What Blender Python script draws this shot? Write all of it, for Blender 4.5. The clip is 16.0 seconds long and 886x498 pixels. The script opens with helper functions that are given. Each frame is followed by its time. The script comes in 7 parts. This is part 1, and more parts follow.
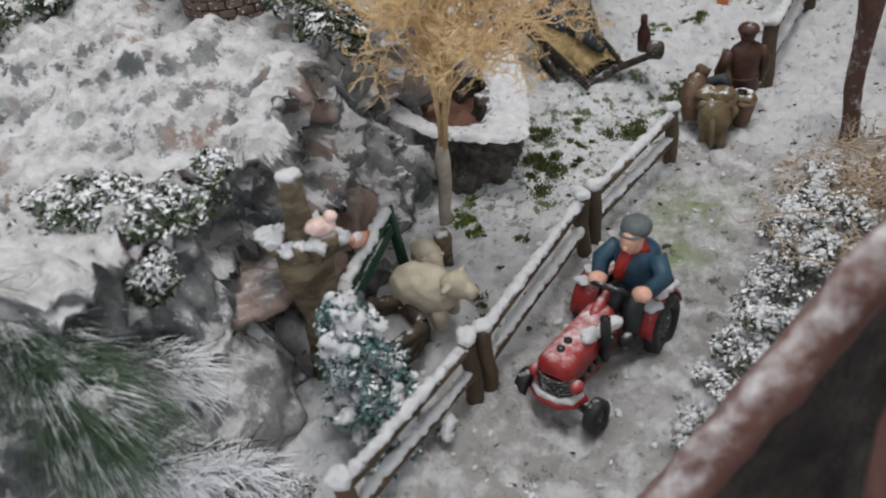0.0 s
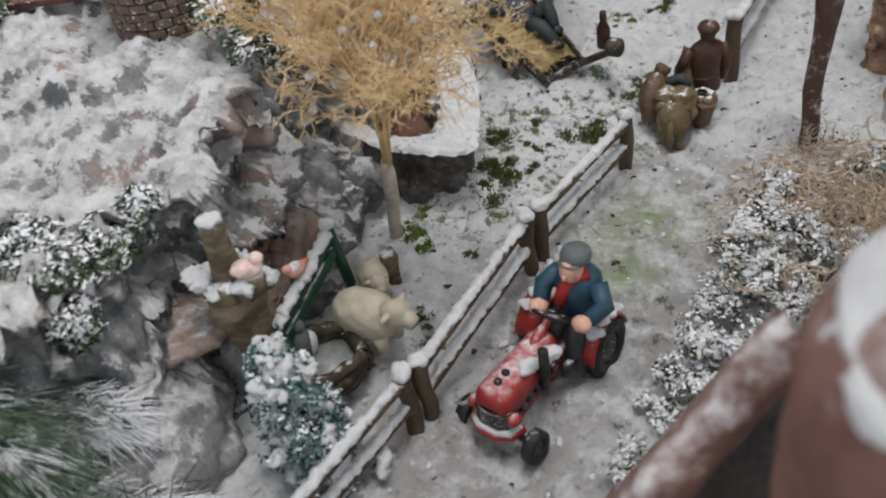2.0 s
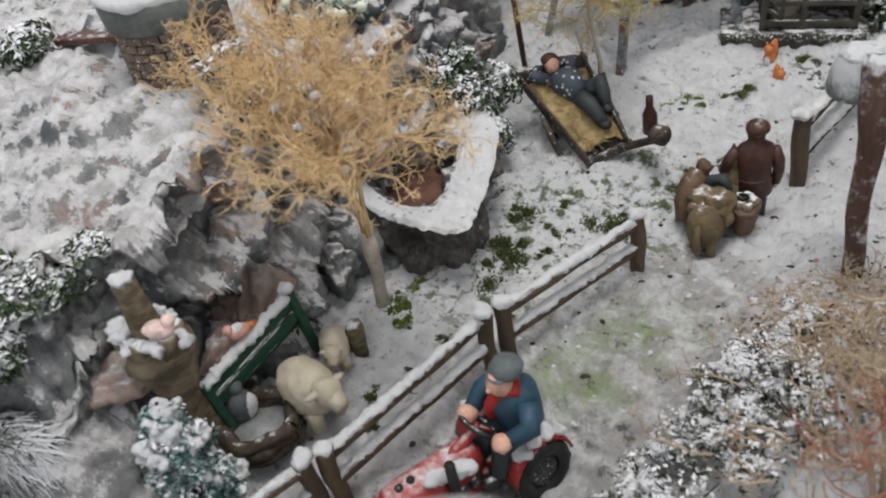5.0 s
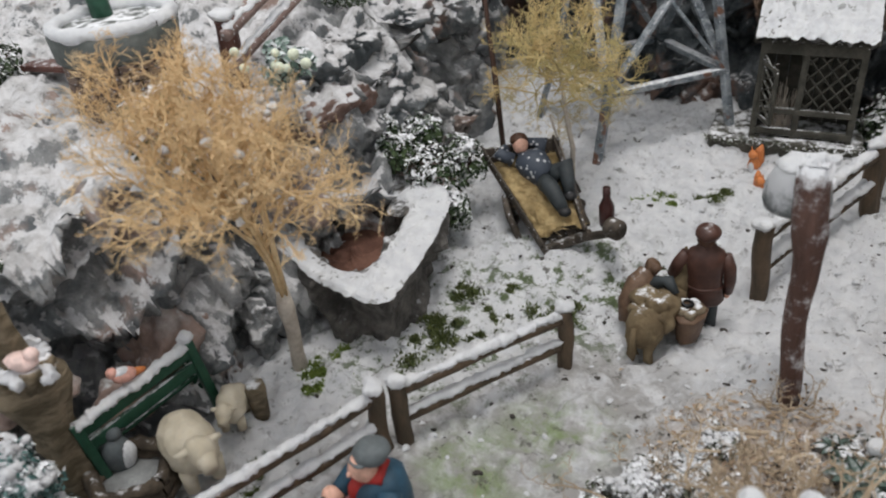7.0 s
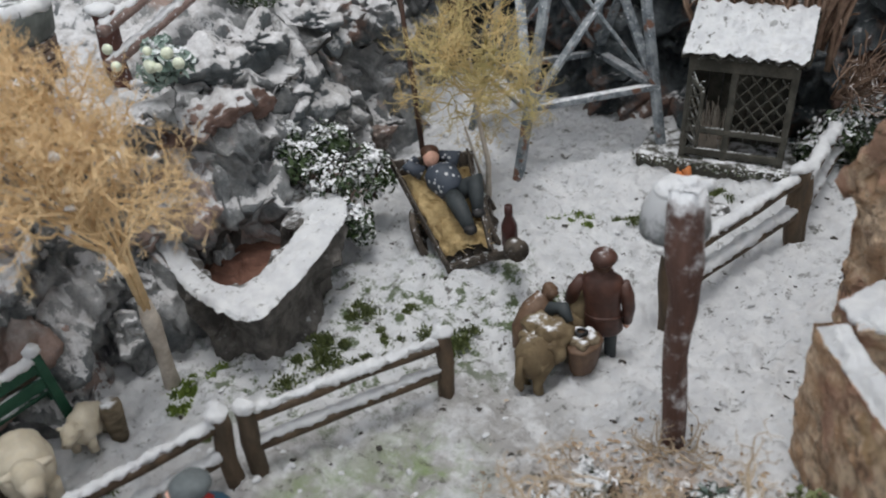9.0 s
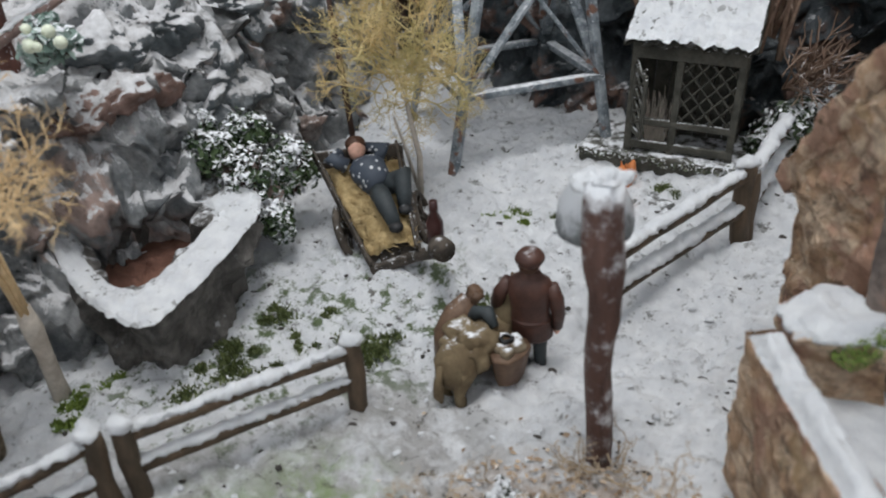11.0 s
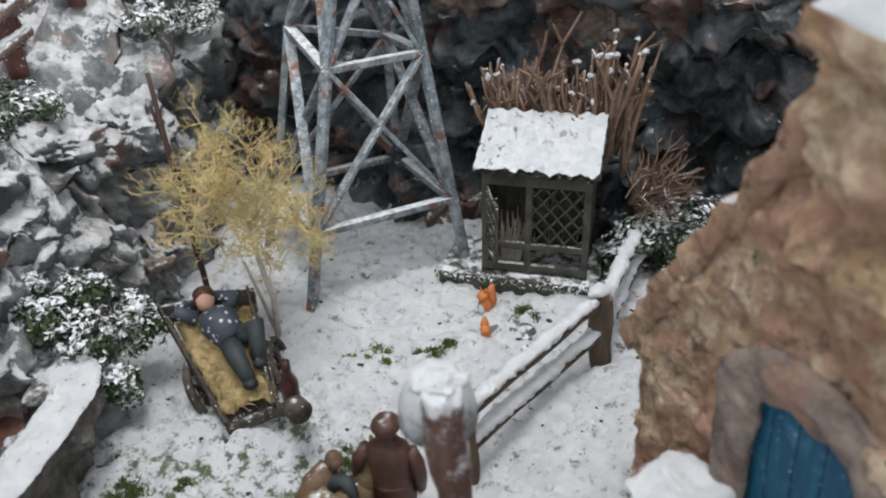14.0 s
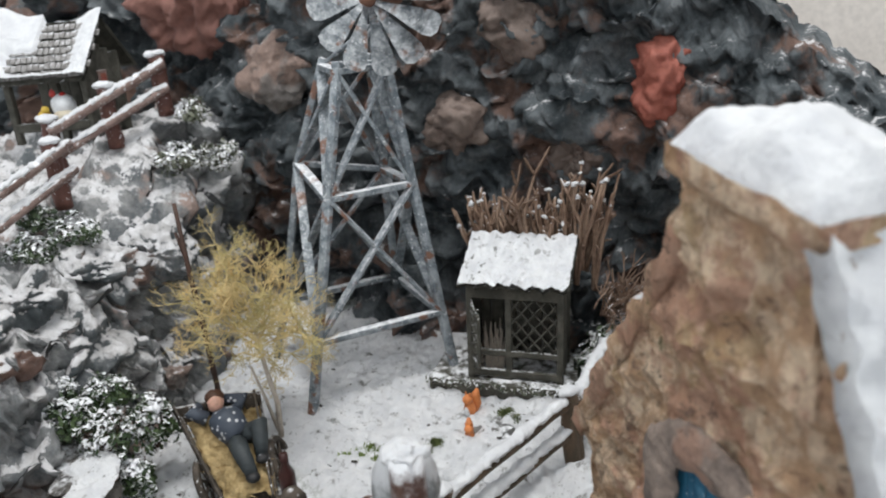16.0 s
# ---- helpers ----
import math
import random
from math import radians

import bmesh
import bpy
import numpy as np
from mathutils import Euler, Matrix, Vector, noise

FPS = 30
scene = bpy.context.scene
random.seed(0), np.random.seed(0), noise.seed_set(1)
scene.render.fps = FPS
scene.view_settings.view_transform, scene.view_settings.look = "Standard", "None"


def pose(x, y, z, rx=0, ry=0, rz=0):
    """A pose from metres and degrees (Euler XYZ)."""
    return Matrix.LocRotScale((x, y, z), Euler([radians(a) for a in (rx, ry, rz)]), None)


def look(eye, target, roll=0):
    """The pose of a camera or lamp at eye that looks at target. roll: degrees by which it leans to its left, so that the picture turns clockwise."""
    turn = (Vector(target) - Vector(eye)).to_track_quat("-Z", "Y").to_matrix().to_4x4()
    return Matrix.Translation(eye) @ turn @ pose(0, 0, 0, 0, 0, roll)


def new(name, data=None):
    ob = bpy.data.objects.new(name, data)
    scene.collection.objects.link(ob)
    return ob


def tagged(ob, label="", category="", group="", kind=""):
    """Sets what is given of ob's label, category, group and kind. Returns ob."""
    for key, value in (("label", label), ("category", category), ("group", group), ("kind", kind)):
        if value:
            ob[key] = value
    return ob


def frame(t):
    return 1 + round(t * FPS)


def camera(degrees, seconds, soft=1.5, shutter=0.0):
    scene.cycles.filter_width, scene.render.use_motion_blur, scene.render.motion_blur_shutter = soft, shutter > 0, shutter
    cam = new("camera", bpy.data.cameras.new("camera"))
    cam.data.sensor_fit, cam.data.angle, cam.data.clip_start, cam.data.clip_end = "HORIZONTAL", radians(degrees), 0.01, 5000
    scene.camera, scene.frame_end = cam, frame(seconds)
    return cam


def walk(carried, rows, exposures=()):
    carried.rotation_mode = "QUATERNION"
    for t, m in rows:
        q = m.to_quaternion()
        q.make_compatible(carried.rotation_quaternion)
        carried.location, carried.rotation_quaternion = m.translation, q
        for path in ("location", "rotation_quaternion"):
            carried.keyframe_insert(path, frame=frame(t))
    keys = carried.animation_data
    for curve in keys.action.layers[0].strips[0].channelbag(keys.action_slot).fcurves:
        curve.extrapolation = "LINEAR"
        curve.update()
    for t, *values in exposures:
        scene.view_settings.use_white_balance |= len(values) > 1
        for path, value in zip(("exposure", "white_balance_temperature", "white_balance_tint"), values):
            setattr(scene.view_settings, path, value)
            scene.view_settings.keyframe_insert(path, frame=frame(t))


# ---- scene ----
cam = camera(57.0, 16.0, 2.0)
ROWS = [
    (0, 0.0901, -0.3916, 0.2794, 52.76, 7.86, 7.74),
    (0.5, 0.0965, -0.3837, 0.286, 51.84, 8.06, 7.77),
    (1, 0.1018, -0.3749, 0.2928, 50.86, 8.47, 7.5),
    (1.5, 0.1098, -0.3662, 0.2978, 50, 8.63, 7.29),
    (2, 0.121, -0.3578, 0.2998, 49.12, 8.75, 7.44),
    (2.5, 0.1329, -0.3495, 0.3004, 49.24, 9.6, 8.76),
    (3, 0.1445, -0.3433, 0.3004, 49.57, 10, 11.14),
    (3.5, 0.1585, -0.3329, 0.3012, 50.05, 10.7, 13.81),
    (6, 0.2518, -0.2751, 0.2817, 56, 8.26, 27.21),
    (6.5, 0.2616, -0.2656, 0.2755, 57.49, 7.41, 28.6),
    (7, 0.2709, -0.2535, 0.2745, 59.33, 6.23, 29.9),
    (7.5, 0.289, -0.2364, 0.2712, 59.87, 5.72, 30.68),
    (8, 0.2962, -0.226, 0.2636, 60.03, 5.1, 31.01),
    (8.5, 0.3015, -0.2173, 0.2599, 60.09, 4.74, 31.14),
    (9, 0.3108, -0.2012, 0.2585, 60.19, 4.73, 31.2),
    (11.5, 0.3203, -0.1529, 0.2291, 59.83, 3.18, 28.86),
    (12, 0.3197, -0.1418, 0.2197, 60.26, 2.49, 26.71),
    (12.5, 0.3228, -0.128, 0.2256, 59.6, 2.58, 25.45),
    (13, 0.32, -0.1145, 0.2397, 59.64, 3.13, 23.19),
    (13.5, 0.3155, -0.1129, 0.2557, 60.27, 3.95, 21.62),
    (14, 0.3262, -0.1202, 0.2805, 62.38, 4.2, 21.41),
    (14.5, 0.3245, -0.1368, 0.2861, 64.96, 3.86, 20.63),
    (15, 0.337, -0.1482, 0.2898, 67.47, 3.88, 20.98),
    (15.5, 0.3524, -0.1545, 0.2857, 69.49, 4.64, 21.57),
    (16, 0.3685, -0.1637, 0.2912, 71.56, 5.24, 22.7),
]
walk(cam, [(t, pose(*p)) for t, *p in ROWS], [(0, -0.08, 6500, 10), (6, 0.05, 6550, 10), (9, 0.08, 6350, 9), (12.5, 0.2, 6200, 8), (16, 0.36, 6400, 8)])
cam.data.dof.use_dof = True
cam.data.dof.focus_distance = 0.47
cam.data.dof.aperture_fstop = 11.5
# END OF CAMERA

# ---------------------------------------------------------------- light
world = bpy.data.worlds.new("room_light")
scene.world = world
world.use_nodes = True
world.node_tree.nodes["Background"].inputs[0].default_value = (0.93, 0.96, 1.0, 1)
world.node_tree.nodes["Background"].inputs[1].default_value = 0.80


def area_lamp(name, eye, target, size, watts, colour):
    data = bpy.data.lights.new(name, "AREA")
    data.shape, data.size, data.energy, data.color = "DISK", size, watts, colour
    ob = new(name, data)
    ob.matrix_world = look(eye, target)
    return ob


area_lamp("ceiling_lamp", (0.25, 0.0, 1.6), (0.12, 0.1, 0), 0.60, 12.6, (1.0, 0.97, 0.945))

# ---------------------------------------------------------------- helpers, centimetres
CM = 0.01
rnd = random.Random(7)


def fbm(x, y, z=0.0, scale=1.0, octaves=4):
    return noise.fractal(Vector((x, y, z)) * scale, 1.0, 2.0, octaves)


def smooth(a, b, x):
    t = max(0.0, min(1.0, (x - a) / (b - a)))
    return t * t * (3 - 2 * t)


def mesh_of(name, bm, material, shade=True):
    """A mesh in metres from a bmesh in centimetres."""
    bmesh.ops.scale(bm, vec=(CM, CM, CM), verts=bm.verts)
    me = bpy.data.meshes.new(name)
    bm.to_mesh(me)
    bm.free()
    for m in material if isinstance(material, (list, tuple)) else [material]:
        me.materials.append(m)
    if shade:
        me.polygons.foreach_set("use_smooth", [True] * len(me.polygons))
    return me


def at(ob, x, y, z, rx=0, ry=0, rz=0):
    ob.matrix_basis = pose(x * CM, y * CM, z * CM, rx, ry, rz)
    return ob


def thing(name, x, y, z, label, category, rz=0, rx=0, ry=0, group="", kind=""):
    ob = new(name)
    ob.empty_display_size = 0.01
    tagged(ob, label, category, group, kind)
    return at(ob, x, y, z, rx, ry, rz)


def part(name, bm, material, parent, label="", shade=True, m=None):
    ob = new(name, mesh_of(name, bm, material, shade))
    ob.parent = parent
    if m is not None:
        ob.matrix_basis = m
    if label:
        ob["label"] = label
    return ob


def single(name, bm, material, x, y, z, label, category, rz=0, rx=0, ry=0, group="", kind="", shade=True):
    ob = new(name, mesh_of(name, bm, material, shade))
    tagged(ob, label, category, group, kind)
    return at(ob, x, y, z, rx, ry, rz)


def jitter(bm, amount, scale, seed=0.0, verts=None):
    for v in verts or bm.verts:
        p = v.co * scale + Vector((seed, seed * 1.7, -seed))
        v.co += noise.noise_vector(p) * amount


def box(bm, cx, cy, cz, sx, sy, sz, bevel=0.0, m=None):
    r = bmesh.ops.create_cube(bm, size=1.0)["verts"]
    for v in r:
        v.co = Vector((cx + v.co.x * sx, cy + v.co.y * sy, cz + v.co.z * sz))
    if m is not None:
        bmesh.ops.transform(bm, matrix=m, verts=r)
    if bevel:
        es = list({e for v in r for e in v.link_edges})
        bmesh.ops.bevel(bm, geom=es, offset=bevel, segments=2, affect="EDGES", profile=0.6)


def tube(bm, points, radii, sides=10, cap=True, wob=0.0, seed=0.0):
    """A tube through points with a radius at each."""
    pts = [Vector(p) for p in points]
    rad = radii if isinstance(radii, (list, tuple)) else [radii] * len(pts)
    rings = []
    side = None
    for i, p in enumerate(pts):
        d = (pts[min(i + 1, len(pts) - 1)] - pts[max(i - 1, 0)]).normalized()
        if side is None:
            side = d.orthogonal().normalized()
        else:
            side = (side - d * side.dot(d))
            side = side.normalized() if side.length > 1e-5 else d.orthogonal().normalized()
        up = d.cross(side)
        ring = []
        for k in range(sides):
            a = 2 * math.pi * k / sides
            r = rad[i]
            if wob:
                r *= 1 + wob * noise.noise(Vector((math.cos(a) * 1.5 + seed, math.sin(a) * 1.5, i * 0.6 + seed)))
            ring.append(bm.verts.new(p + side * math.cos(a) * r + up * math.sin(a) * r))
        rings.append(ring)
    for a, b in zip(rings, rings[1:]):
        for k in range(sides):
            bm.faces.new((a[k], a[(k + 1) % sides], b[(k + 1) % sides], b[k]))
    if cap:
        bm.faces.new(list(reversed(rings[0])))
        bm.faces.new(rings[-1])


def ball(bm, c, r, sub=2, amount=0.0, scale=1.0, seed=0.0, m=None):
    """An ellipsoid with a rough surface; r is one radius or three."""
    r = r if isinstance(r, (list, tuple)) else (r, r, r)
    vs = bmesh.ops.create_icosphere(bm, subdivisions=sub, radius=1.0)["verts"]
    c = Vector(c)
    for v in vs:
        n = v.co.copy()
        v.co = Vector((n.x * r[0], n.y * r[1], n.z * r[2]))
        if m is not None:
            v.co = m @ v.co
        if amount:
            v.co += n * amount * noise.fractal((v.co + c) * scale + Vector((seed, seed, seed)), 1.0, 2.0, 3)
        v.co += c
    return vs


def sheet(bm, fn, nu, nv):
    """A grid of nu by nv cells; fn(u, v) gives each corner, u and v from 0 to 1."""
    vs = [[bm.verts.new(fn(i / nu, j / nv)) for j in range(nv + 1)] for i in range(nu + 1)]
    for i in range(nu):
        for j in range(nv):
            bm.faces.new((vs[i][j], vs[i + 1][j], vs[i + 1][j + 1], vs[i][j + 1]))


# ---------------------------------------------------------------- materials
class Nodes:
    def __init__(self, name):
        self.mat = bpy.data.materials.new(name)
        self.mat.use_nodes = True
        self.t = self.mat.node_tree
        self.bsdf = self.t.nodes["Principled BSDF"]
        tc = self.t.nodes.new("ShaderNodeTexCoord")
        info = self.t.nodes.new("ShaderNodeObjectInfo")
        add = self.t.nodes.new("ShaderNodeVectorMath")
        add.operation = "MULTIPLY_ADD"
        add.inputs[1].default_value = (100, 100, 100)
        self.link(tc.outputs["Object"], add.inputs[0])
        off = self.t.nodes.new("ShaderNodeMath")
        off.operation = "MULTIPLY"
        off.inputs[1].default_value = 40.0
        self.link(info.outputs["Random"], off.inputs[0])
        self.link(off.outputs[0], add.inputs[2])
        self.co = add.outputs[0]
        self.random = info.outputs["Random"]

    def link(self, a, b):
        self.t.links.new(a, b)

    def noise(self, scale, detail=4.0, rough=0.6, stretch=None):
        n = self.t.nodes.new("ShaderNodeTexNoise")
        n.inputs["Scale"].default_value, n.inputs["Detail"].default_value, n.inputs["Roughness"].default_value = scale, detail, rough
        co = self.co
        if stretch:
            m = self.t.nodes.new("ShaderNodeVectorMath")
            m.operation = "MULTIPLY"
            m.inputs[1].default_value = stretch
            self.link(co, m.inputs[0])
            co = m.outputs[0]
        self.link(co, n.inputs["Vector"])
        return n.outputs["Fac"]

    def cells(self, scale, feature="F1", out="Distance"):
        n = self.t.nodes.new("ShaderNodeTexVoronoi")
        n.feature = feature
        n.inputs["Scale"].default_value = scale
        self.link(self.co, n.inputs["Vector"])
        return n.outputs[out]

    def ramp(self, fac, lo, hi, a=0.0, b=1.0):
        n = self.t.nodes.new("ShaderNodeMapRange")
        n.interpolation_type = "SMOOTHSTEP"
        for k, v in zip(("From Min", "From Max", "To Min", "To Max"), (lo, hi, a, b)):
            n.inputs[k].default_value = v
        self.link(fac, n.inputs["Value"])
        return n.outputs["Result"]

    def math(self, op, a, b):
        n = self.t.nodes.new("ShaderNodeMath")
        n.operation = op
        for i, v in enumerate((a, b)):
            if isinstance(v, (int, float)):
                n.inputs[i].default_value = v
            else:
                self.link(v, n.inputs[i])
        return n.outputs[0]

    def mix(self, fac, a, b):
        n = self.t.nodes.new("ShaderNodeMix")
        n.data_type = "RGBA"
        if isinstance(fac, (int, float)):
            n.inputs["Factor"].default_value = fac
        else:
            self.link(fac, n.inputs["Factor"])
        for key, v in ((6, a), (7, b)):
            if isinstance(v, (list, tuple)):
                n.inputs[key].default_value = (*v, 1)
            else:
                self.link(v, n.inputs[key])
        return n.outputs[2]

    def upward(self):
        g = self.t.nodes.new("ShaderNodeNewGeometry")
        s = self.t.nodes.new("ShaderNodeSeparateXYZ")
        self.link(g.outputs["Normal"], s.inputs[0])
        return s.outputs["Z"]

    def finish(self, colour, rough, height=None, bump=0.3, depth=0.001, metal=0.0, specular=0.5):
        if isinstance(colour, (list, tuple)):
            self.bsdf.inputs["Base Color"].default_value = (*colour, 1)
        else:
            self.link(colour, self.bsdf.inputs["Base Color"])
        if isinstance(rough, (int, float)):
            self.bsdf.inputs["Roughness"].default_value = rough
        else:
            self.link(rough, self.bsdf.inputs["Roughness"])
        self.bsdf.inputs["Metallic"].default_value = metal
        self.bsdf.inputs["Specular IOR Level"].default_value = specular
        if height is not None:
            n = self.t.nodes.new("ShaderNodeBump")
            n.inputs["Strength"].default_value, n.inputs["Distance"].default_value = bump, depth
            self.link(height, n.inputs["Height"])
            self.link(n.outputs[0], self.bsdf.inputs["Normal"])
        return self.mat


SNOW = (0.80, 0.81, 0.83)


def painted(name, a, b, scale=0.8, rough=0.6, snow=None, grain=6.0, bump=0.35, depth=0.0008, stretch=None, flecks=0.0, specular=0.4, third=None, dusting=1.3):
    """A coloured surface of two tones with fine relief. snow = (least upward slope, softness): powder that lies on what faces up; flecks: stray grains."""
    n = Nodes(name)
    big = n.ramp(n.noise(scale, 5, 0.62, stretch), 0.36, 0.64)
    colour = n.mix(big, a, b)
    if third:
        colour = n.mix(n.ramp(n.noise(scale * 0.45, 4, 0.55), 0.56, 0.64), colour, third)
    fine = n.noise(grain, 4, 0.7, stretch)
    colour = n.mix(n.ramp(fine, 0.3, 0.75, 0.0, 0.35), colour, tuple(c * 0.45 for c in a))
    r = rough
    if snow or flecks:
        dust = n.noise(dusting, 6, 0.68)
        cover = None
        if snow:
            cover = n.ramp(n.math("ADD", n.upward(), n.math("MULTIPLY", n.math("SUBTRACT", dust, 0.5), 1.6)), snow[0], snow[0] + snow[1])
        if flecks:
            f = n.ramp(n.noise(5.5, 3, 0.5), 0.66 - flecks, 0.74 - flecks)
            cover = n.math("MAXIMUM", cover, f) if cover is not None else f
        colour = n.mix(cover, colour, SNOW)
        r = n.ramp(cover, 0, 1, rough, 0.85)
    return n.finish(colour, r, fine, bump, depth, specular=specular)


def snow_material(name, holes=0.0, hole_colour=(0.06, 0.055, 0.05), tint=None):
    n = Nodes(name)
    fine = n.noise(9.0, 6, 0.75)
    broad = n.noise(0.9, 5, 0.6)
    colour = n.mix(n.ramp(broad, 0.3, 0.7), (0.70, 0.71, 0.735), (0.83, 0.84, 0.85))
    if tint:
        colour = n.mix(n.ramp(n.noise(0.22, 4, 0.6), 0.5, 0.66, 0, 0.75), colour, tint)
    if holes:
        h = n.math("MULTIPLY", n.ramp(n.noise(1.5, 6, 0.7), 0.70 - holes, 0.76 - holes), n.ramp(n.noise(0.3, 3, 0.5), 0.40, 0.58, 0.15, 1.0))
        colour = n.mix(h, colour, hole_colour)
    height = n.math("ADD", fine, n.math("MULTIPLY", n.noise(2.4, 4, 0.6), 2.0))
    return n.finish(colour, 0.85, height, 0.75, 0.0018, specular=0.2)


M_SNOW = snow_material("powder_snow")
def ground_material():
    n = Nodes("trodden_snow")
    sep = n.t.nodes.new("ShaderNodeTexCoord").outputs["Object"]

    def near(x, y, rad, soft):
        d = n.t.nodes.new("ShaderNodeVectorMath")
        d.operation = "DISTANCE"
        n.link(sep, d.inputs[0])
        d.inputs[1].default_value = (x * 0.01, y * 0.01, 0)
        return n.ramp(d.outputs["Value"], rad * 0.01, (rad + soft) * 0.01, 1.0, 0.0)

    fine = n.noise(9.0, 6, 0.75)
    colour = n.mix(n.ramp(n.noise(0.9, 5, 0.6), 0.3, 0.7), (0.72, 0.73, 0.75), (0.86, 0.865, 0.875))
    meadow = n.math("MAXIMUM", near(5.5, 6.0, 4.5, 5.0), near(10.5, 11.5, 3.5, 4.5))
    lane = n.math("MAXIMUM", near(12, -6, 5, 6), n.math("MAXIMUM", near(16, 2, 4, 5), near(6, -17, 5, 6)))
    mulch = near(24.6, 1.8, 2.6, 4.2)
    broad = n.noise(0.55, 5, 0.65)
    colour = n.mix(n.math("MULTIPLY", lane, n.ramp(broad, 0.36, 0.58, 0.12, 0.85)), colour, (0.38, 0.365, 0.35))
    colour = n.mix(n.math("MULTIPLY", n.math("MAXIMUM", near(14.8, 0.8, 1.0, 3.0), near(12.2, -2.8, 0.8, 3.2)), n.ramp(n.noise(0.6, 5, 0.7), 0.36, 0.66, 0.0, 0.8)), colour, (0.25, 0.34, 0.13))
    colour = n.mix(n.math("MULTIPLY", mulch, n.ramp(n.noise(0.9, 6, 0.75), 0.38, 0.58, 0.1, 0.9)), colour, n.mix(n.noise(3.5, 4, 0.7), (0.24, 0.16, 0.11), (0.56, 0.42, 0.30)))
    holes = n.ramp(n.noise(1.3, 7, 0.76), 0.545, 0.64)
    colour = n.mix(n.math("MULTIPLY", holes, n.math("MAXIMUM", n.math("MULTIPLY", meadow, 0.9), n.ramp(broad, 0.40, 0.60, 0.25, 0.9))), colour, (0.13, 0.125, 0.11))
    moss = n.math("MULTIPLY", meadow, n.ramp(n.noise(0.75, 6, 0.74), 0.50, 0.60, 0.0, 0.92))
    colour = n.mix(moss, colour, n.mix(n.noise(2.0, 4, 0.7), (0.025, 0.05, 0.01), (0.13, 0.18, 0.045)))
    height = n.math("ADD", fine, n.math("MULTIPLY", n.noise(2.4, 5, 0.66), 2.4))
    return n.finish(colour, 0.85, height, 0.75, 0.0024, specular=0.2)


M_GROUND = ground_material()


def rock_material(name, dark, mid, brown, snow, soft, brownness=0.55, cracks=0.25):
    """Crumpled painted rock: grey with brown patches, powder snow on what faces up, bare in the creases."""
    n = Nodes(name)
    colour = n.mix(n.ramp(n.noise(0.32, 6, 0.68), 0.36, 0.66), dark, mid)
    colour = n.mix(n.ramp(n.noise(0.17, 5, 0.6), brownness, brownness + 0.09), colour, brown)
    fine = n.noise(2.6, 6, 0.72)
    colour = n.mix(n.ramp(fine, 0.30, 0.60, 0.32, 0.0), colour, tuple(c * 0.4 for c in dark))
    colour = n.mix(n.ramp(n.noise(1.4, 6, 0.75), 0.54, 0.72, 0.0, 0.3), colour, (0.46, 0.47, 0.48))
    dust = n.math("ADD", n.math("MULTIPLY", n.math("SUBTRACT", n.noise(0.8, 8, 0.76), 0.5), 1.5), n.math("MULTIPLY", n.math("SUBTRACT", n.noise(2.4, 6, 0.75), 0.5), 1.3))
    cover = n.ramp(n.math("ADD", n.upward(), dust), snow, snow + soft)
    white = n.mix(n.ramp(n.noise(0.8, 6, 0.68), 0.32, 0.66), (0.44, 0.43, 0.425), (0.75, 0.745, 0.755))
    colour = n.mix(cover, colour, white)
    return n.finish(colour, n.ramp(cover, 0, 1, 0.72, 0.85), n.math("ADD", fine, n.noise(0.9, 4, 0.6)), 0.8, 0.0028, specular=0.22)


M_ROCK = rock_material("slate_rock", (0.13, 0.142, 0.15), (0.43, 0.43, 0.425), (0.42, 0.315, 0.275), 0.58, 0.15)
M_LEDGE = rock_material("snow_laden_slate", (0.10, 0.115, 0.122), (0.27, 0.28, 0.285), (0.28, 0.185, 0.15), 0.22, 0.22)
M_REDLEDGE = rock_material("red_brown_ledge", (0.16, 0.10, 0.082), (0.33, 0.225, 0.19), (0.27, 0.155, 0.125), 0.40, 0.25)
M_FROSTROCK = rock_material("frosted_boulder", (0.24, 0.245, 0.25), (0.46, 0.455, 0.45), (0.38, 0.30, 0.27), 0.42, 0.30)
M_PINKROCK = rock_material("pinkish_brown_rock", (0.33, 0.275, 0.25), (0.52, 0.46, 0.43), (0.40, 0.29, 0.25), 0.78, 0.35, 0.44)
M_BOULDER = rock_material("brown_grey_boulder", (0.19, 0.165, 0.15), (0.38, 0.345, 0.325), (0.30, 0.215, 0.18), 0.92, 0.35, 0.46)
M_CLIFF = rock_material("crumpled_cliff", (0.044, 0.054, 0.060), (0.165, 0.181, 0.19), (0.185, 0.118, 0.095), 0.90, 0.34, 0.515)
M_BARK = painted("dark_bark", (0.055, 0.030, 0.022), (0.10, 0.055, 0.040), 0.7, 0.7, grain=5.0, stretch=(1.6, 1.6, 0.35), flecks=0.0)
M_POST = painted("red_brown_post", (0.082, 0.040, 0.030), (0.135, 0.072, 0.055), 0.6, 0.6, snow=(-0.02, 0.55), grain=3.0, stretch=(1.5, 1.5, 0.3), bump=0.8, depth=0.002, dusting=1.5)
M_FENCE = painted("weathered_fence_wood", (0.07, 0.052, 0.034), (0.13, 0.088, 0.055), 0.9, 0.75, snow=(0.62, 0.3), grain=6.0, stretch=(1, 1, 0.4), dusting=2.2)
M_STEEL = painted("frosted_grey_lattice", (0.13, 0.155, 0.175), (0.34, 0.37, 0.39), 1.6, 0.55, snow=(0.5, 0.75), grain=5.0, flecks=0.02, third=(0.20, 0.10, 0.065), dusting=2.6)
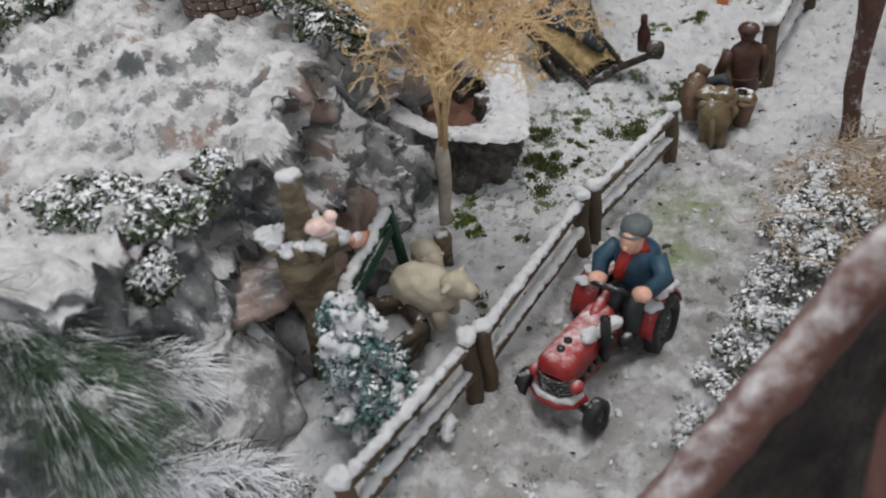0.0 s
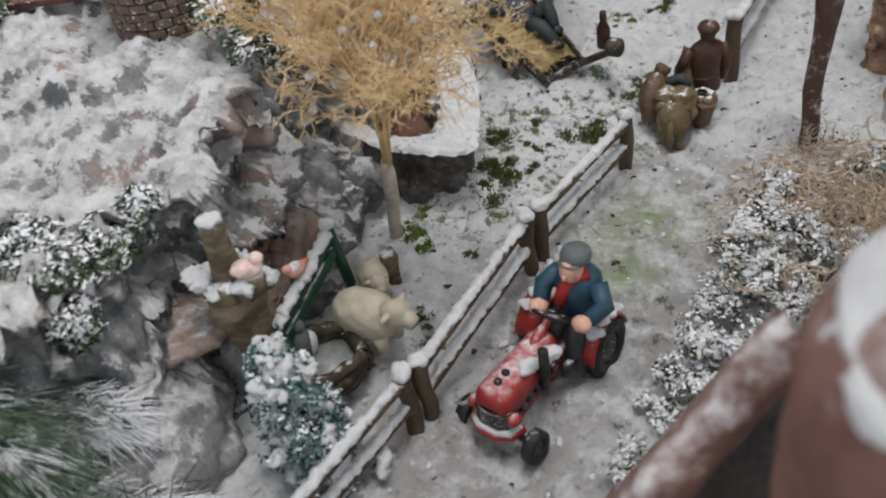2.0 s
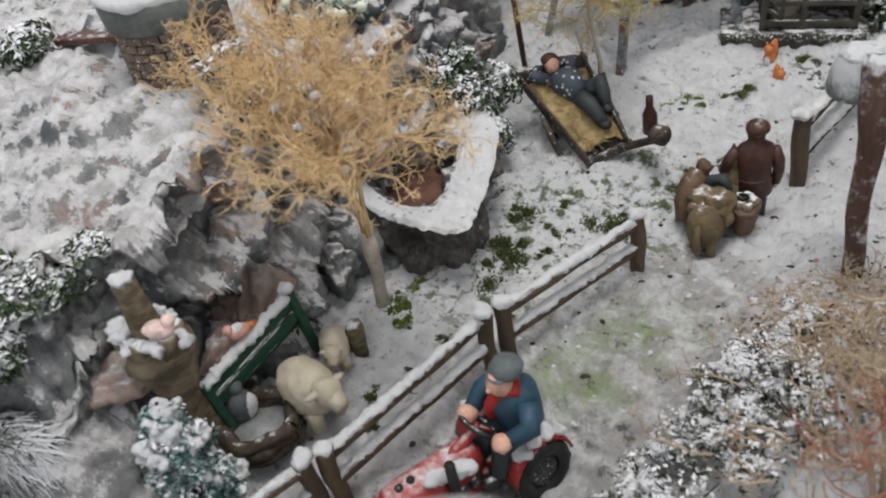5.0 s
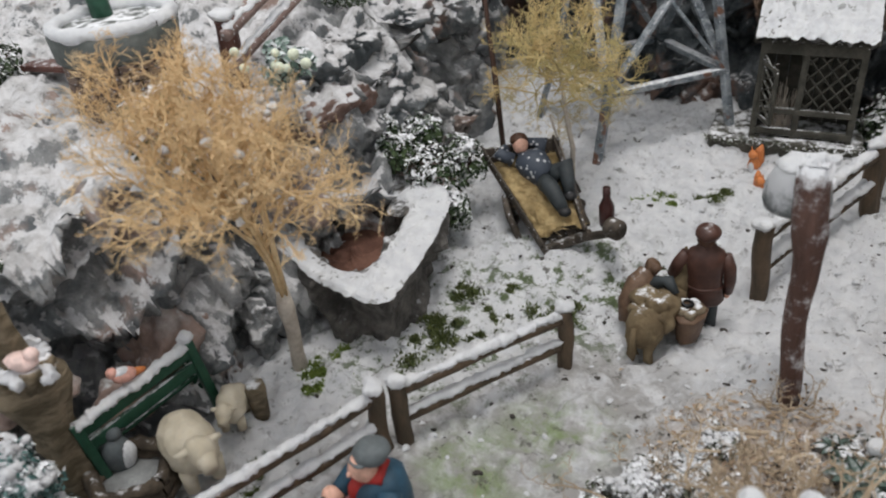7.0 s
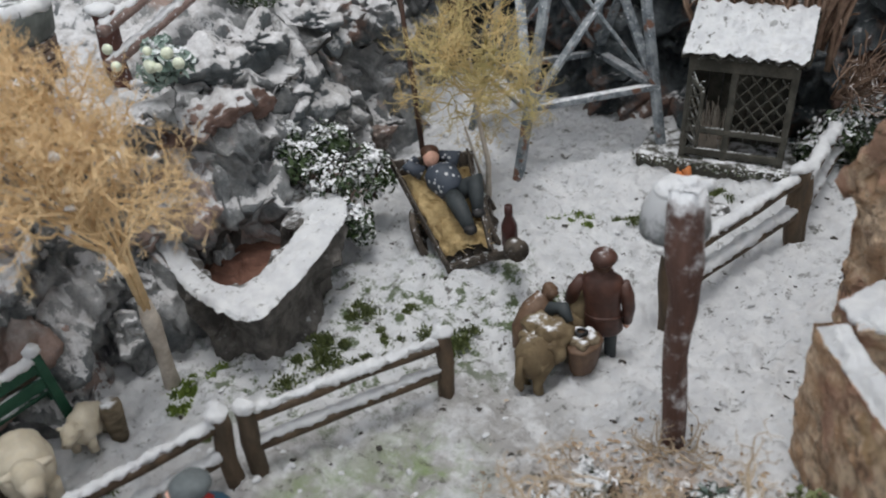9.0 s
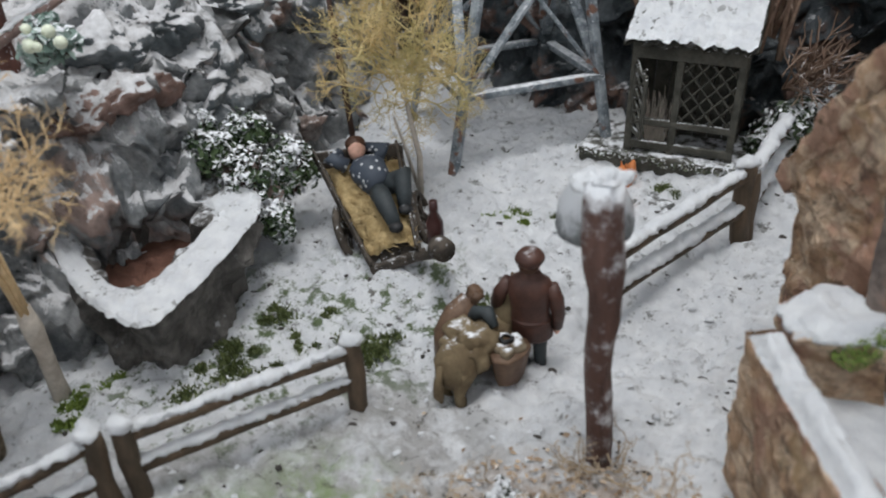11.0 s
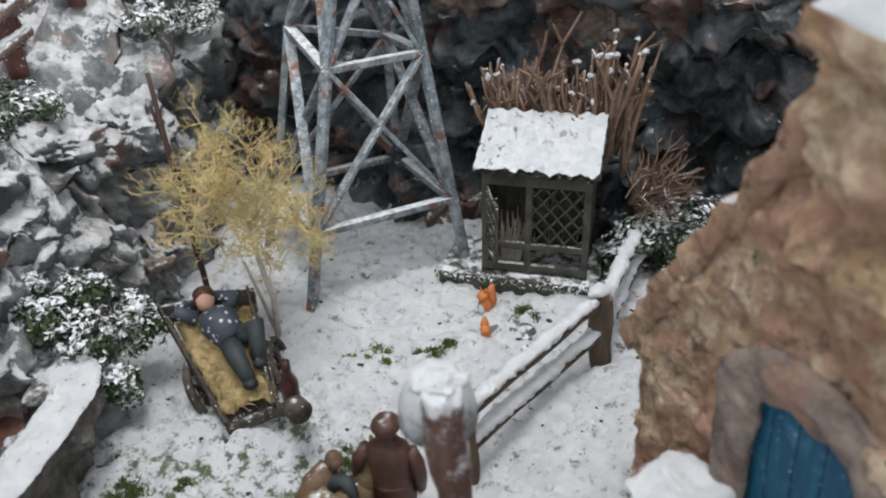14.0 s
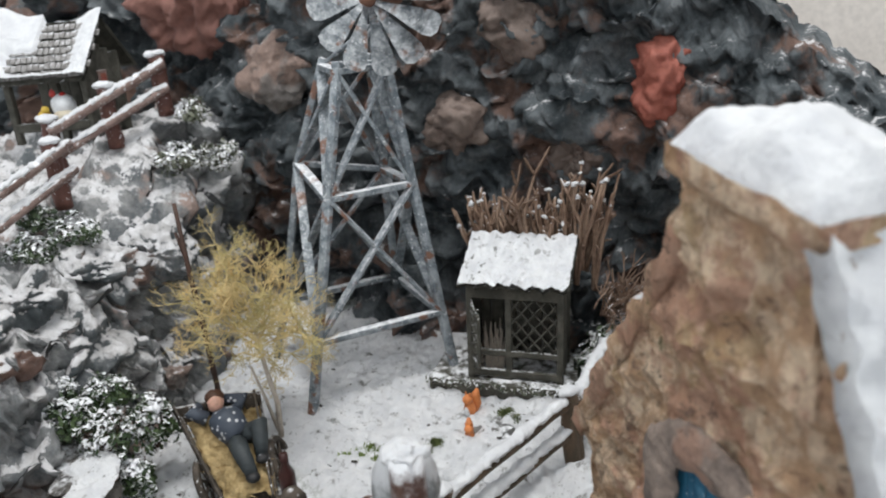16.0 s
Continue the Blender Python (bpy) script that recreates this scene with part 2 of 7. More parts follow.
def stone_material(name):
    """Rough plastered stone: tan, with pink, ochre, grey-brown and mossy patches."""
    n = Nodes(name)
    colour = n.mix(n.ramp(n.noise(0.7, 6, 0.7), 0.42, 0.58), (0.66, 0.43, 0.27), (0.90, 0.70, 0.50))
    colour = n.mix(n.ramp(n.noise(0.3, 5, 0.65), 0.48, 0.57, 0, 0.75), colour, (0.58, 0.32, 0.23))
    colour = n.mix(n.ramp(n.noise(0.36, 5, 0.65), 0.56, 0.62, 0, 0.55), colour, (0.48, 0.32, 0.15))
    colour = n.mix(n.ramp(n.noise(0.5, 6, 0.75), 0.57, 0.64, 0, 0.8), colour, (0.17, 0.115, 0.09))
    colour = n.mix(n.ramp(n.noise(0.21, 6, 0.75), 0.60, 0.66, 0, 0.85), colour, (0.10, 0.125, 0.04))
    mid = n.noise(1.5, 5, 0.7)
    fine = n.noise(4.0, 6, 0.72)
    cells = n.t.nodes.new("ShaderNodeTexVoronoi")
    cells.feature = "DISTANCE_TO_EDGE"
    cells.inputs["Scale"].default_value = 52.0
    n.link(n.t.nodes.new("ShaderNodeTexCoord").outputs["Object"], cells.inputs["Vector"])
    joint = n.ramp(n.math("ADD", cells.outputs["Distance"], n.math("MULTIPLY", n.math("SUBTRACT", mid, 0.5), 0.25)), 0.0, 0.13)
    colour = n.mix(n.ramp(joint, 0.0, 1.0, 0.24, 0.0), colour, (0.34, 0.20, 0.13))
    colour = n.mix(n.ramp(mid, 0.36, 0.50, 0.42, 0.0), colour, (0.32, 0.19, 0.13))
    colour = n.mix(n.ramp(fine, 0.30, 0.50, 0.28, 0.0), colour, (0.20, 0.13, 0.09))
    colour = n.mix(n.ramp(n.math("ADD", n.upward(), n.math("MULTIPLY", n.math("SUBTRACT", n.noise(1.1, 5, 0.7), 0.5), 1.2)), 0.75, 0.95), colour, SNOW)
    return n.finish(colour, 0.85, n.math("ADD", n.math("ADD", fine, joint), n.math("MULTIPLY", mid, 2.0)), 0.9, 0.004, specular=0.2)


M_STONE = stone_material("ochre_stone")
M_TROUGH = painted("dark_trough_stone", (0.075, 0.07, 0.064), (0.20, 0.185, 0.168), 0.7, 0.75, snow=(0.8, 0.35), grain=3.0, bump=0.9, depth=0.003, flecks=0.0, dusting=1.6)
M_SHED = painted("weathered_grey_wood", (0.052, 0.050, 0.040), (0.105, 0.10, 0.082), 1.0, 0.8, snow=(0.85, 0.3), grain=7.0, flecks=0.0)
M_RUSTY = painted("rusty_metal", (0.14, 0.065, 0.04), (0.24, 0.12, 0.08), 1.0, 0.6, snow=(0.8, 0.3), grain=5.0)
M_DULLRED = painted("dull_red_rock", (0.17, 0.075, 0.058), (0.26, 0.125, 0.10), 0.4, 0.65, grain=2.5, bump=0.5)
M_REDROCK = painted("red_rock", (0.24, 0.066, 0.045), (0.35, 0.115, 0.082), 0.7, 0.65, grain=3.0, bump=0.5)
M_BROWNROCK = painted("brown_rock", (0.13, 0.098, 0.082), (0.225, 0.17, 0.145), 0.5, 0.65, snow=(1.05, 0.2), grain=3.0, bump=0.5)
M_WHITEROOF = snow_material("snowy_roof_slope", 0.10, (0.30, 0.22, 0.17))
M_NEARRED = painted("red_chimney_stone", (0.15, 0.066, 0.053), (0.23, 0.115, 0.095), 0.6, 0.75, snow=(0.35, 1.2), grain=2.0, bump=0.6, depth=0.002, dusting=1.3)
# gable stone with the shade below the roof edge mixed into its colour
M_NEARWALL = painted("shaded_red_stone", (0.035, 0.030, 0.028), (0.09, 0.075, 0.068), 0.5, 0.8, snow=(0.45, 0.8), grain=3.0, bump=0.8, depth=0.004, dusting=0.9)
M_ROOFSNOW = snow_material("thin_roof_snow", 0.14, (0.20, 0.20, 0.19))
M_TROUGHSNOW = painted("snowy_flat_stone", (0.10, 0.10, 0.095), (0.17, 0.165, 0.155), 0.8, 0.8, snow=(0.9, 0.25), grain=3.0)
M_GREYRIM = painted("grey_green_rim", (0.085, 0.095, 0.088), (0.15, 0.16, 0.15), 0.7, 0.7, snow=(0.85, 0.25), grain=3.0)
M_SHINGLE = painted("grey_shingle", (0.18, 0.17, 0.16), (0.34, 0.33, 0.32), 1.2, 0.8, snow=(0.62, 0.5), grain=4.0, dusting=2.2)
M_WALL = painted("beige_plaster", (0.74, 0.69, 0.64), (0.78, 0.73, 0.68), 0.05, 0.9, grain=1.0, bump=0.05)
M_RED = painted("red_enamel", (0.30, 0.022, 0.022), (0.40, 0.045, 0.04), 0.8, 0.45, snow=(0.62, 0.9), grain=4.0, bump=0.3, dusting=2.0)
M_NEAR = painted("terracotta_roof", (0.145, 0.066, 0.053), (0.22, 0.115, 0.095), 0.5, 0.75, snow=(0.22, 1.3), grain=2.0, bump=0.6, depth=0.002, dusting=1.6)

# ---------------------------------------------------------------- ground
LEVELS = [(0, 0, 0), (13.4, 5.5, 0), (3.5, -12.4, -1.2), (8.5, -3, 0.2), (11.2, -9.6, -2.2), (8, -14, -2.9), (20.8, 16, -0.6), (24, 7, 0), (18.7, 12.7, -0.8), (16.7, 8.2, -1.0),
          (13.7, 21, 1.9), (8.5, 23, 3.1), (14, 29.5, 3.0), (23.3, 29.5, 2.6), (25, 25, 0.8), (18.6, 25, 2.0), (0, -16, -0.5), (30, 8, 0), (0, 40, 4), (-20, 20, 5), (40, 40, 2), (20, -12, -1.5), (0, -40, -3), (40, -30, -2)]


def gz(x, y):
    """The height of the ground, without its small lumps."""
    s = w = 0.0
    for a, b, c in LEVELS:
        k = 1.0 / ((x - a) ** 2 + (y - b) ** 2 + 4.0) ** 1.6
        s += k * c
        w += k
    return s / w


def lumps(x, y):
    return 0.26 * fbm(x, y, 3.0, 0.45, 4) + 0.40 * fbm(x, y, 8.0, 1.3, 5)


bm = bmesh.new()


def ground_at(u, v):
    x = -45 + 37 * u / 0.1 if u < 0.1 else (-8 + 40 * (u - 0.1) / 0.8 if u < 0.9 else 32 + 40 * (u - 0.9) / 0.1)
    y = -62 + 38 * v / 0.1 if v < 0.1 else (-24 + 62 * (v - 0.1) / 0.8 if v < 0.9 else 38 + 30 * (v - 0.9) / 0.1)
    return (x, y, gz(x, y) + lumps(x, y))


sheet(bm, ground_at, 260, 400)
single("ground", bm, M_GROUND, 0, 0, 0, "uneven snow-covered ground with dark and mossy patches", "ground", kind="structure")

bm = bmesh.new()
box(bm, 0, 0, 0, 500, 6, 320)
single("wall_back", bm, M_WALL, 10, 110, 60, "plain beige plaster room wall behind the model", "wall", kind="structure")
bm = bmesh.new()
box(bm, 0, 0, 0, 500, 500, 4)
single("floor", bm, M_WALL, 10, 0, -80, "plain floor under the model", "floor", kind="structure")

# ---------------------------------------------------------------- the snowy rock
EDGE = [(-26, -36), (-12, -21), (-9.0, -14.8), (-7.0, -10.4), (-4.9, -5.4), (-4.0, -1.0), (-3.5, 4.0), (-2.6, 8.0), (-2.4, 14.0), (-4.2, 17.6), (-3.6, 21.0), (-3.2, 25.0), (-5.4, 28.5), (-6.8, 33.0), (-6.0, 41.0)]
TOPS = [(-5.6, -8.2, 10.2), (-4.6, -4.6, 10.6), (-9, -14, 10.6), (-16, -14, 11.0), (-6, -4, 12.8), (-12, -2, 13.9), (-20, 0, 14.3), (-9, 3, 14.2), (-3, 6, 12.6), (-4, 11, 11.6), (-3, 16, 11.4), (-4, 22, 12.4), (-3, 26, 13.2), (-8, 12, 15.4), (-9, 20, 18.6), (-9, 27, 20.0), (-6, 32, 20.5), (-14, 34, 20.5), (-25, 20, 19)]


def blend(points, x, y, power=1.7, soft=3.0):
    s = w = 0.0
    for a, b, c in points:
        k = 1.0 / ((x - a) ** 2 + (y - b) ** 2 + soft) ** power
        s += k * c
        w += k
    return s / w


def edge_distance(x, y):
    """How far the point lies inside the rock's rim (minus: outside)."""
    best, sign = 1e9, 1
    for (ax, ay), (bx, by) in zip(EDGE, EDGE[1:]):
        dx, dy = bx - ax, by - ay
        t = max(0, min(1, ((x - ax) * dx + (y - ay) * dy) / (dx * dx + dy * dy)))
        ex, ey = x - ax - t * dx, y - ay - t * dy
        d = math.hypot(ex, ey)
        if d < best:
            best, sign = d, 1 if dx * ey - dy * ex > 0 else -1
    return best * sign


def facet(p, scale, amount, seed=0.0):
    """The offset that turns a surface into tilted flat facets, as of crumpled paper."""
    q = p * scale + Vector((seed, seed * 0.7, -seed))
    q += noise.noise_vector(q * 0.7) * 0.35
    d, pts = noise.voronoi(q)
    total = weight = 0.0
    for k in range(3):
        c = pts[k]
        tilt = noise.cell_vector(c * 7.3) - Vector((0.5, 0.5, 0.5))
        lift = noise.cell(c * 5.1 + Vector((3, 1, 2))) - 0.5
        w = math.exp(-11.0 * (d[k] - d[0]))
        total += w * (lift + 1.5 * tilt.dot(q - c))
        weight += w
    return amount * total / weight


def crease(p, scale, amount, seed=0.0, octaves=4):
    """The offset of crumpled paper: flanks that meet in sharp ridges and valleys."""
    q = p * scale + Vector((seed, -seed * 0.6, seed * 1.3))
    q += noise.noise_vector(q * 0.8) * 0.35
    total, gain = 0.0, 1.0
    for k in range(octaves):
        a = abs(noise.noise(q))
        total += gain * ((0.6 - 2.4 * a) if k % 2 == 0 else (2.4 * a - 0.6))
        q = q * 2.07 + Vector((5.2, 1.3, 7.7))
        gain *= 0.56
    return amount * total


def rim(s):
    """The rim's point and outward direction; s from 0 to 1."""
    n = len(EDGE) - 1
    f = min(max(s * n, 0), n - 1e-6)
    i = int(f)
    t = f - i
    p = [Vector((*EDGE[max(0, min(n, k))], 0)) for k in (i - 1, i, i + 1, i + 2)]
    q = 0.5 * ((2 * p[1]) + (p[2] - p[0]) * t + (2 * p[0] - 5 * p[1] + 4 * p[2] - p[3]) * t * t + (3 * p[1] - p[0] - 3 * p[2] + p[3]) * t ** 3)
    d = (p[2] - p[1]).normalized()
    return q, Vector((d.y, -d.x, 0))


def face_at(u, v):
    q, out = rim(u)
    inner = q - out * 1.5
    top = blend(TOPS, inner.x, inner.y)
    low = gz(q.x + 2 * out.x, q.y + 2 * out.y) - 1.0
    z = top + (low - top) * max(0.0, (v - 0.18) / 0.82)
    reach = -4.0 * (1 - v / 0.18) if v < 0.18 else 0.4 + 1.4 * ((v - 0.18) / 0.82) ** 1.5
    p = q + out * reach + Vector((0, 0, z))
    k = smooth(0.0, 0.22, v)
    p += out * (k * (crease(p, 0.17, 1.9) + facet(p, 0.32, 0.8) + crease(p, 0.5, 0.5, 6.0, 3)))
    p.z += (0.2 + 0.7 * k) * crease(p, 0.26, 1.1, 9.0)
    p += noise.noise_vector(p * 0.5) * 0.5 * k + noise.noise_vector(p * 1.6) * 0.06
    hollow = math.exp(-((q.x + 7.0) ** 2 + (q.y + 9.0) ** 2) / 10.0) * smooth(8.8, 6.6, p.z)
    p -= out * 2.2 * hollow
    return p


def plateau_at(u, v):
    x, y = -46 + 46 * u, -40 + 86 * v
    d = edge_distance(x, y)
    if d < -0.5:
        return Vector((x, y, -10.0))
    z = blend(TOPS, x, y, 1.7, 3.0 + 14.0 * smooth(15, 20, y))
    if d < 2.2:
        z -= 0.9 * smooth(2.2, 0.6, d)
    p = Vector((x, y, z))
    p.z += (1 + 0.5 * smooth(11, 16, y)) * (crease(p, 0.22, 0.72, 3.0) + crease(p, 0.6, 0.22, 5.0, 2)) + 0.24 * fbm(x, y, 2.0, 1.4, 5)
    p += noise.noise_vector(p * 1.6) * 0.12
    return p


bm = bmesh.new()
sheet(bm, face_at, 420, 64)
for f in list(bm.faces):
    f.normal_flip()
sheet(bm, plateau_at, 210, 360)
bmesh.ops.delete(bm, geom=[v for v in bm.verts if v.co.z < -4.5], context="VERTS")
rock = single("snowy_rock", bm, M_ROCK, 0, 0, 0, "crumpled dark slate rock with powder snow on top", "rock")


def boulder(x, y, z, r, seed, label, material=None, rz=0.0, amount=1.0):
    bm = bmesh.new()
    vs = bmesh.ops.create_icosphere(bm, subdivisions=5, radius=1.0)["verts"]
    for v in vs:
        n = v.co.copy()
        p = Vector((n.x * r[0], n.y * r[1], n.z * r[2]))
        p += n * (facet(p, 0.42, 0.55 * amount, seed) + crease(p, 0.36, 0.55 * amount, seed + 3))
        p += noise.noise_vector(p * 1.5 + Vector((seed, 0, 0))) * 0.12
        v.co = p
    return single("boulder", bm, material or M_BOULDER, x, y, z, label, "rock", rz=rz)


boulder(-8.6, -15.2, 0.4, (3.6, 4.2, 4.2), 1.0, "grey boulder dusted with frost below the cave", material=M_FROSTROCK, amount=0.6)
boulder(-7.2, -11.6, 4.7, (3.0, 2.4, 0.8), 5.0, "brownish slab of rock jutting from the cave", M_PINKROCK, rz=30, amount=0.8)
boulder(-5.6, -7.0, 1.2, (1.8, 1.8, 2.2), 8.0, "grey-brown rounded stone at the cave mouth", M_PINKROCK, rz=20, amount=0.8)
boulder(-5.6, -3.2, 2.8, (2.2, 3.2, 3.6), 11.0, "pale pinkish-brown stone leaning on the rock face", M_PINKROCK, rz=10, amount=1.2)
boulder(-2.6, 0.4, 1.6, (1.2, 1.4, 2.3), 12.0, "pale frosted stone beside the little tree", M_ROCK, rz=25, amount=0.7)
boulder(-3.0, 9.0, 10.8, (1.9, 3.4, 1.4), 14.0, "red-brown rock ledge capped with snow", M_REDLEDGE, rz=-10)
boulder(-4.0, 13.6, 8.0, (2.4, 3.0, 3.2), 17.0, "dark broken rock beside the stone trough", M_LEDGE)
boulder(0.4, 13.2, 3.0, (1.6, 1.4, 1.4), 21.0, "small dark stone half under snow")
boulder(-1.2, 22.0, 5.0, (1.0, 1.0, 1.0), 24.0, "small dark stone in the snow slope")

# ---------------------------------------------------------------- cliff
bm = bmesh.new()


BARE = [(28.5, 21.4, 3.4), (14.0, 18.8, 3.6), (22.9, 16.8, 3.0), (-0.4, 23.4, 4.2), (-9.5, 29.0, 6.0)]


def cliff_top(x):
    return float(np.interp(x, [-40, 20, 27, 35.4, 38.3, 42.5, 52, 64], [38, 38, 33.5, 25.6, 22.8, 20.2, 15, 13])) + 0.9 * fbm(x, 0, 0, 0.35, 3)


def cliff_at(u, v):
    x = -40 + 104 * u
    h = cliff_top(x)
    z = -2 + (h + 2) * v
    p = Vector((x, 37.8 + 3.0 * smooth(0, -16, x) + 0.05 * z, z))
    k = 1.0
    for a, b, r in BARE:
        k -= 0.8 * math.exp(-((x - a) ** 2 + (z - b) ** 2) / (r * r * 0.6))
    k = max(0.15, k)
    q = Vector((p.x, p.y, p.z * 1.35))
    p.y += k * (1.6 * fbm(x, z, 4.0, 0.12, 2) - crease(q, 0.11, 2.3) - crease(q, 0.3, 1.25, 5.0) + facet(p, 0.25, 0.8))
    p.z += k * crease(q, 0.2, 0.9, 8.0, 3)
    p.y += 5.0 * smooth(0.955, 1.0, v)
    p += noise.noise_vector(p * 0.7) * 0.3 + noise.noise_vector(p * 1.7) * 0.06
    p.y += 5.0 * math.exp(-((x - 28.5) / 3.4) ** 2 - ((z - 7.5) / 5.0) ** 2)
    return p


sheet(bm, cliff_at, 480, 200)
single("rock_cliff", bm, M_CLIFF, 0, 0, 0, "tall crumpled slate-grey and brown cliff behind the meadow", "cliff")
boulder(28.5, 38.2, 21.4, (2.2, 1.5, 2.9), 31.0, "red-painted crumpled rock in the cliff", M_REDROCK, amount=0.9)
boulder(14.0, 38.0, 18.8, (2.4, 1.6, 2.4), 34.0, "brown crumpled rock bulging from the cliff", M_BROWNROCK, amount=1.1)
boulder(18.8, 38.6, 25.4, (2.9, 1.6, 2.4), 37.0, "rusty brown crumpled rock in the cliff", M_BROWNROCK, amount=1.1)
boulder(-0.4, 38.4, 23.4, (3.2, 1.6, 2.7), 41.0, "pale grey-brown crumpled rock in the cliff", M_BOULDER, amount=1.1)
boulder(-9.5, 40.0, 29.0, (5.4, 2.0, 4.6), 44.0, "dull red-brown crumpled rock behind the hut", M_DULLRED, amount=1.3)
boulder(22.9, 38.0, 16.8, (2.0, 1.5, 2.3), 47.0, "dark brown crumpled rock behind the dry bush", M_BROWNROCK, amount=1.1)
# blocks on the snowy slope
boulder(-3.4, 17.4, 9.6, (2.5, 2.8, 2.6), 51.0, "dark angular block with a snowy top", M_LEDGE, rz=20, amount=1.3)
boulder(-5.2, 14.4, 13.4, (3.0, 2.2, 1.7), 54.0, "slate block under powder snow", M_LEDGE, rz=50, amount=1.3)
boulder(-4.4, 20.6, 13.2, (2.8, 2.6, 2.0), 57.0, "slate block under powder snow", M_LEDGE, rz=-20, amount=1.3)
boulder(-3.4, 24.6, 13.0, (2.4, 2.4, 1.9), 60.0, "grey block dusted with snow below the log fence", M_LEDGE, rz=10, amount=1.2)
boulder(-4.6, 10.4, 13.2, (2.4, 2.0, 1.3), 63.0, "flat slate block under snow", M_LEDGE, rz=70, amount=1.1)

# ---------------------------------------------------------------- fences
def log_bm(length, r, wob=0.12, seed=0.0, sides=10, n=8):
    bm = bmesh.new()
    tube(bm, [(0.06 * math.sin(seed + i), 0.06 * math.cos(seed * 2 + i), length * i / n) for i in range(n + 1)], r, sides, True, wob, seed)
    return bm


def snow_roll(a, b, r, seed, lift=0.25, n=84):
    """Powder heaped along a rail from a to b."""
    bm = bmesh.new()
    a, b = Vector(a), Vector(b)
    rings = []
    d = (b - a).normalized()
    s = d.cross(Vector((0, 0, 1))).normalized()
    for i in range(n + 1):
        t = i / n
        p = a.lerp(b, t) + Vector((0, 0, lift))
        k = r * (0.8 + 0.5 * abs(noise.noise(Vector((t * 9, seed, 0)))))
        if i in (0, n):
            k *= 0.45
        ring = []
        for q in range(10):
            an = 2 * math.pi * q / 10
            off = s * math.cos(an) * k * 1.05 + Vector((0, 0, 1)) * (math.sin(an) * k * (0.78 if math.sin(an) > 0 else 0.4))
            ring.append(bm.verts.new(p + off + noise.noise_vector((p + off) * 2.4) * 0.15 + noise.noise_vector((p + off) * 6.0) * 0.11))
        rings.append(ring)
    for x, y in zip(rings, rings[1:]):
        for q in range(10):
            bm.faces.new((x[q], x[(q + 1) % 10], y[(q + 1) % 10], y[q]))
    bm.faces.new(list(reversed(rings[0])))
    bm.faces.new(rings[-1])
    return bm


def fence_panel(a, b, height, label, r=0.42, rails=(0.86, 0.42), first=True, last=True):
    """Two posts and two snow-topped rails from a to b."""
    ax, ay = a
    bx, by = b
    ob = thing("wooden_fence", ax, ay, gz(ax, ay), label, "fence", group="rail fences along the lane")
    dz = gz(bx, by) - gz(ax, ay)
    e = Vector((bx - ax, by - ay, dz))
    seed = ax * 1.3 + ay
    for k, on in ((0.0, first), (1.0, last)):
        if not on:
            continue
        p = e * k
        bm = log_bm(height + 1.0, r, 0.16, seed + k)
        bmesh.ops.translate(bm, verts=bm.verts, vec=p + Vector((0, 0, -1.0)))
        post = part("post", bm, M_FENCE, ob)
        bm = bmesh.new()
        ball(bm, p + Vector((0, 0, height + 0.1)), (r * 1.15, r * 1.15, 0.34), 3, 0.25, 1.4, seed)
        part("snow_cap", bm, M_SNOW, post, "cap of powder snow")
    for h in rails:
        z = height * h
        bm = bmesh.new()
        p, q = Vector((0, 0, z)), e + Vector((0, 0, z))
        tube(bm, [p.lerp(q, i / 6) + noise.noise_vector(Vector((i, seed, h))) * 0.07 for i in range(7)], r * 0.72, 8, True, 0.15, seed)
        rail = part("rail", bm, M_FENCE, ob)
        part("snow", snow_roll(p, q, r * (0.72 if r < 0.45 else 0.9), seed + h, r * 0.58), M_SNOW, rail, "ridge of powder snow on the rail")
    return ob


fence_panel((-0.9, -21.0), (3.0, -13.0), 3.9, "low rustic rail fence panel of logs, topped with snow")
fence_panel((3.6, -12.2), (8.1, -3.8), 3.9, "low rustic rail fence panel of logs, topped with snow")
fence_panel((8.7, -2.9), (13.4, 5.4), 3.7, "low rustic rail fence panel of logs, topped with snow")
fence_panel((20.8, 16.0), (25.2, 25.0), 4.6, "log fence panel beside the path, thick with snow", 0.5)
fence_panel((25.4, 25.4), (26.2, 35.5), 4.2, "log fence panel in front of the ivy, thick with snow", 0.5)

# ---------------------------------------------------------------- tall post
bm = bmesh.new()
tube(bm, [(0.1 * math.sin(i), 0.08 * math.cos(1.7 * i), -1 + 13.4 * i / 12) for i in range(13)], [0.46 + 0.016 * i + 0.03 * math.sin(i * 0.9) + (0.08 if i > 8 else 0) for i in range(13)], 14, True, 0.12, 3.0)
ob = thing("wooden_post", 23.9, 7.0, gz(23.9, 7.0), "tall red-brown log post with snow on its top", "post")
part("trunk", bm, M_POST, ob)
bm = bmesh.new()
ball(bm, (0.0, 0, 12.42), (0.70, 0.70, 0.2), 4, 0.35, 2.2, 2)
part("snow_cap", bm, M_SNOW, ob, "cap of powder snow")

# ---------------------------------------------------------------- lattice tower
TX, TY = 8.3, 30.4
ang = math.degrees(math.atan2(23.2 - TY, 8.5 - TX))


def beam(bm, a, b, w=0.55, t=0.3):
    a, b = Vector(a), Vector(b)
    d = b - a
    m = Matrix.Translation((a + b) / 2) @ d.to_track_quat("Z", "Y").to_matrix().to_4x4()
    box(bm, 0, 0, 0, w, t, d.length, 0.05, m)


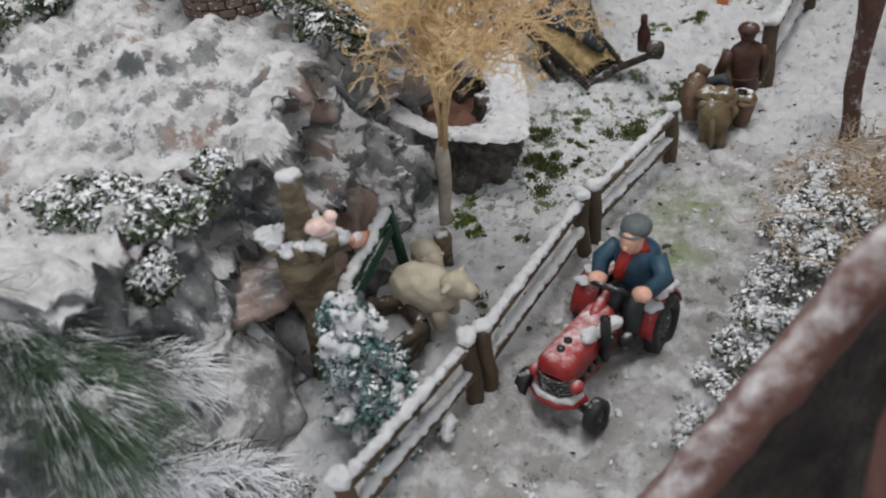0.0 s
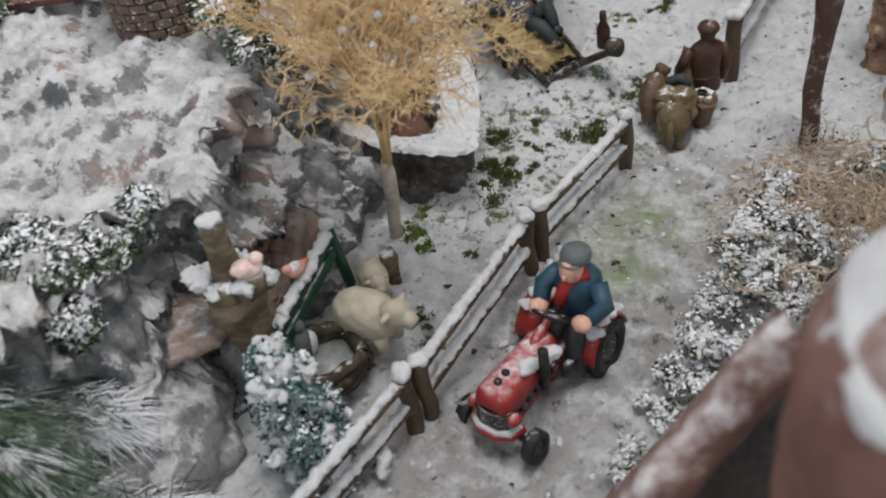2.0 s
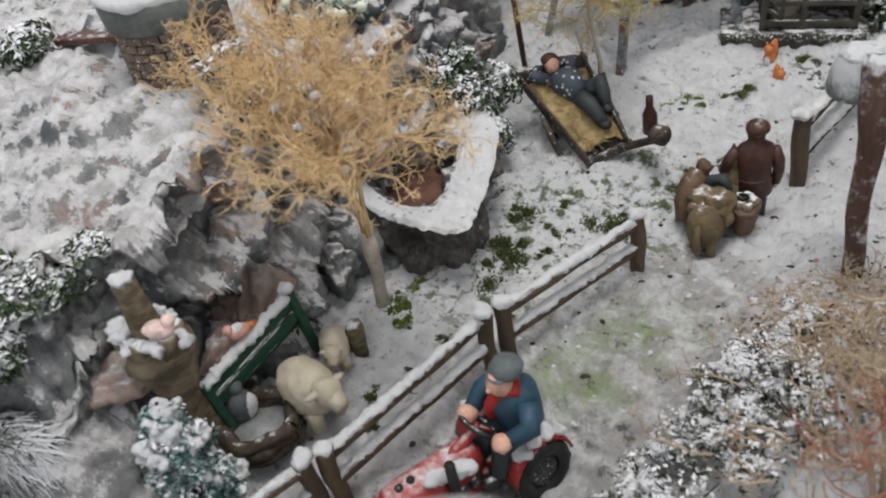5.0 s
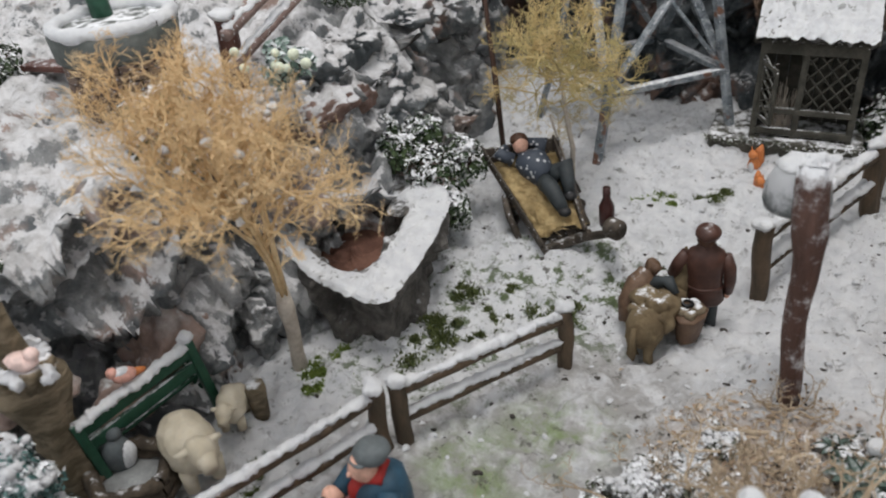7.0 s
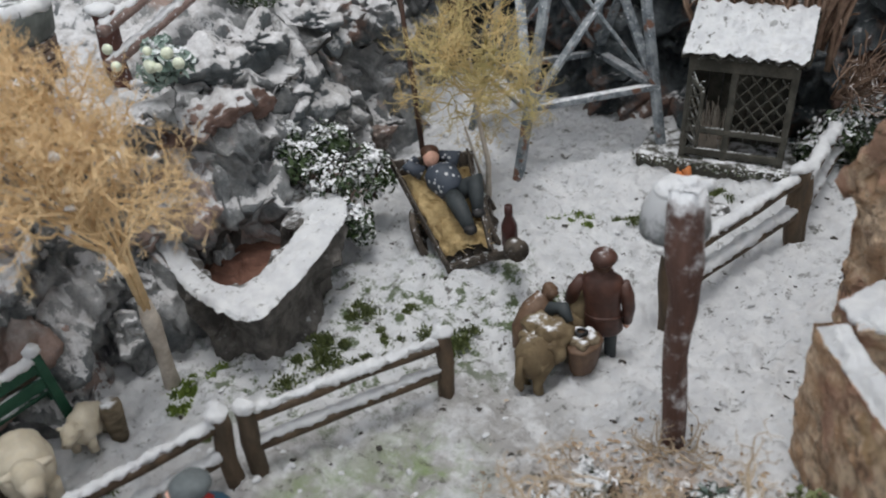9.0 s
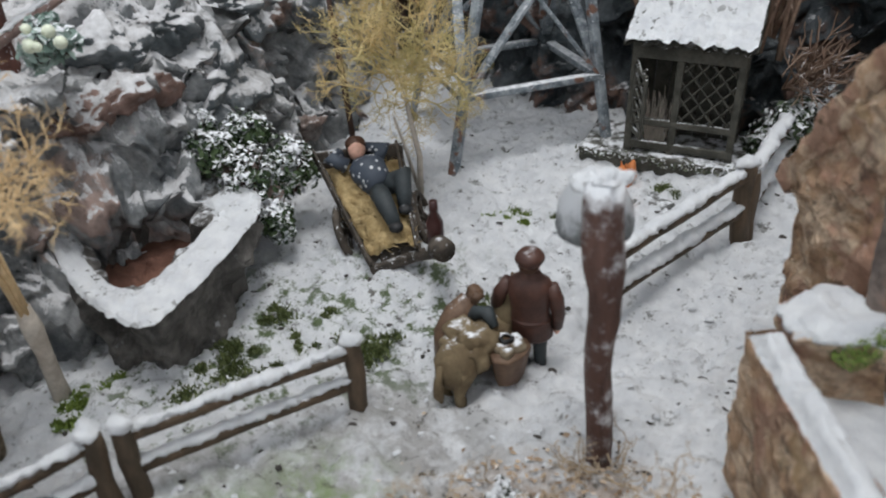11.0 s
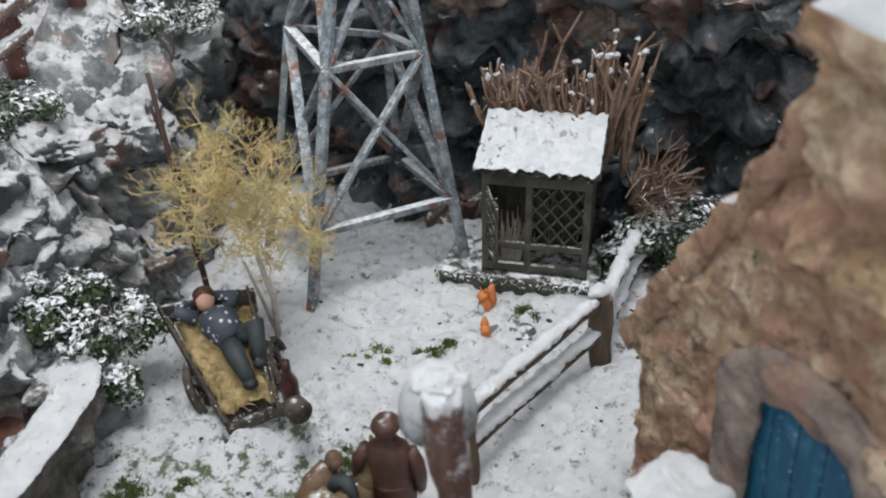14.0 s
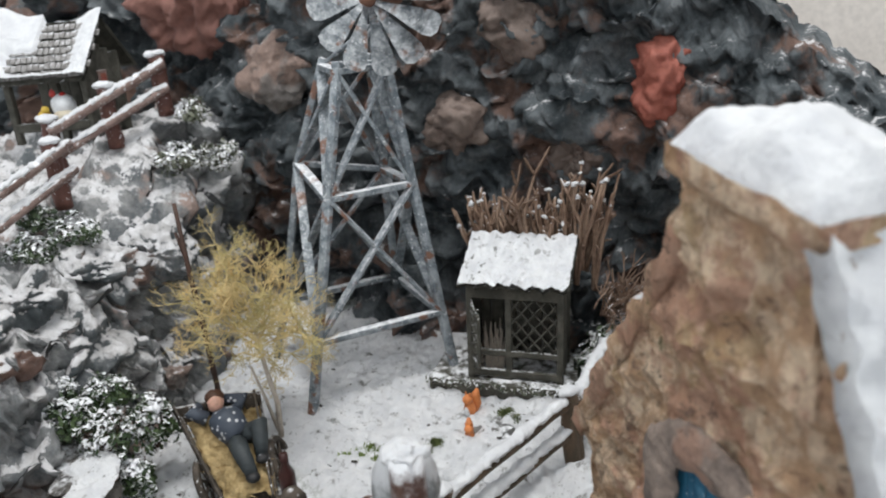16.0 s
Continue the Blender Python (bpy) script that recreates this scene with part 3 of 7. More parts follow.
def corner(k, z):
    half = 7.2 - 3.0 * (z - 3.3) / 12.7 if z < 16 else 4.2 - 2.0 * (z - 16) / 9
    a = math.radians(ang + 90 * k)
    lean = (z - 3.3) / 12.7
    twist = max(0.0, 1 - abs(z - 16.2) / 9) if k % 4 == 3 else 0.0
    return Vector((half * math.cos(a) + 0.75 * lean - 0.4 * twist, half * math.sin(a) + 1.15 * lean, z - 3.3 + 1.4 * twist))


tower = thing("wind_pump", TX, TY, 3.3, "frosted grey metal lattice wind pump with a wheel of blades", "windmill")
for k in range(4):
    for z0, z1 in ((2.5, 7.3), (7.3, 16.2), (16.2, 24.6)):
        bm = bmesh.new()
        beam(bm, corner(k, z0), corner(k, z1), 0.6, 0.46)
        part("leg", bm, M_STEEL, tower)
    for z in (7.3, 16.2, 24.0):
        bm = bmesh.new()
        beam(bm, corner(k, z), corner(k + 1, z), 0.66, 0.4)
        part("crossbar", bm, M_STEEL, tower)
    for z0, z1 in ((7.3, 16.2), (16.2, 24.0)):
        bm = bmesh.new()
        beam(bm, corner(k, z1), corner(k + 1, z0), 0.66, 0.24)
        part("brace", bm, M_STEEL, tower)
        bm = bmesh.new()
        beam(bm, corner(k, z0), corner(k + 1, z1), 0.66, 0.24)
        part("brace", bm, M_STEEL, tower)


# ---------------------------------------------------------------- more materials
def leaf_material(name, green, pale, white):
    """Small leaves, part of them under frost."""
    n = Nodes(name)
    g = n.t.nodes.new("ShaderNodeNewGeometry")
    r = g.outputs["Random Per Island"]
    colour = n.mix(r, green, pale)
    frost = n.math("ADD", n.math("MULTIPLY", n.math("ABSOLUTE", n.upward(), 0.0), 0.45), n.math("ADD", n.math("MULTIPLY", r, 0.2), n.math("MULTIPLY", n.noise(0.62, 4, 0.62), 1.3)))
    colour = n.mix(n.ramp(frost, 1.18 - white, 1.34 - white), colour, SNOW)
    return n.finish(colour, 0.6, n.noise(8.0, 3, 0.6), 0.2, 0.0006)


def plain(name, c, rough=0.55, grain=7.0, spread=0.18, specular=0.4, snow=None, flecks=0.0):
    return painted(name, c, tuple(min(1, v * (1 + spread * 2)) for v in c), 1.3, rough, snow=snow, grain=grain, bump=0.2, depth=0.0005, flecks=flecks, specular=specular)


M_IVY = leaf_material("frosted_ivy", (0.022, 0.042, 0.018), (0.065, 0.095, 0.04), 0.17)
M_IVYSNOW = leaf_material("snowy_ivy", (0.018, 0.040, 0.014), (0.06, 0.095, 0.03), 0.20)
M_HEDGE = leaf_material("frosted_hedge", (0.045, 0.058, 0.030), (0.22, 0.225, 0.165), 0.235)
M_FIR = leaf_material("frosted_fir", (0.016, 0.070, 0.062), (0.17, 0.29, 0.28), 0.18)
M_NEEDLE = leaf_material("frosted_needles", (0.030, 0.062, 0.034), (0.12, 0.17, 0.105), 0.09)
M_FROSTGRASS = leaf_material("white_frosted_needles", (0.035, 0.055, 0.045), (0.16, 0.18, 0.17), 0.34)
M_MOSS = leaf_material("green_moss", (0.09, 0.14, 0.02), (0.22, 0.29, 0.06), -0.04)
M_DULLMOSS = leaf_material("dull_moss", (0.05, 0.07, 0.02), (0.15, 0.175, 0.06), 0.0)
M_SPRIG = leaf_material("pale_frosted_leaves", (0.13, 0.20, 0.165), (0.32, 0.40, 0.36), 0.08)
M_TWIG = painted("dry_straw_twigs", (0.66, 0.46, 0.24), (0.80, 0.60, 0.35), 0.9, 0.7, grain=4.0, flecks=0.0)
M_OLIVE = painted("olive_straw_twigs", (0.50, 0.43, 0.19), (0.74, 0.56, 0.28), 0.45, 0.7, grain=4.0)
M_BROWNTWIG = painted("brown_dry_twigs", (0.17, 0.105, 0.072), (0.31, 0.215, 0.155), 0.7, 0.8, snow=(0.82, 0.3), grain=4.0)
M_REDTWIG = painted("reddish_dry_twigs", (0.30, 0.12, 0.075), (0.44, 0.21, 0.14), 0.8, 0.75, grain=4.0)
M_TANTWIG = painted("tan_dry_twigs", (0.38, 0.29, 0.195), (0.56, 0.455, 0.33), 0.8, 0.8, grain=4.0)
M_LITTER = leaf_material("dead_leaves", (0.22, 0.145, 0.09), (0.56, 0.44, 0.31), -0.05)
M_WRAP = painted("pale_wrapped_stem", (0.46, 0.40, 0.33), (0.60, 0.54, 0.46), 1.2, 0.75, grain=3.0)
M_GREENPAINT = painted("dark_green_paint", (0.012, 0.060, 0.034), (0.022, 0.085, 0.05), 1.0, 0.45, snow=(0.85, 0.25), grain=5.0)
M_STUMP = painted("rough_stump_bark", (0.12, 0.095, 0.058), (0.27, 0.215, 0.145), 1.2, 0.85, snow=(0.62, 0.3), grain=2.2, bump=0.9, depth=0.003, stretch=(0.5, 0.5, 1.6))
M_WOOL = painted("cream_wool", (0.60, 0.53, 0.40), (0.72, 0.65, 0.52), 1.5, 0.8, grain=3.0, bump=0.6, depth=0.0015)
M_PINK = plain("pink_paint", (0.60, 0.32, 0.26))
M_PALEPINK = plain("pale_pink_paint", (0.70, 0.52, 0.47))
M_ORANGE = plain("orange_paint", (0.55, 0.19, 0.06))
M_BLACK = painted("black_rubber", (0.012, 0.012, 0.013), (0.025, 0.025, 0.026), 1.0, 0.55, snow=(0.95, 0.3), grain=4.0, flecks=0.0)
M_DARKMETAL = painted("dark_cast_metal", (0.03, 0.03, 0.03), (0.07, 0.065, 0.06), 1.2, 0.45, snow=(0.85, 0.3), grain=4.0, flecks=0.03)
M_SKIN = plain("skin_paint", (0.62, 0.36, 0.27))
M_NAVY = plain("blue_jacket_paint", (0.022, 0.060, 0.095), 0.5)
M_SCARF = plain("red_scarf_paint", (0.36, 0.025, 0.02), 0.5)
M_CAP = plain("grey_cap_paint", (0.10, 0.115, 0.12), 0.6)
M_TROUSER = plain("dark_trouser_paint", (0.035, 0.042, 0.045), 0.6)
M_JACKET = painted("brown_jacket_paint", (0.058, 0.025, 0.018), (0.10, 0.045, 0.032), 0.9, 0.45, snow=(0.95, 0.5), grain=3.0, dusting=2.4)
M_HAIR = plain("brown_hair_paint", (0.075, 0.035, 0.02), 0.5)
M_SPOT = plain("white_spot_paint", (0.62, 0.63, 0.64), 0.6)


def spotted_material():
    n = Nodes("spotted_blue_shirt_paint")
    spot = n.ramp(n.cells(2.6), 0.24, 0.30, 1.0, 0.0)
    colour = n.mix(spot, n.mix(n.noise(1.5, 4, 0.6), (0.035, 0.045, 0.065), (0.07, 0.085, 0.11)), (0.60, 0.61, 0.62))
    return n.finish(colour, 0.6, n.noise(6.0, 4, 0.6), 0.3, 0.0006)


M_SHIRT = spotted_material()
M_KHAKI = painted("khaki_sack_paint", (0.14, 0.10, 0.055), (0.23, 0.175, 0.10), 0.8, 0.88, snow=(0.95, 0.25), grain=3.0, bump=0.7, depth=0.0015)
M_LEATHER = painted("red_brown_basket_paint", (0.105, 0.060, 0.036), (0.18, 0.11, 0.068), 0.9, 0.6, snow=(0.98, 0.25), grain=3.0, bump=0.5)
M_STRAW = painted("straw", (0.46, 0.33, 0.15), (0.66, 0.50, 0.26), 1.6, 0.85, grain=5.0, bump=0.9, depth=0.002, flecks=0.0)
M_CART = painted("dark_cart_wood", (0.045, 0.036, 0.028), (0.10, 0.08, 0.062), 1.0, 0.75, snow=(0.95, 0.3), grain=5.0, flecks=0.02)
M_LAMP = painted("grey_enamel_shade", (0.26, 0.28, 0.285), (0.36, 0.38, 0.38), 0.8, 0.5, snow=(-0.1, 0.5), grain=4.0)
M_RUST = painted("rusty_red_soil", (0.11, 0.05, 0.034), (0.19, 0.095, 0.066), 0.7, 0.85, grain=3.0)
M_BLUE = painted("chipped_blue_paint", (0.008, 0.078, 0.15), (0.018, 0.125, 0.215), 1.4, 0.5, grain=4.0, stretch=(1.8, 1.8, 0.25), bump=0.6, depth=0.0015, flecks=-0.01, third=(0.06, 0.20, 0.31))
M_GREYSTONE = painted("grey_surround_stone", (0.14, 0.11, 0.095), (0.35, 0.275, 0.23), 0.6, 0.8, grain=2.6, bump=1.0, depth=0.003, third=(0.34, 0.21, 0.155))
M_BRICK = painted("brown_brick", (0.11, 0.075, 0.058), (0.19, 0.135, 0.105), 0.9, 0.8, grain=4.0, flecks=0.03, snow=(1.0, 0.2))
M_MORTAR = painted("dark_mortar", (0.05, 0.045, 0.04), (0.08, 0.07, 0.062), 1.2, 0.9, grain=4.0)
M_LOG = painted("pink_brown_log", (0.19, 0.125, 0.108), (0.30, 0.215, 0.19), 0.7, 0.75, snow=(0.45, 0.3), grain=4.0, flecks=0.04)
M_POSTRED = painted("dark_red_post", (0.085, 0.034, 0.026), (0.14, 0.06, 0.045), 0.8, 0.6, snow=(0.95, 0.3), grain=4.0, flecks=0.02)
M_BERRY = plain("white_berry", (0.62, 0.66, 0.52), 0.4)
M_BASIN = painted("dark_woven_ring", (0.05, 0.038, 0.027), (0.11, 0.085, 0.06), 1.2, 0.85, snow=(0.98, 0.3), grain=2.2, bump=0.8, depth=0.002)
M_BOTTLE = plain("dark_bottle_paint", (0.045, 0.016, 0.014), 0.3)
M_WATER = plain("icy_water", (0.30, 0.31, 0.31), 0.3)
M_YELLOW = plain("yellow_paint", (0.55, 0.38, 0.06))


# ---------------------------------------------------------------- plant builders
def leaves(bm, spots, count, size, r, spread=1.0):
    """Small bent leaves strewn round spots (x, y, z, radius, height)."""
    for _ in range(count):
        x, y, z, rad, h = spots[r.randrange(len(spots))]
        while True:
            d = Vector((r.uniform(-1, 1), r.uniform(-1, 1), r.uniform(-1, 1)))
            if 0.25 < d.length < 1:
                break
        c = Vector((x + d.x * rad, y + d.y * rad, z + d.z * h))
        c += noise.noise_vector(c * 0.9) * 0.35 * rad
        n = (d + Vector((r.gauss(0, 0.5), r.gauss(0, 0.5), r.gauss(0.5, 0.5)))).normalized()
        t = n.orthogonal().normalized()
        t.rotate(Matrix.Rotation(r.uniform(0, 6.3), 3, n))
        b = n.cross(t)
        k = size * r.uniform(0.6, 1.3)
        vs = [bm.verts.new(c - t * k), bm.verts.new(c + b * k * 0.55 + n * k * 0.15), bm.verts.new(c + t * k), bm.verts.new(c - b * k * 0.55 + n * k * 0.15)]
        bm.faces.new(vs)


def stems(bm, spots, r, each=5, thick=0.07):
    for x, y, z, rad, h in spots:
        for _ in range(each):
            a = r.uniform(0, 6.3)
            e = Vector((math.cos(a) * rad * 0.8, math.sin(a) * rad * 0.8, h * r.uniform(-0.2, 0.8)))
            tube(bm, [(x, y, z - h), Vector((x, y, z)) + e * 0.4 + Vector((0, 0, -0.3 * h)), Vector((x, y, z)) + e], [thick, thick * 0.8, thick * 0.4], 4, False)


def shrub(name, spots, count, size, material, label, seed, category="bush", lift=0.0, stem_material=None):
    """A shrub of twigs and many small leaves; spots in world centimetres, the first is its base."""
    r = random.Random(seed)
    x0, y0, z0 = spots[0][0], spots[0][1], spots[0][2] - spots[0][4]
    local = [(x - x0, y - y0, z - z0, rad, h) for x, y, z, rad, h in spots]
    ob = thing(name, x0, y0, z0, label, category)
    bm = bmesh.new()
    stems(bm, local, r)
    part("twig_tangle", bm, stem_material or M_BARK, ob, "thin dark twigs")
    bm = bmesh.new()
    leaves(bm, local, count, size, r)
    crown = part("foliage", bm, material, ob, shade=False)
    crown["kind"] = "stuff"
    return ob


def twig_fan(bm, p, d, length, width, depth, r, bend=0.35, forks=3, curl=0.0, low=0.45):
    """A branching spray of fine twigs."""
    p, d = Vector(p), Vector(d).normalized()
    pts = [p]
    n = 3
    dd = d
    for i in range(n):
        dd = (dd + Vector((r.gauss(0, 1), r.gauss(0, 1), r.gauss(0.12, 1))) * bend * 0.45).normalized()
        pts.append(pts[-1] + dd * length / n)
    tube(bm, pts, [width, width * 0.88, width * 0.76, width * 0.68], 3 if depth < 3 else 5, False)
    if depth == 0:
        return
    for i in range(forks):
        t = r.uniform(low, 1.0) if i else 1.0
        k = min(n - 1, int(t * n))
        q = pts[k].lerp(pts[k + 1], t * n - k)
        nd = (dd + Vector((r.gauss(0, 1), r.gauss(0, 1), r.gauss(0.22, 0.8))) * (0.45 + 0.08 * (4 - depth))).normalized()
        twig_fan(bm, q, nd, length * r.uniform(0.52, 0.8), width * 0.73, depth - 1, r, bend, forks, curl, low)


def tuft(x, y, label, material, seed, size=1.0, z=None):
    """A low cushion of moss blades."""
    r = random.Random(seed)
    bm = bmesh.new()
    lobes = [(r.gauss(0, 0.5) * size, r.gauss(0, 0.5) * size, r.uniform(0.25, 0.6)) for _ in range(6)]
    for _ in range(int(760 * size)):
        lx, ly, lr = lobes[r.randrange(6)]
        a, q = r.uniform(0, 6.3), abs(r.gauss(0, 0.6)) * size * lr
        b = Vector((lx + math.cos(a) * q, ly + math.sin(a) * q * 0.85, 0.15 * r.random() - 0.1))
        d = Vector((r.gauss(0, 0.5), r.gauss(0, 0.5), 1)).normalized() * r.uniform(0.1, 0.34) * size ** 0.3
        s = Vector((r.gauss(0, 1), r.gauss(0, 1), 0)).normalized() * 0.09
        bm.faces.new([bm.verts.new(b - s), bm.verts.new(b + s), bm.verts.new(b + d)])
    return single("moss_tuft", bm, material, x, y, (gz(x, y) + lumps(x, y) if z is None else z) - 0.06, label, "moss", rz=r.uniform(0, 360), group="moss tufts in the snow", shade=False)


class Figure:
    """Collects shapes of several colours into one mesh."""

    def __init__(self):
        self.bm, self.mats = bmesh.new(), []

    def paint(self, material, start):
        if material not in self.mats:
            self.mats.append(material)
        self.bm.faces.ensure_lookup_table()
        for f in self.bm.faces[start:]:
            f.material_index = self.mats.index(material)

    def ball(self, material, c, r, sub=3, amount=0.0, scale=1.0, seed=0.0, m=None):
        n = len(self.bm.faces)
        ball(self.bm, c, r, sub, amount, scale, seed, m)
        self.paint(material, n)

    def tube(self, material, pts, radii, sides=10, cap=True, wob=0.0):
        n = len(self.bm.faces)
        tube(self.bm, pts, radii, sides, cap, wob)
        self.paint(material, n)

    def loft(self, material, rings, sides=14):
        """Elliptic rings (x, y, z, half width, half depth) joined into a closed body."""
        n = len(self.bm.faces)
        made = [[self.bm.verts.new((x + a * math.cos(2 * math.pi * i / sides), y + b * math.sin(2 * math.pi * i / sides), z)) for i in range(sides)] for x, y, z, a, b in rings]
        for p, q in zip(made, made[1:]):
            for i in range(sides):
                self.bm.faces.new((p[i], p[(i + 1) % sides], q[(i + 1) % sides], q[i]))
        self.bm.faces.new(list(reversed(made[0])))
        self.bm.faces.new(made[-1])
        self.paint(material, n)

    def box(self, material, *a, **k):
        n = len(self.bm.faces)
        box(self.bm, *a, **k)
        self.paint(material, n)

    def put(self, name, x, y, z, label, category, rz=0, rx=0, ry=0, rough=0.04):
        if rough:
            jitter(self.bm, rough, 2.5)
        return single(name, self.bm, self.mats, x, y, z, label, category, rz, rx, ry)


def wheel_bm(r, w, lugs=0, hub=0.5):
    """A tyre as a ring about the x axis."""
    bm = bmesh.new()
    prof = [(hub * r, -w * 0.35), (r * 0.82, -w * 0.5), (r * 0.97, -w * 0.38), (r, 0), (r * 0.97, w * 0.38), (r * 0.82, w * 0.5), (hub * r, w * 0.35)]
    n = 36
    rings = []
    for i in range(n):
        a = 2 * math.pi * i / n
        k = 1.05 if lugs and (i % 3 == 0) else 1.0
        rings.append([bm.verts.new((x, q * (k if q > r * 0.9 else 1) * math.cos(a), q * (k if q > r * 0.9 else 1) * math.sin(a))) for q, x in prof])
    for i in range(n):
        a, b = rings[i], rings[(i + 1) % n]
        for j in range(len(prof) - 1):
            bm.faces.new((a[j], a[j + 1], b[j + 1], b[j]))
        bm.faces.new((a[-1], a[0], b[0], b[-1]))
    bmesh.ops.recalc_face_normals(bm, faces=bm.faces)
    return bm


def disc_bm(r, w, bolts=0):
    bm = bmesh.new()
    tube(bm, [(-w / 2, 0, 0), (-w * 0.2, 0, 0), (w * 0.2, 0, 0), (w / 2, 0, 0)], [r * 0.75, r, r, r * 0.75], 24)
    for i in range(bolts):
        a = 2 * math.pi * i / bolts
        ball(bm, (w * 0.5, r * 0.45 * math.cos(a), r * 0.45 * math.sin(a)), r * 0.1, 1)
        ball(bm, (-w * 0.5, r * 0.45 * math.cos(a), r * 0.45 * math.sin(a)), r * 0.1, 1)
    return bm


# ---------------------------------------------------------------- lamp on the tall post
lamp = thing("post_lamp", 23.15, 8.05, 10.45, "grey bell-shaped lamp shade under snow on the tall post", "lamp", rz=-35)
bm = bmesh.new()
tube(bm, [(0, 0, -0.75), (0, 0, -0.4), (0, 0, 0.5), (0, 0, 1.2), (0, 0, 1.7)], [1.55, 1.62, 1.5, 1.1, 0.35], 24, False)
bmesh.ops.solidify(bm, geom=bm.faces[:], thickness=0.12)
part("shade", bm, M_LAMP, lamp)
bm = bmesh.new()
ball(bm, (0, 0, -0.3), (0.55, 0.55, 0.6), 2)
part("bulb", bm, M_SPOT, lamp, "unlit pale bulb")
bm = bmesh.new()
tube(bm, [(0, 0, 1.5), (0.8, 0, 1.9), (1.9, -0.2, 1.4)], 0.16, 8)
part("arm", bm, M_DARKMETAL, lamp)
bm = bmesh.new()
ball(bm, (0, 0, 1.35), (1.1, 1.1, 0.4), 3, 0.2, 1.4, 4)
part("snow", bm, M_SNOW, lamp, "cap of powder snow")
lamp.matrix_basis = lamp.matrix_basis @ Matrix.Diagonal((0.86, 0.86, 0.9, 1))

# ---------------------------------------------------------------- blades of the wind pump
hub = Vector((12.9 - TX, 29.0 - TY, 28.3 - 3.3))
bm = bmesh.new()
tube(bm, [hub + Vector((0.4, 3.2, -0.1)), hub, hub + Vector((-0.1, -0.5, 0))], [0.45, 0.5, 0.3], 12)
wheel = part("hub", bm, M_RUSTY, tower, "rusty round hub")
for k in range(12):
    a = 2 * math.pi * k / 12 + 0.09
    e = Vector((math.cos(a), 0.12, math.sin(a)))
    t = Vector((-math.sin(a), 0.35, math.cos(a))).normalized()
    bm = bmesh.new()
    vs = []
    for q, w in ((0.5, 0.14), (1.6, 0.30), (3.0, 0.62), (3.9, 0.78), (4.4, 0.70), (4.65, 0.34)):
        vs.append((bm.verts.new(hub + e * q - t * w), bm.verts.new(hub + e * q + t * w)))
    for (p, q), (u, v) in zip(vs, vs[1:]):
        bm.faces.new((p, q, v, u))
    bmesh.ops.solidify(bm, geom=bm.faces[:], thickness=0.13)
    part("blade", bm, M_STEEL, wheel, "frosted grey metal blade")
bm = bmesh.new()
for k in range(4):
    tube(bm, [corner(k, 24.0), Vector((hub.x, hub.y + 2.2, hub.z - 1.0))], 0.16, 6)
part("head_frame", bm, M_STEEL, tower)

# ---------------------------------------------------------------- stone trough
TROUGH = [(-5.4, 5.2), (-1.6, 3.1), (2.4, 2.0), (4.6, 2.1), (5.0, 3.4), (4.6, 7.6), (3.4, 11.6), (0.6, 12.8), (-3.5, 12.4), (-5.6, 9.0)]
TROUGH_IN = [(-3.6, 5.9), (-1.9, 4.5), (0.8, 3.7), (2.0, 3.9), (2.4, 4.9), (2.2, 7.2), (1.5, 9.8), (-0.6, 10.8), (-2.8, 10.0), (-3.9, 8.0)]
tcx, tcy = 0.0, 7.6


def ring_point(points, k):
    n = len(points)
    s = (k % 1.0) * n
    i, t = int(s), s - int(s)
    p = [Vector((points[(i + j) % n][0] - tcx, points[(i + j) % n][1] - tcy, 0)) for j in (-1, 0, 1, 2)]
    return 0.5 * ((2 * p[1]) + (p[2] - p[0]) * t + (2 * p[0] - 5 * p[1] + 4 * p[2] - p[3]) * t * t + (3 * p[1] - p[0] - 3 * p[2] + p[3]) * t ** 3)


def trough_ring(k, f):
    """The trough's outline, drawn in by f: 1 is the outer rim, 0.6 the inner; k from 0 to 1."""
    outer, inner = ring_point(TROUGH, k), ring_point(TROUGH_IN, k)
    if f >= 1:
        return outer * f
    if f >= 0.6:
        return inner.lerp(outer, (f - 0.6) / 0.4)
    mid = Vector((-1.2, -0.4, 0))
    return mid + (inner - mid) * (f / 0.6)


def trough_top(q):
    return 4.1 + 0.13 * (q.y + 4.4) + 0.35 * max(0.0, -q.x - 0.6)


trough = thing("stone_trough", tcx, tcy, 0, "dark stone trough with a broad snow-covered rim", "trough")


def trough_wall(u, v):
    f, z = ((0.86 + 0.14 * v / 0.45, 5.6 * v / 0.45 - 0.8) if v < 0.45 else ((1.0 - 0.4 * (v - 0.45) / 0.25, None) if v < 0.7 else (0.6 - 0.06 * (v - 0.7) / 0.3, 1 - (v - 0.7) / 0.3)))
    q = trough_ring(u, f)
    top = trough_top(q)
    if z is None:
        z = top
    elif v >= 0.7:
        z = 1.6 + (top - 1.6) * z
    else:
        z = -0.8 + (top + 0.8) * (z + 0.8) / 5.6
    p = Vector((q.x, q.y, z))
    out = Vector((q.x, q.y, 0)).normalized()
    if v < 0.45 or v > 0.7:
        p += out * (facet(p, 0.36, 0.9, 3.0) + crease(p, 0.5, 0.22))
    return p + noise.noise_vector(p * 1.4) * 0.12


bm = bmesh.new()
sheet(bm, trough_wall, 150, 40)
part("stone_body", bm, M_TROUGH, trough, shade=False)
bm = bmesh.new()


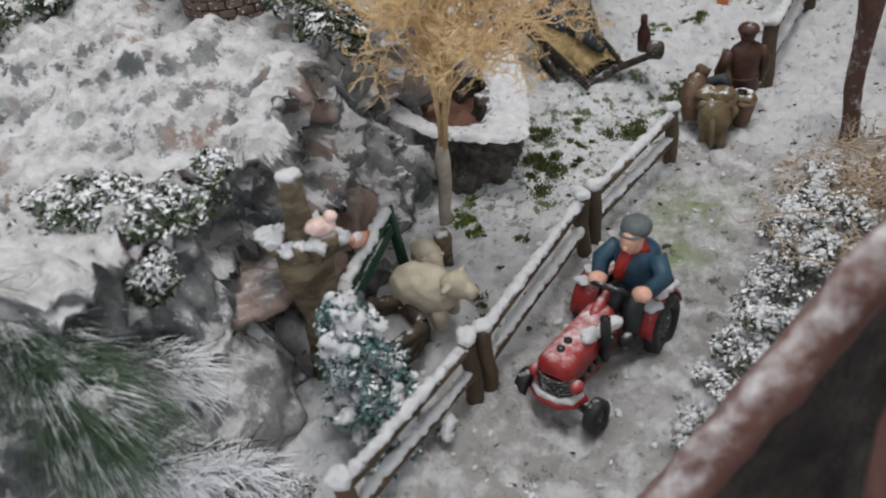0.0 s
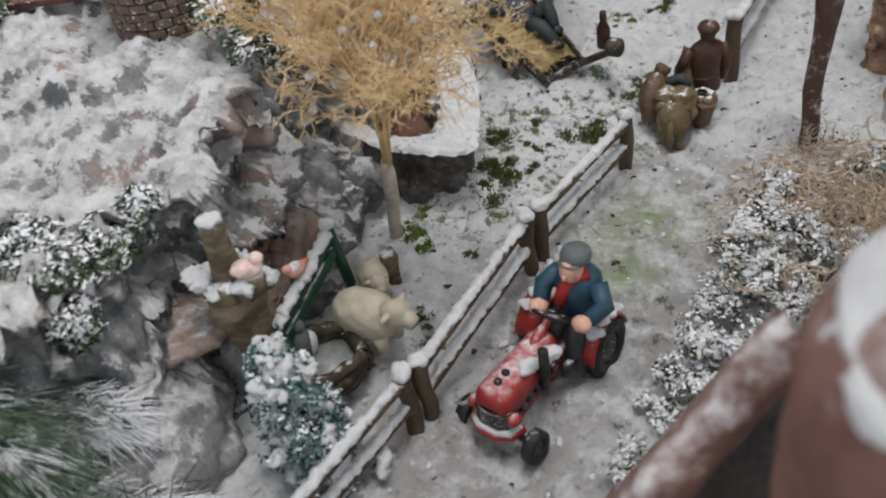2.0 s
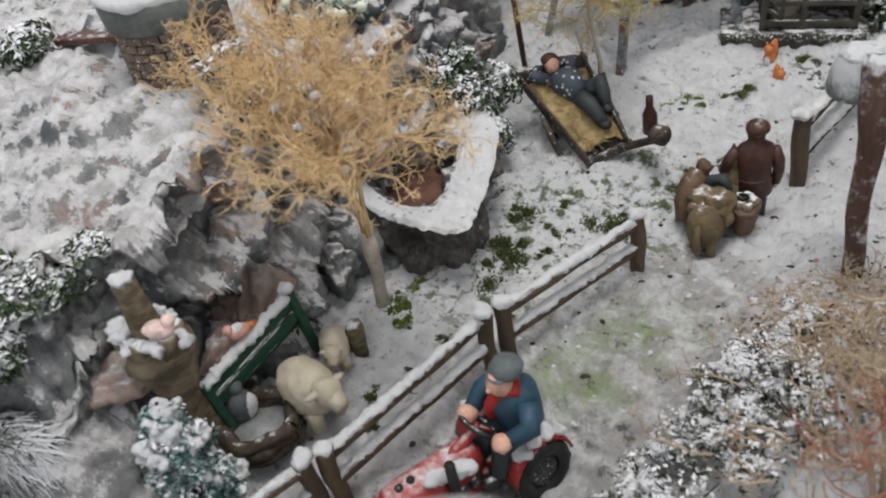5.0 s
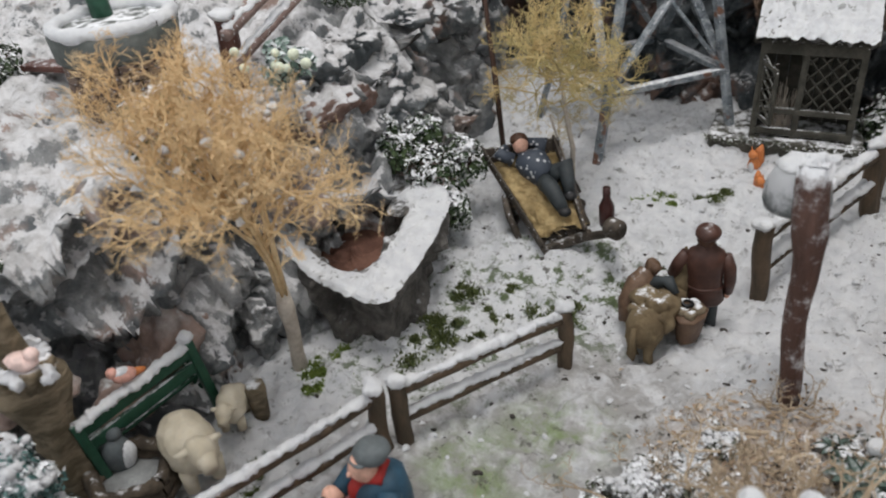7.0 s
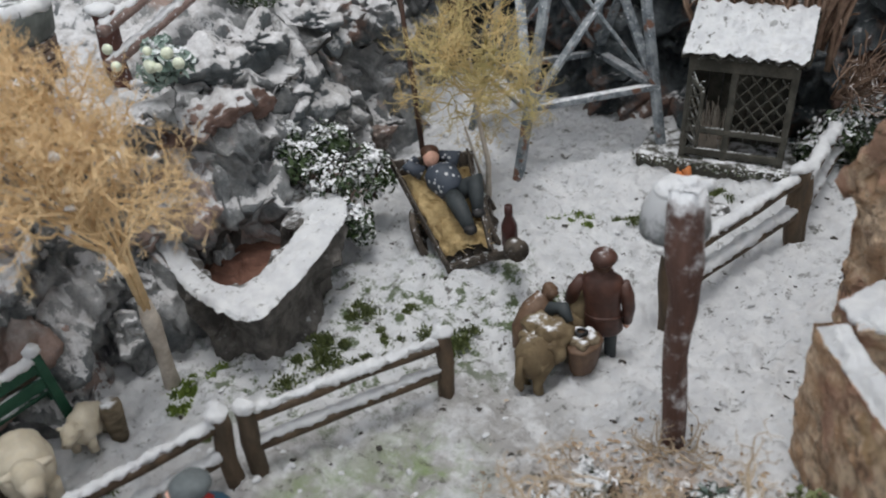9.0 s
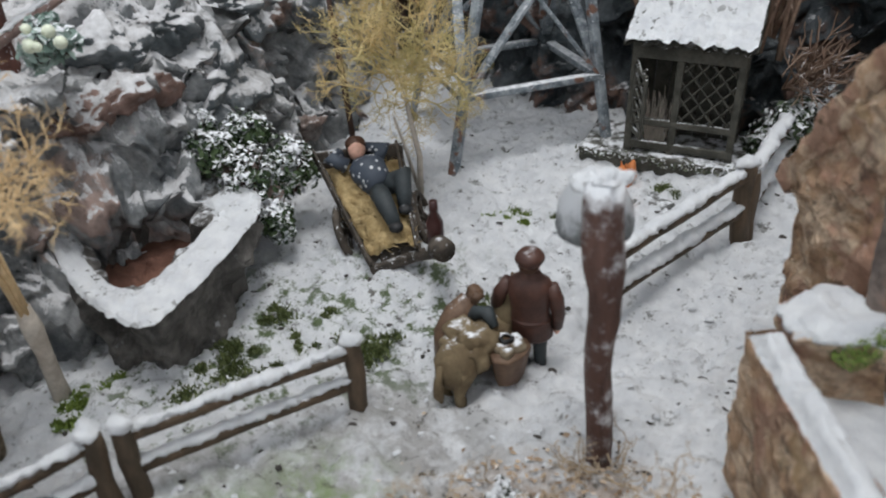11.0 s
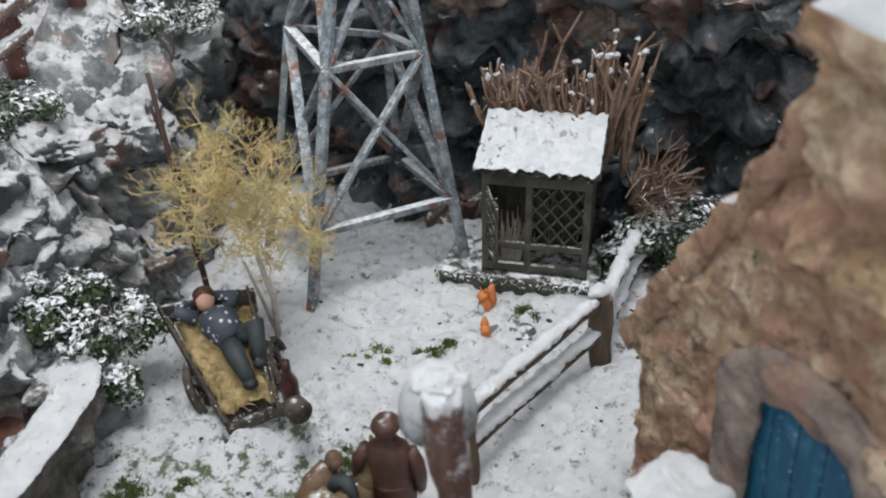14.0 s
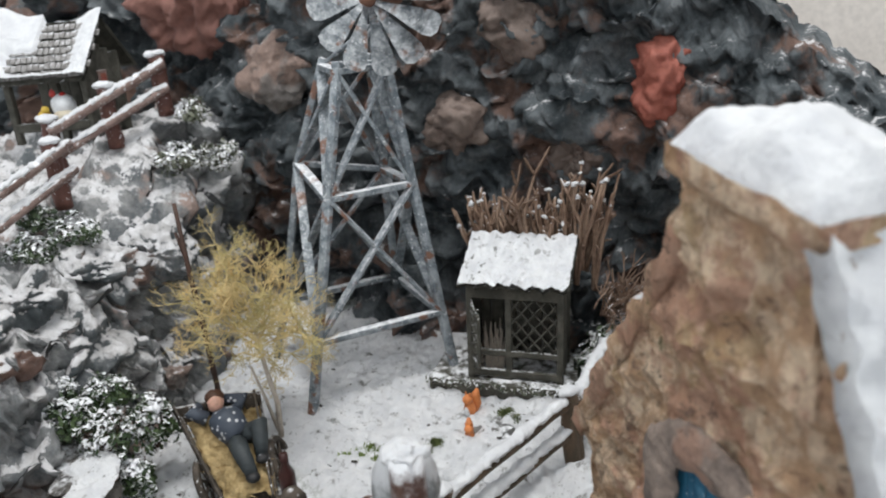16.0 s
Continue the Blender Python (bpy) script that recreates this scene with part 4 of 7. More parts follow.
def trough_snow(u, v):
    u2 = -0.02 + 0.69 * u
    f = 1.02 - (0.40 + 0.05 * noise.noise(Vector((u * 9, 0, 0)))) * v
    q = trough_ring(u2, f)
    z = trough_top(q) + 0.05 + 0.30 * math.sin(math.pi * min(1, max(0, v))) ** 0.35 * (0.8 + 0.6 * fbm(q.x, q.y, 0, 0.9, 4))
    return Vector((q.x, q.y, z)) + noise.noise_vector(Vector((q.x, q.y, z)) * 2.2) * 0.13


sheet(bm, trough_snow, 130, 14)
part("snow", bm, M_ROOFSNOW, trough, "thick powder snow along the rim")
bm = bmesh.new()
sheet(bm, lambda u, v: Vector((trough_ring(u, 0.62 * v).x, trough_ring(u, 0.62 * v).y, 2.9 + 0.4 * fbm(u * 9, v * 5, 0, 1.0, 3))), 60, 12)
part("soil", bm, M_RUST, trough, "rusty red soil inside")

# ---------------------------------------------------------------- dry tree by the trough
tree = thing("dry_tree", 0, 0, -0.3, "small bare tree of straw-coloured twigs beside the trough", "tree")
bm = bmesh.new()
tube(bm, [(0, 0, -0.4), (0.05, -0.1, 1.2), (0.35, -0.3, 3.0), (0.45, -0.5, 4.6), (0.6, -0.6, 5.9)], [0.5, 0.38, 0.38, 0.46, 0.3], 12, True, 0.25)
part("trunk", bm, M_WRAP, tree, "pale wrapped lower trunk")
bm = bmesh.new()
for k in range(5):
    a = 1.3 * k
    tube(bm, [(0.6 + 0.14 * math.cos(a), -0.6 + 0.14 * math.sin(a), 5.4), (0.9 + 0.2 * math.cos(a), -1.0 + 0.2 * math.sin(a), 7.6), (1.2 + 0.5 * math.cos(a), -1.6 + 0.5 * math.sin(a), 9.6), (1.4 + 1.1 * math.cos(a), -2.6 + 1.1 * math.sin(a), 13.4)], [0.15, 0.13, 0.1, 0.07], 6)
part("upper_trunk", bm, M_TWIG, tree, "bundle of straw-coloured stems")
r = random.Random(11)
bm = bmesh.new()
axis = Vector((0.16, -0.36, 0.92)).normalized()
for k in range(28):
    a, tilt = 2.4 * k, math.radians(40) * math.sqrt((k + 0.5) / 28)
    side = axis.orthogonal().normalized()
    side.rotate(Matrix.Rotation(a, 3, axis))
    d = axis * math.cos(tilt) + side * math.sin(tilt)
    s = Vector((0.8, -1.1, 7.4)) + axis * (1.0 + 4.2 * r.random()) + side * 0.2
    e = s + d * r.uniform(3.0, 4.6) + noise.noise_vector(s * 2) * 0.3
    tube(bm, [s, s.lerp(e, 0.5) + noise.noise_vector(e) * 0.25, e], [0.11, 0.085, 0.065], 5, False)
    for j in range(2):
        twig_fan(bm, e if j == 0 else s.lerp(e, 0.65), d + Vector((r.gauss(0, 0.3), r.gauss(0, 0.3), r.gauss(0.05, 0.25))), r.uniform(1.9, 2.6) * (1 - 0.2 * j), 0.06, 5 - j, r, 0.7, 3)
crown = part("crown", bm, M_TWIG, tree, "dense fan of fine dry twigs", shade=False)
crown["kind"] = "stuff"
bm = bmesh.new()
for k in range(16):
    ball(bm, (2.0 + r.gauss(0, 2.0), -3.2 + r.gauss(0, 1.6), 13.8 + r.gauss(0, 2.2)), (r.uniform(0.12, 0.3), r.uniform(0.12, 0.3), r.uniform(0.1, 0.2)), 2, 0.16, 4.0, k)
fluff = part("snow_fluff", bm, M_SNOW, tree, "small tufts of snow in the twigs")
fluff["kind"] = "stuff"

# ---------------------------------------------------------------- olive shrub behind the cart
tree = thing("olive_tree", 7.7, 20.4, gz(7.7, 20.4) - 0.2, "slender shrub of olive and straw twigs behind the cart", "tree")
bm = bmesh.new()
tube(bm, [(0, 0, -0.3), (0.1, 0.1, 2.4), (-0.3, 0.0, 5.0), (-0.6, -0.2, 9.2)], [0.2, 0.17, 0.14, 0.1], 7)
tube(bm, [(-0.1, 0.2, -0.3), (-0.9, 0.3, 2.4), (-1.5, 0.2, 4.6)], [0.13, 0.1, 0.07], 6)
part("trunk", bm, M_WRAP, tree, "thin pale stems")
r = random.Random(23)
bm = bmesh.new()
for k in range(30):
    d = Vector((r.gauss(-0.05, 0.8), r.gauss(-0.1, 0.75), r.uniform(0.0, 0.9))).normalized()
    twig_fan(bm, (-0.6 + r.gauss(0, 0.9), r.gauss(0, 0.6), r.uniform(5.2, 10.6)), d, r.uniform(1.9, 2.6), 0.055, 5, r, 0.75, 3)
crown = part("crown", bm, M_OLIVE, tree, "fine olive and straw twigs", shade=False)
crown["kind"] = "stuff"

bm = bmesh.new()
tube(bm, [(0.2, 0, -0.6), (0, 0.05, 4), (-0.25, 0, 8), (-0.5, 0.1, 12.8)], [0.2, 0.22, 0.18, 0.14], 7, True, 0.3)
tube(bm, [(-0.3, 0, 9.0), (-0.75, 0, 10.9)], [0.13, 0.1], 6)
single("bare_stake", bm, M_BARK, 1.5, 22.3, 4.4, "thin blackish stake standing in the snow", "stake")

# ---------------------------------------------------------------- hay cart
cart = thing("hay_cart", 6.9, 16.4, 1.4, "low wooden hay cart tipped forward in the snow", "cart", rz=0)
CORN = [Vector((1.5, -2.2, -0.6)), Vector((3.9, -1.0, 0.3)), Vector((0.2, 3.6, 3.4)), Vector((-3.5, 0.6, 3.5))]


def cart_at(u, v, up=0.0):
    p = CORN[0].lerp(CORN[1], u).lerp(CORN[3].lerp(CORN[2], u), v)
    return p + Vector((-0.25, -0.25, 0.93)) * up


for k in range(5):
    bm = bmesh.new()
    beam(bm, cart_at(0.1 + 0.2 * k, 0), cart_at(0.1 + 0.2 * k, 1), 0.62, 0.18)
    part("floor_plank", bm, M_CART, cart)
for k, (u, n) in enumerate(((0.0, 2), (1.0, 2))):
    for j in range(n):
        bm = bmesh.new()
        beam(bm, cart_at(u, -0.03, 0.35 + 0.55 * j), cart_at(u, 1.03, 0.45 + 0.75 * j), 0.16, 0.5)
        part("side_board", bm, M_CART, cart)
bm = bmesh.new()
beam(bm, cart_at(-0.05, 0.0, 0.2), cart_at(1.1, 0.0, 0.2), 0.45, 0.5)
part("tail_board", bm, M_CART, cart, "snow-dusted front board")
bm = bmesh.new()
beam(bm, cart_at(-0.03, 1.0, 0.6), cart_at(1.03, 1.0, 0.6), 0.3, 1.2)
part("head_board", bm, M_CART, cart)
for u, off in ((-0.12, -0.4), (1.02, 0.4)):
    c = cart_at(u, 0.56, -1.3)
    d = (CORN[1] - CORN[0]).normalized()
    m = Matrix.Translation(c) @ d.to_track_quat("X", "Z").to_matrix().to_4x4()
    bm = wheel_bm(1.75, 0.45, 0, 0.78)
    bmesh.ops.transform(bm, matrix=m, verts=bm.verts)
    w = part("wheel", bm, M_CART, cart)
    bm = bmesh.new()
    for k in range(8):
        a = math.pi * k / 4
        tube(bm, [m @ Vector((0, 0.2 * math.cos(a), 0.2 * math.sin(a))), m @ Vector((0, 1.45 * math.cos(a), 1.45 * math.sin(a)))], 0.11, 6)
        ball(bm, m @ Vector((0, 0, 0)), 0.35, 2)
    part("spokes", bm, M_CART, w)
bm = bmesh.new()
tube(bm, [cart_at(0.75, 0.0, 0.25), cart_at(1.2, -0.06, 0.5) + Vector((1.2, 0, 0.3)), (6.2, -2.6, 2.2)], [0.28, 0.26, 0.25], 8)
tube(bm, [(5.8, -2.35, 2.1), (6.4, -2.75, 2.2)], [0.62, 0.62], 14)
part("drawbar", bm, M_CART, cart, "dark drawbar with a round black end")
bm = bmesh.new()


def straw_at(u, v):
    p = cart_at(0.04 + 0.92 * u, 0.06 + 0.9 * v, 0.45 + 0.55 * math.sin(math.pi * u) ** 0.5 * math.sin(math.pi * min(1, v + 0.1)) ** 0.4)
    return p + noise.noise_vector(p * 1.6) * 0.3 + noise.noise_vector(p * 4) * 0.12


sheet(bm, straw_at, 34, 44)
r = random.Random(4)
for _ in range(900):
    p = straw_at(r.random(), r.random())
    d = Vector((r.gauss(0, 1), r.gauss(0, 1), r.gauss(0.2, 0.4))).normalized() * r.uniform(0.3, 0.8)
    s = d.orthogonal().normalized() * 0.035
    bm.faces.new([bm.verts.new(p - s), bm.verts.new(p + s), bm.verts.new(p + d + Vector((0, 0, 0.12)))])
hay = part("straw", bm, M_STRAW, cart, "loose golden straw filling the cart")
hay["kind"] = "stuff"

f = Figure()


def body(x, y, z):
    return Vector((x - 6.9, y - 16.4, z - 1.35))


hip, neck, face = body(7.35, 17.0, 4.5), body(5.6, 17.8, 5.5), body(5.2, 18.0, 6.1)
f.tube(M_SHIRT, [hip, hip.lerp(neck, 0.3), hip.lerp(neck, 0.62), hip.lerp(neck, 0.9), neck + Vector((0, 0, 0.25))], [0.75, 0.95, 1.08, 0.92, 0.42], 14)
f.ball(M_SKIN, face + Vector((0.08, -0.1, 0)), (0.5, 0.52, 0.58), 3)
f.ball(M_HAIR, face + Vector((-0.1, 0.1, 0.26)), (0.58, 0.58, 0.46), 3)
for sgn in (-1, 1):
    sh = neck + Vector((0.55 * sgn, 0.62 * sgn, -0.15))
    f.tube(M_SHIRT, [sh, sh + Vector((0.5 * sgn - 0.35, 0.55 * sgn + 0.2, 0.5)), face + Vector((0.4 * sgn - 0.3, 0.55 * sgn, -0.1))], [0.46, 0.44, 0.32], 10)
for p, q, e in ((hip + Vector((0.3, 0.35, 0)), body(8.5, 17.6, 5.3), body(9.1, 16.6, 3.8)), (hip + Vector((0.1, -0.35, -0.1)), body(8.2, 16.0, 4.3), body(9.2, 15.4, 3.3))):
    f.tube(M_TROUSER, [p, p.lerp(q, 0.5), q, q.lerp(e, 0.5), e], [0.58, 0.56, 0.54, 0.46, 0.36], 10)
    f.ball(M_BLACK, e + Vector((0.15, -0.15, 0.0)), (0.42, 0.42, 0.3), 2)
f.put("reclining_figure", 6.9, 16.4, 1.35, "figurine in a spotted blue shirt reclining on straw, arms raised", "figurine")

bm = bmesh.new()
tube(bm, [(0, 0, 0), (0, 0, 0.1), (0, 0, 1.3), (0, 0, 1.9), (0, 0, 2.0), (0, 0, 2.5)], [0.38, 0.45, 0.45, 0.2, 0.24, 0.22], 14)
single("brown_bottle", bm, M_BOTTLE, 12.3, 14.5, 3.3, "dark red-brown bottle standing on the cart's drawbar", "bottle")

# ---------------------------------------------------------------- man with a pack donkey
f = Figure()
for sgn in (-1, 1):
    f.loft(M_TROUSER, [(0.42 * sgn, 0.05, 0.1, 0.3, 0.34), (0.42 * sgn, 0, 0.9, 0.3, 0.33), (0.4 * sgn, 0, 1.8, 0.37, 0.4), (0.36 * sgn, 0, 2.7, 0.46, 0.5)], 10)
    f.ball(M_BLACK, (0.44 * sgn, 0.25, 0.15), (0.3, 0.6, 0.24), 2)
f.loft(M_JACKET, [(0, 0, 2.0, 0.95, 0.68), (0, 0, 2.15, 1.05, 0.76), (0, 0, 2.9, 0.95, 0.7), (0, -0.03, 3.6, 0.9, 0.66), (0, -0.05, 4.4, 1.0, 0.7), (0, -0.04, 4.9, 1.08, 0.66), (0, 0, 5.2, 0.9, 0.52), (0, 0.02, 5.4, 0.5, 0.4), (0, 0.02, 5.55, 0.42, 0.38)], 18)
f.loft(M_JACKET, [(0, 0, 2.95, 0.97, 0.72), (0, 0, 3.02, 1.0, 0.75), (0, 0, 3.12, 0.97, 0.72)], 18)
f.tube(M_JACKET, [(0.98, -0.02, 4.95), (1.22, -0.05, 4.2), (1.3, 0.05, 3.4), (1.2, 0.22, 2.55)], [0.34, 0.36, 0.34, 0.27], 12)
f.tube(M_JACKET, [(-0.98, -0.02, 4.95), (-1.4, 0.0, 4.3), (-1.65, 0.15, 3.6), (-1.35, 0.6, 3.1)], [0.34, 0.36, 0.34, 0.26], 12)
f.ball(M_SKIN, (1.15, 0.28, 2.35), (0.2, 0.22, 0.28), 2)
f.ball(M_SKIN, (-1.15, 0.8, 3.0), (0.22, 0.22, 0.2), 2)
f.tube(M_JACKET, [(0.36, 0.0, 5.5), (0.0, -0.36, 5.56), (-0.36, 0.0, 5.5), (0.0, 0.34, 5.42), (0.36, 0.0, 5.5)], 0.15, 8)
f.ball(M_SKIN, (0, 0.08, 5.95), (0.46, 0.5, 0.56), 3)
f.ball(M_HAIR, (0, -0.14, 5.95), (0.48, 0.4, 0.45), 3)
f.ball(M_JACKET, (0.02, -0.06, 6.3), (0.66, 0.7, 0.46), 3)
f.put("standing_figure", 18.6, 12.3, -1.05, "figurine of a walker in a brown jacket and cap", "figurine", rz=12, rough=0.05)

f = Figure()
f.loft(M_KHAKI, [(0, -1.5, 0.9, 0.7, 0.75), (0, -1.4, 1.5, 1.0, 1.15), (0, -1.3, 2.2, 1.0, 1.25), (0, -1.2, 2.75, 0.75, 0.95), (0, -1.1, 3.0, 0.35, 0.5)], 16)
f.ball(M_KHAKI, (0, 0.4, 2.1), (1.1, 2.1, 1.05), 4, 0.12, 1.0)
for sgn in (-1, 1):
    f.loft(M_KHAKI, [(0.5 * sgn, -1.8, 0.0, 0.27, 0.3), (0.5 * sgn, -1.9, 0.6, 0.24, 0.27), (0.52 * sgn, -1.7, 1.2, 0.4, 0.5), (0.5 * sgn, -1.5, 1.9, 0.5, 0.7)], 10)
    f.loft(M_KHAKI, [(0.45 * sgn, 1.7, 0.0, 0.26, 0.28), (0.45 * sgn, 1.7, 0.8, 0.24, 0.26), (0.5 * sgn, 1.6, 1.8, 0.4, 0.45)], 10)
    f.tube(M_KHAKI, [(0.2 * sgn + 0.3, 2.75, 3.75), (0.34 * sgn + 0.3, 2.7, 4.2), (0.4 * sgn + 0.3, 2.75, 4.7)], [0.14, 0.22, 0.05], 8)
f.tube(M_KHAKI, [(0, -2.45, 2.3), (0.05, -2.75, 1.7), (0, -2.75, 0.9), (0, -2.6, 0.4)], [0.16, 0.2, 0.28, 0.12], 8)
f.tube(M_KHAKI, [(0, 1.6, 2.5), (0.15, 2.3, 3.2), (0.3, 2.8, 3.6), (0.45, 3.6, 3.0), (0.5, 4.0, 2.7)], [0.75, 0.6, 0.52, 0.4, 0.3], 12)
for x, y, z, a, b, c, q in ((-0.35, -0.55, 2.95, 0.95, 0.75, 0.5, 6), (0.45, -0.35, 2.9, 0.9, 0.85, 0.55, 9), (0.0, -1.2, 2.6, 1.0, 0.7, 0.5, 4), (-0.9, -0.2, 2.4, 0.5, 0.8, 0.7, 2), (0.75, -0.75, 2.2, 0.5, 0.6, 0.8, 3)):
    f.ball(M_KHAKI, (x, y, z), (a, b, c), 3, 0.35, 1.1, q)
f.tube(M_TROUSER, [(-0.95, 0.45, 2.7), (-0.5, 0.6, 3.4), (0.1, 0.65, 3.6), (0.7, 0.5, 3.1)], [0.2, 0.34, 0.36, 0.2], 10)
f.tube(M_LEATHER, [(-1.45, -0.6, 1.1), (-1.6, -0.2, 2.0), (-1.55, 0.5, 2.9), (-1.35, 1.1, 3.5)], [0.6, 0.8, 0.78, 0.55], 14, True, 0.2)
f.ball(M_LEATHER, (-1.25, 1.3, 3.75), (0.42, 0.42, 0.4), 3, 0.1, 1.5)
f.tube(M_LEATHER, [(-1.0, 0.9, 3.6), (-0.85, 1.2, 4.0)], [0.26, 0.22], 10)
f.loft(M_LEATHER, [(1.45, 0.4, 0.6, 0.5, 0.75), (1.5, 0.4, 0.7, 0.56, 0.82), (1.65, 0.4, 2.2, 0.78, 1.1), (1.65, 0.4, 2.3, 0.84, 1.16), (1.65, 0.4, 2.4, 0.8, 1.1)], 8)
for x, y, q in ((1.35, 0.0, 0.36), (1.9, 0.7, 0.4), (1.5, 1.0, 0.34), (1.9, -0.1, 0.3)):
    f.ball(M_STUMP, (x, y, 2.5), (q, q, q * 0.9), 2, 0.2, 2.0, x)
f.tube(M_BLACK, [(1.35 + 0.3 * math.cos(k), 0.5 + 0.3 * math.sin(k), 2.8) for k in (0, 1.05, 2.1, 3.14, 4.2, 5.25, 6.28)], 0.1, 6)
f.put("pack_donkey_figure", 16.75, 10.4, -1.0, "khaki pack donkey figurine laden with sacks and baskets", "figurine", rz=-14, rough=0.13)

# ---------------------------------------------------------------- tractor
tr = thing("toy_tractor", 8.35, -10.35, -2.62, "small red vintage tractor dusted with snow on the lane", "tractor", rz=149.5)


def hood_bm():
    bm = bmesh.new()
    secs = [(4.35, 0.55, 3.2, 3.55), (4.22, 0.85, 3.0, 3.9), (3.9, 1.0, 2.9, 4.08), (3.2, 1.0, 2.7, 4.15), (1.2, 0.9, 2.6, 4.12), (-0.6, 0.82, 2.5, 4.1), (-1.0, 0.72, 2.5, 4.0), (-1.3, 0.6, 2.6, 3.8)]
    rings = []
    for y, w, lo, hi in secs:
        prof = [(-w, lo), (-w, hi - 0.5), (-w * 0.72, hi - 0.12), (-w * 0.3, hi), (w * 0.3, hi), (w * 0.72, hi - 0.12), (w, hi - 0.5), (w, lo)]
        rings.append([bm.verts.new((x, y, z)) for x, z in prof])
    for a, b in zip(rings, rings[1:]):
        for k in range(8):
            bm.faces.new((a[k], b[k], b[(k + 1) % 8], a[(k + 1) % 8]))
    bm.faces.new(rings[0])
    bm.faces.new(list(reversed(rings[-1])))
    bmesh.ops.recalc_face_normals(bm, faces=bm.faces)
    return bm


hood = part("hood", hood_bm(), M_RED, tr, "glossy red hood with powder snow")
for x, y in ((0.0, 3.3), (0.0, 2.6)):
    bm = bmesh.new()
    tube(bm, [(x, y, 4.1), (x, y, 4.24)], 0.22, 14)
    part("filler_cap", bm, M_BLACK, hood, "round black cap")
bm = bmesh.new()
sheet(bm, lambda u, v: Vector((1.05 * math.sin(math.pi * (u - 0.5)) * (1 - 0.25 * v), 3.55 + 0.95 * math.cos(math.pi * (u - 0.5)) * (1 - 0.2 * v), 1.9 + 1.25 * v)), 16, 8)
for k in range(6):
    tube(bm, [(1.08 * math.sin(a), 3.58 + 0.97 * math.cos(a), 1.98 + 0.21 * k) for a in (-1.5, -1.0, -0.5, 0, 0.5, 1.0, 1.5)], 0.06, 6)
part("grille", bm, M_DARKMETAL, tr, "dark rounded grille with bright bars")
bm = bmesh.new()
tube(bm, [(-1.35, 3.5, 1.75), (-1.1, 4.3, 1.75), (-0.5, 4.7, 1.75), (0.5, 4.7, 1.75), (1.1, 4.3, 1.75), (1.35, 3.5, 1.75)], 0.26, 8)
part("nose_guard", bm, M_RED, tr, "curved red nose guard under snow")
bm = bmesh.new()
tube(bm, [(-1.3, 3.6, 2.0), (-1.05, 4.35, 2.02), (-0.5, 4.7, 2.0), (0.6, 4.68, 2.0), (1.1, 4.3, 2.02)], [0.12, 0.2, 0.16, 0.22, 0.14], 8, True, 0.5)
part("guard_snow", bm, M_SNOW, tr, "powder snow on the nose guard")
bm = bmesh.new()
box(bm, 0, 1.0, 2.3, 1.5, 4.0, 0.9, 0.12)
for k in range(5):
    for sgn in (-1, 1):
        ball(bm, (0.85 * sgn, -0.3 + 0.75 * k, 2.3), (0.25, 0.3, 0.35), 2, 0.1, 2.0, k)
part("engine", bm, M_DARKMETAL, tr, "dark engine block with snow in its gaps")
for sgn in (-1, 1):
    bm = bmesh.new()
    ball(bm, (1.2 * sgn, 3.95, 2.75), (0.32, 0.42, 0.32), 3)
    part("headlight", bm, M_RED, tr, "round red headlight shell")
bm = bmesh.new()
box(bm, 0, 1.0, 1.55, 1.3, 6.2, 0.9, 0.15)
box(bm, 0, -2.6, 1.9, 1.7, 2.2, 1.3, 0.2)
part("chassis", bm, M_RED, tr, "red chassis block")
bm = bmesh.new()
box(bm, 0, 3.7, 1.3, 2.2, 0.5, 0.4, 0.1)
part("front_bumper", bm, M_RED, tr, "red front bumper under snow")
bm = bmesh.new()
tube(bm, [(-2.0, 3.65, 0.9), (0, 3.65, 1.35), (2.0, 3.65, 0.9)], 0.22, 8)
part("front_axle", bm, M_DARKMETAL, tr)
bm = bmesh.new()
tube(bm, [(-2.2, -3.65, 1.9), (2.2, -3.65, 1.9)], 0.4, 10)
part("rear_axle", bm, M_DARKMETAL, tr)
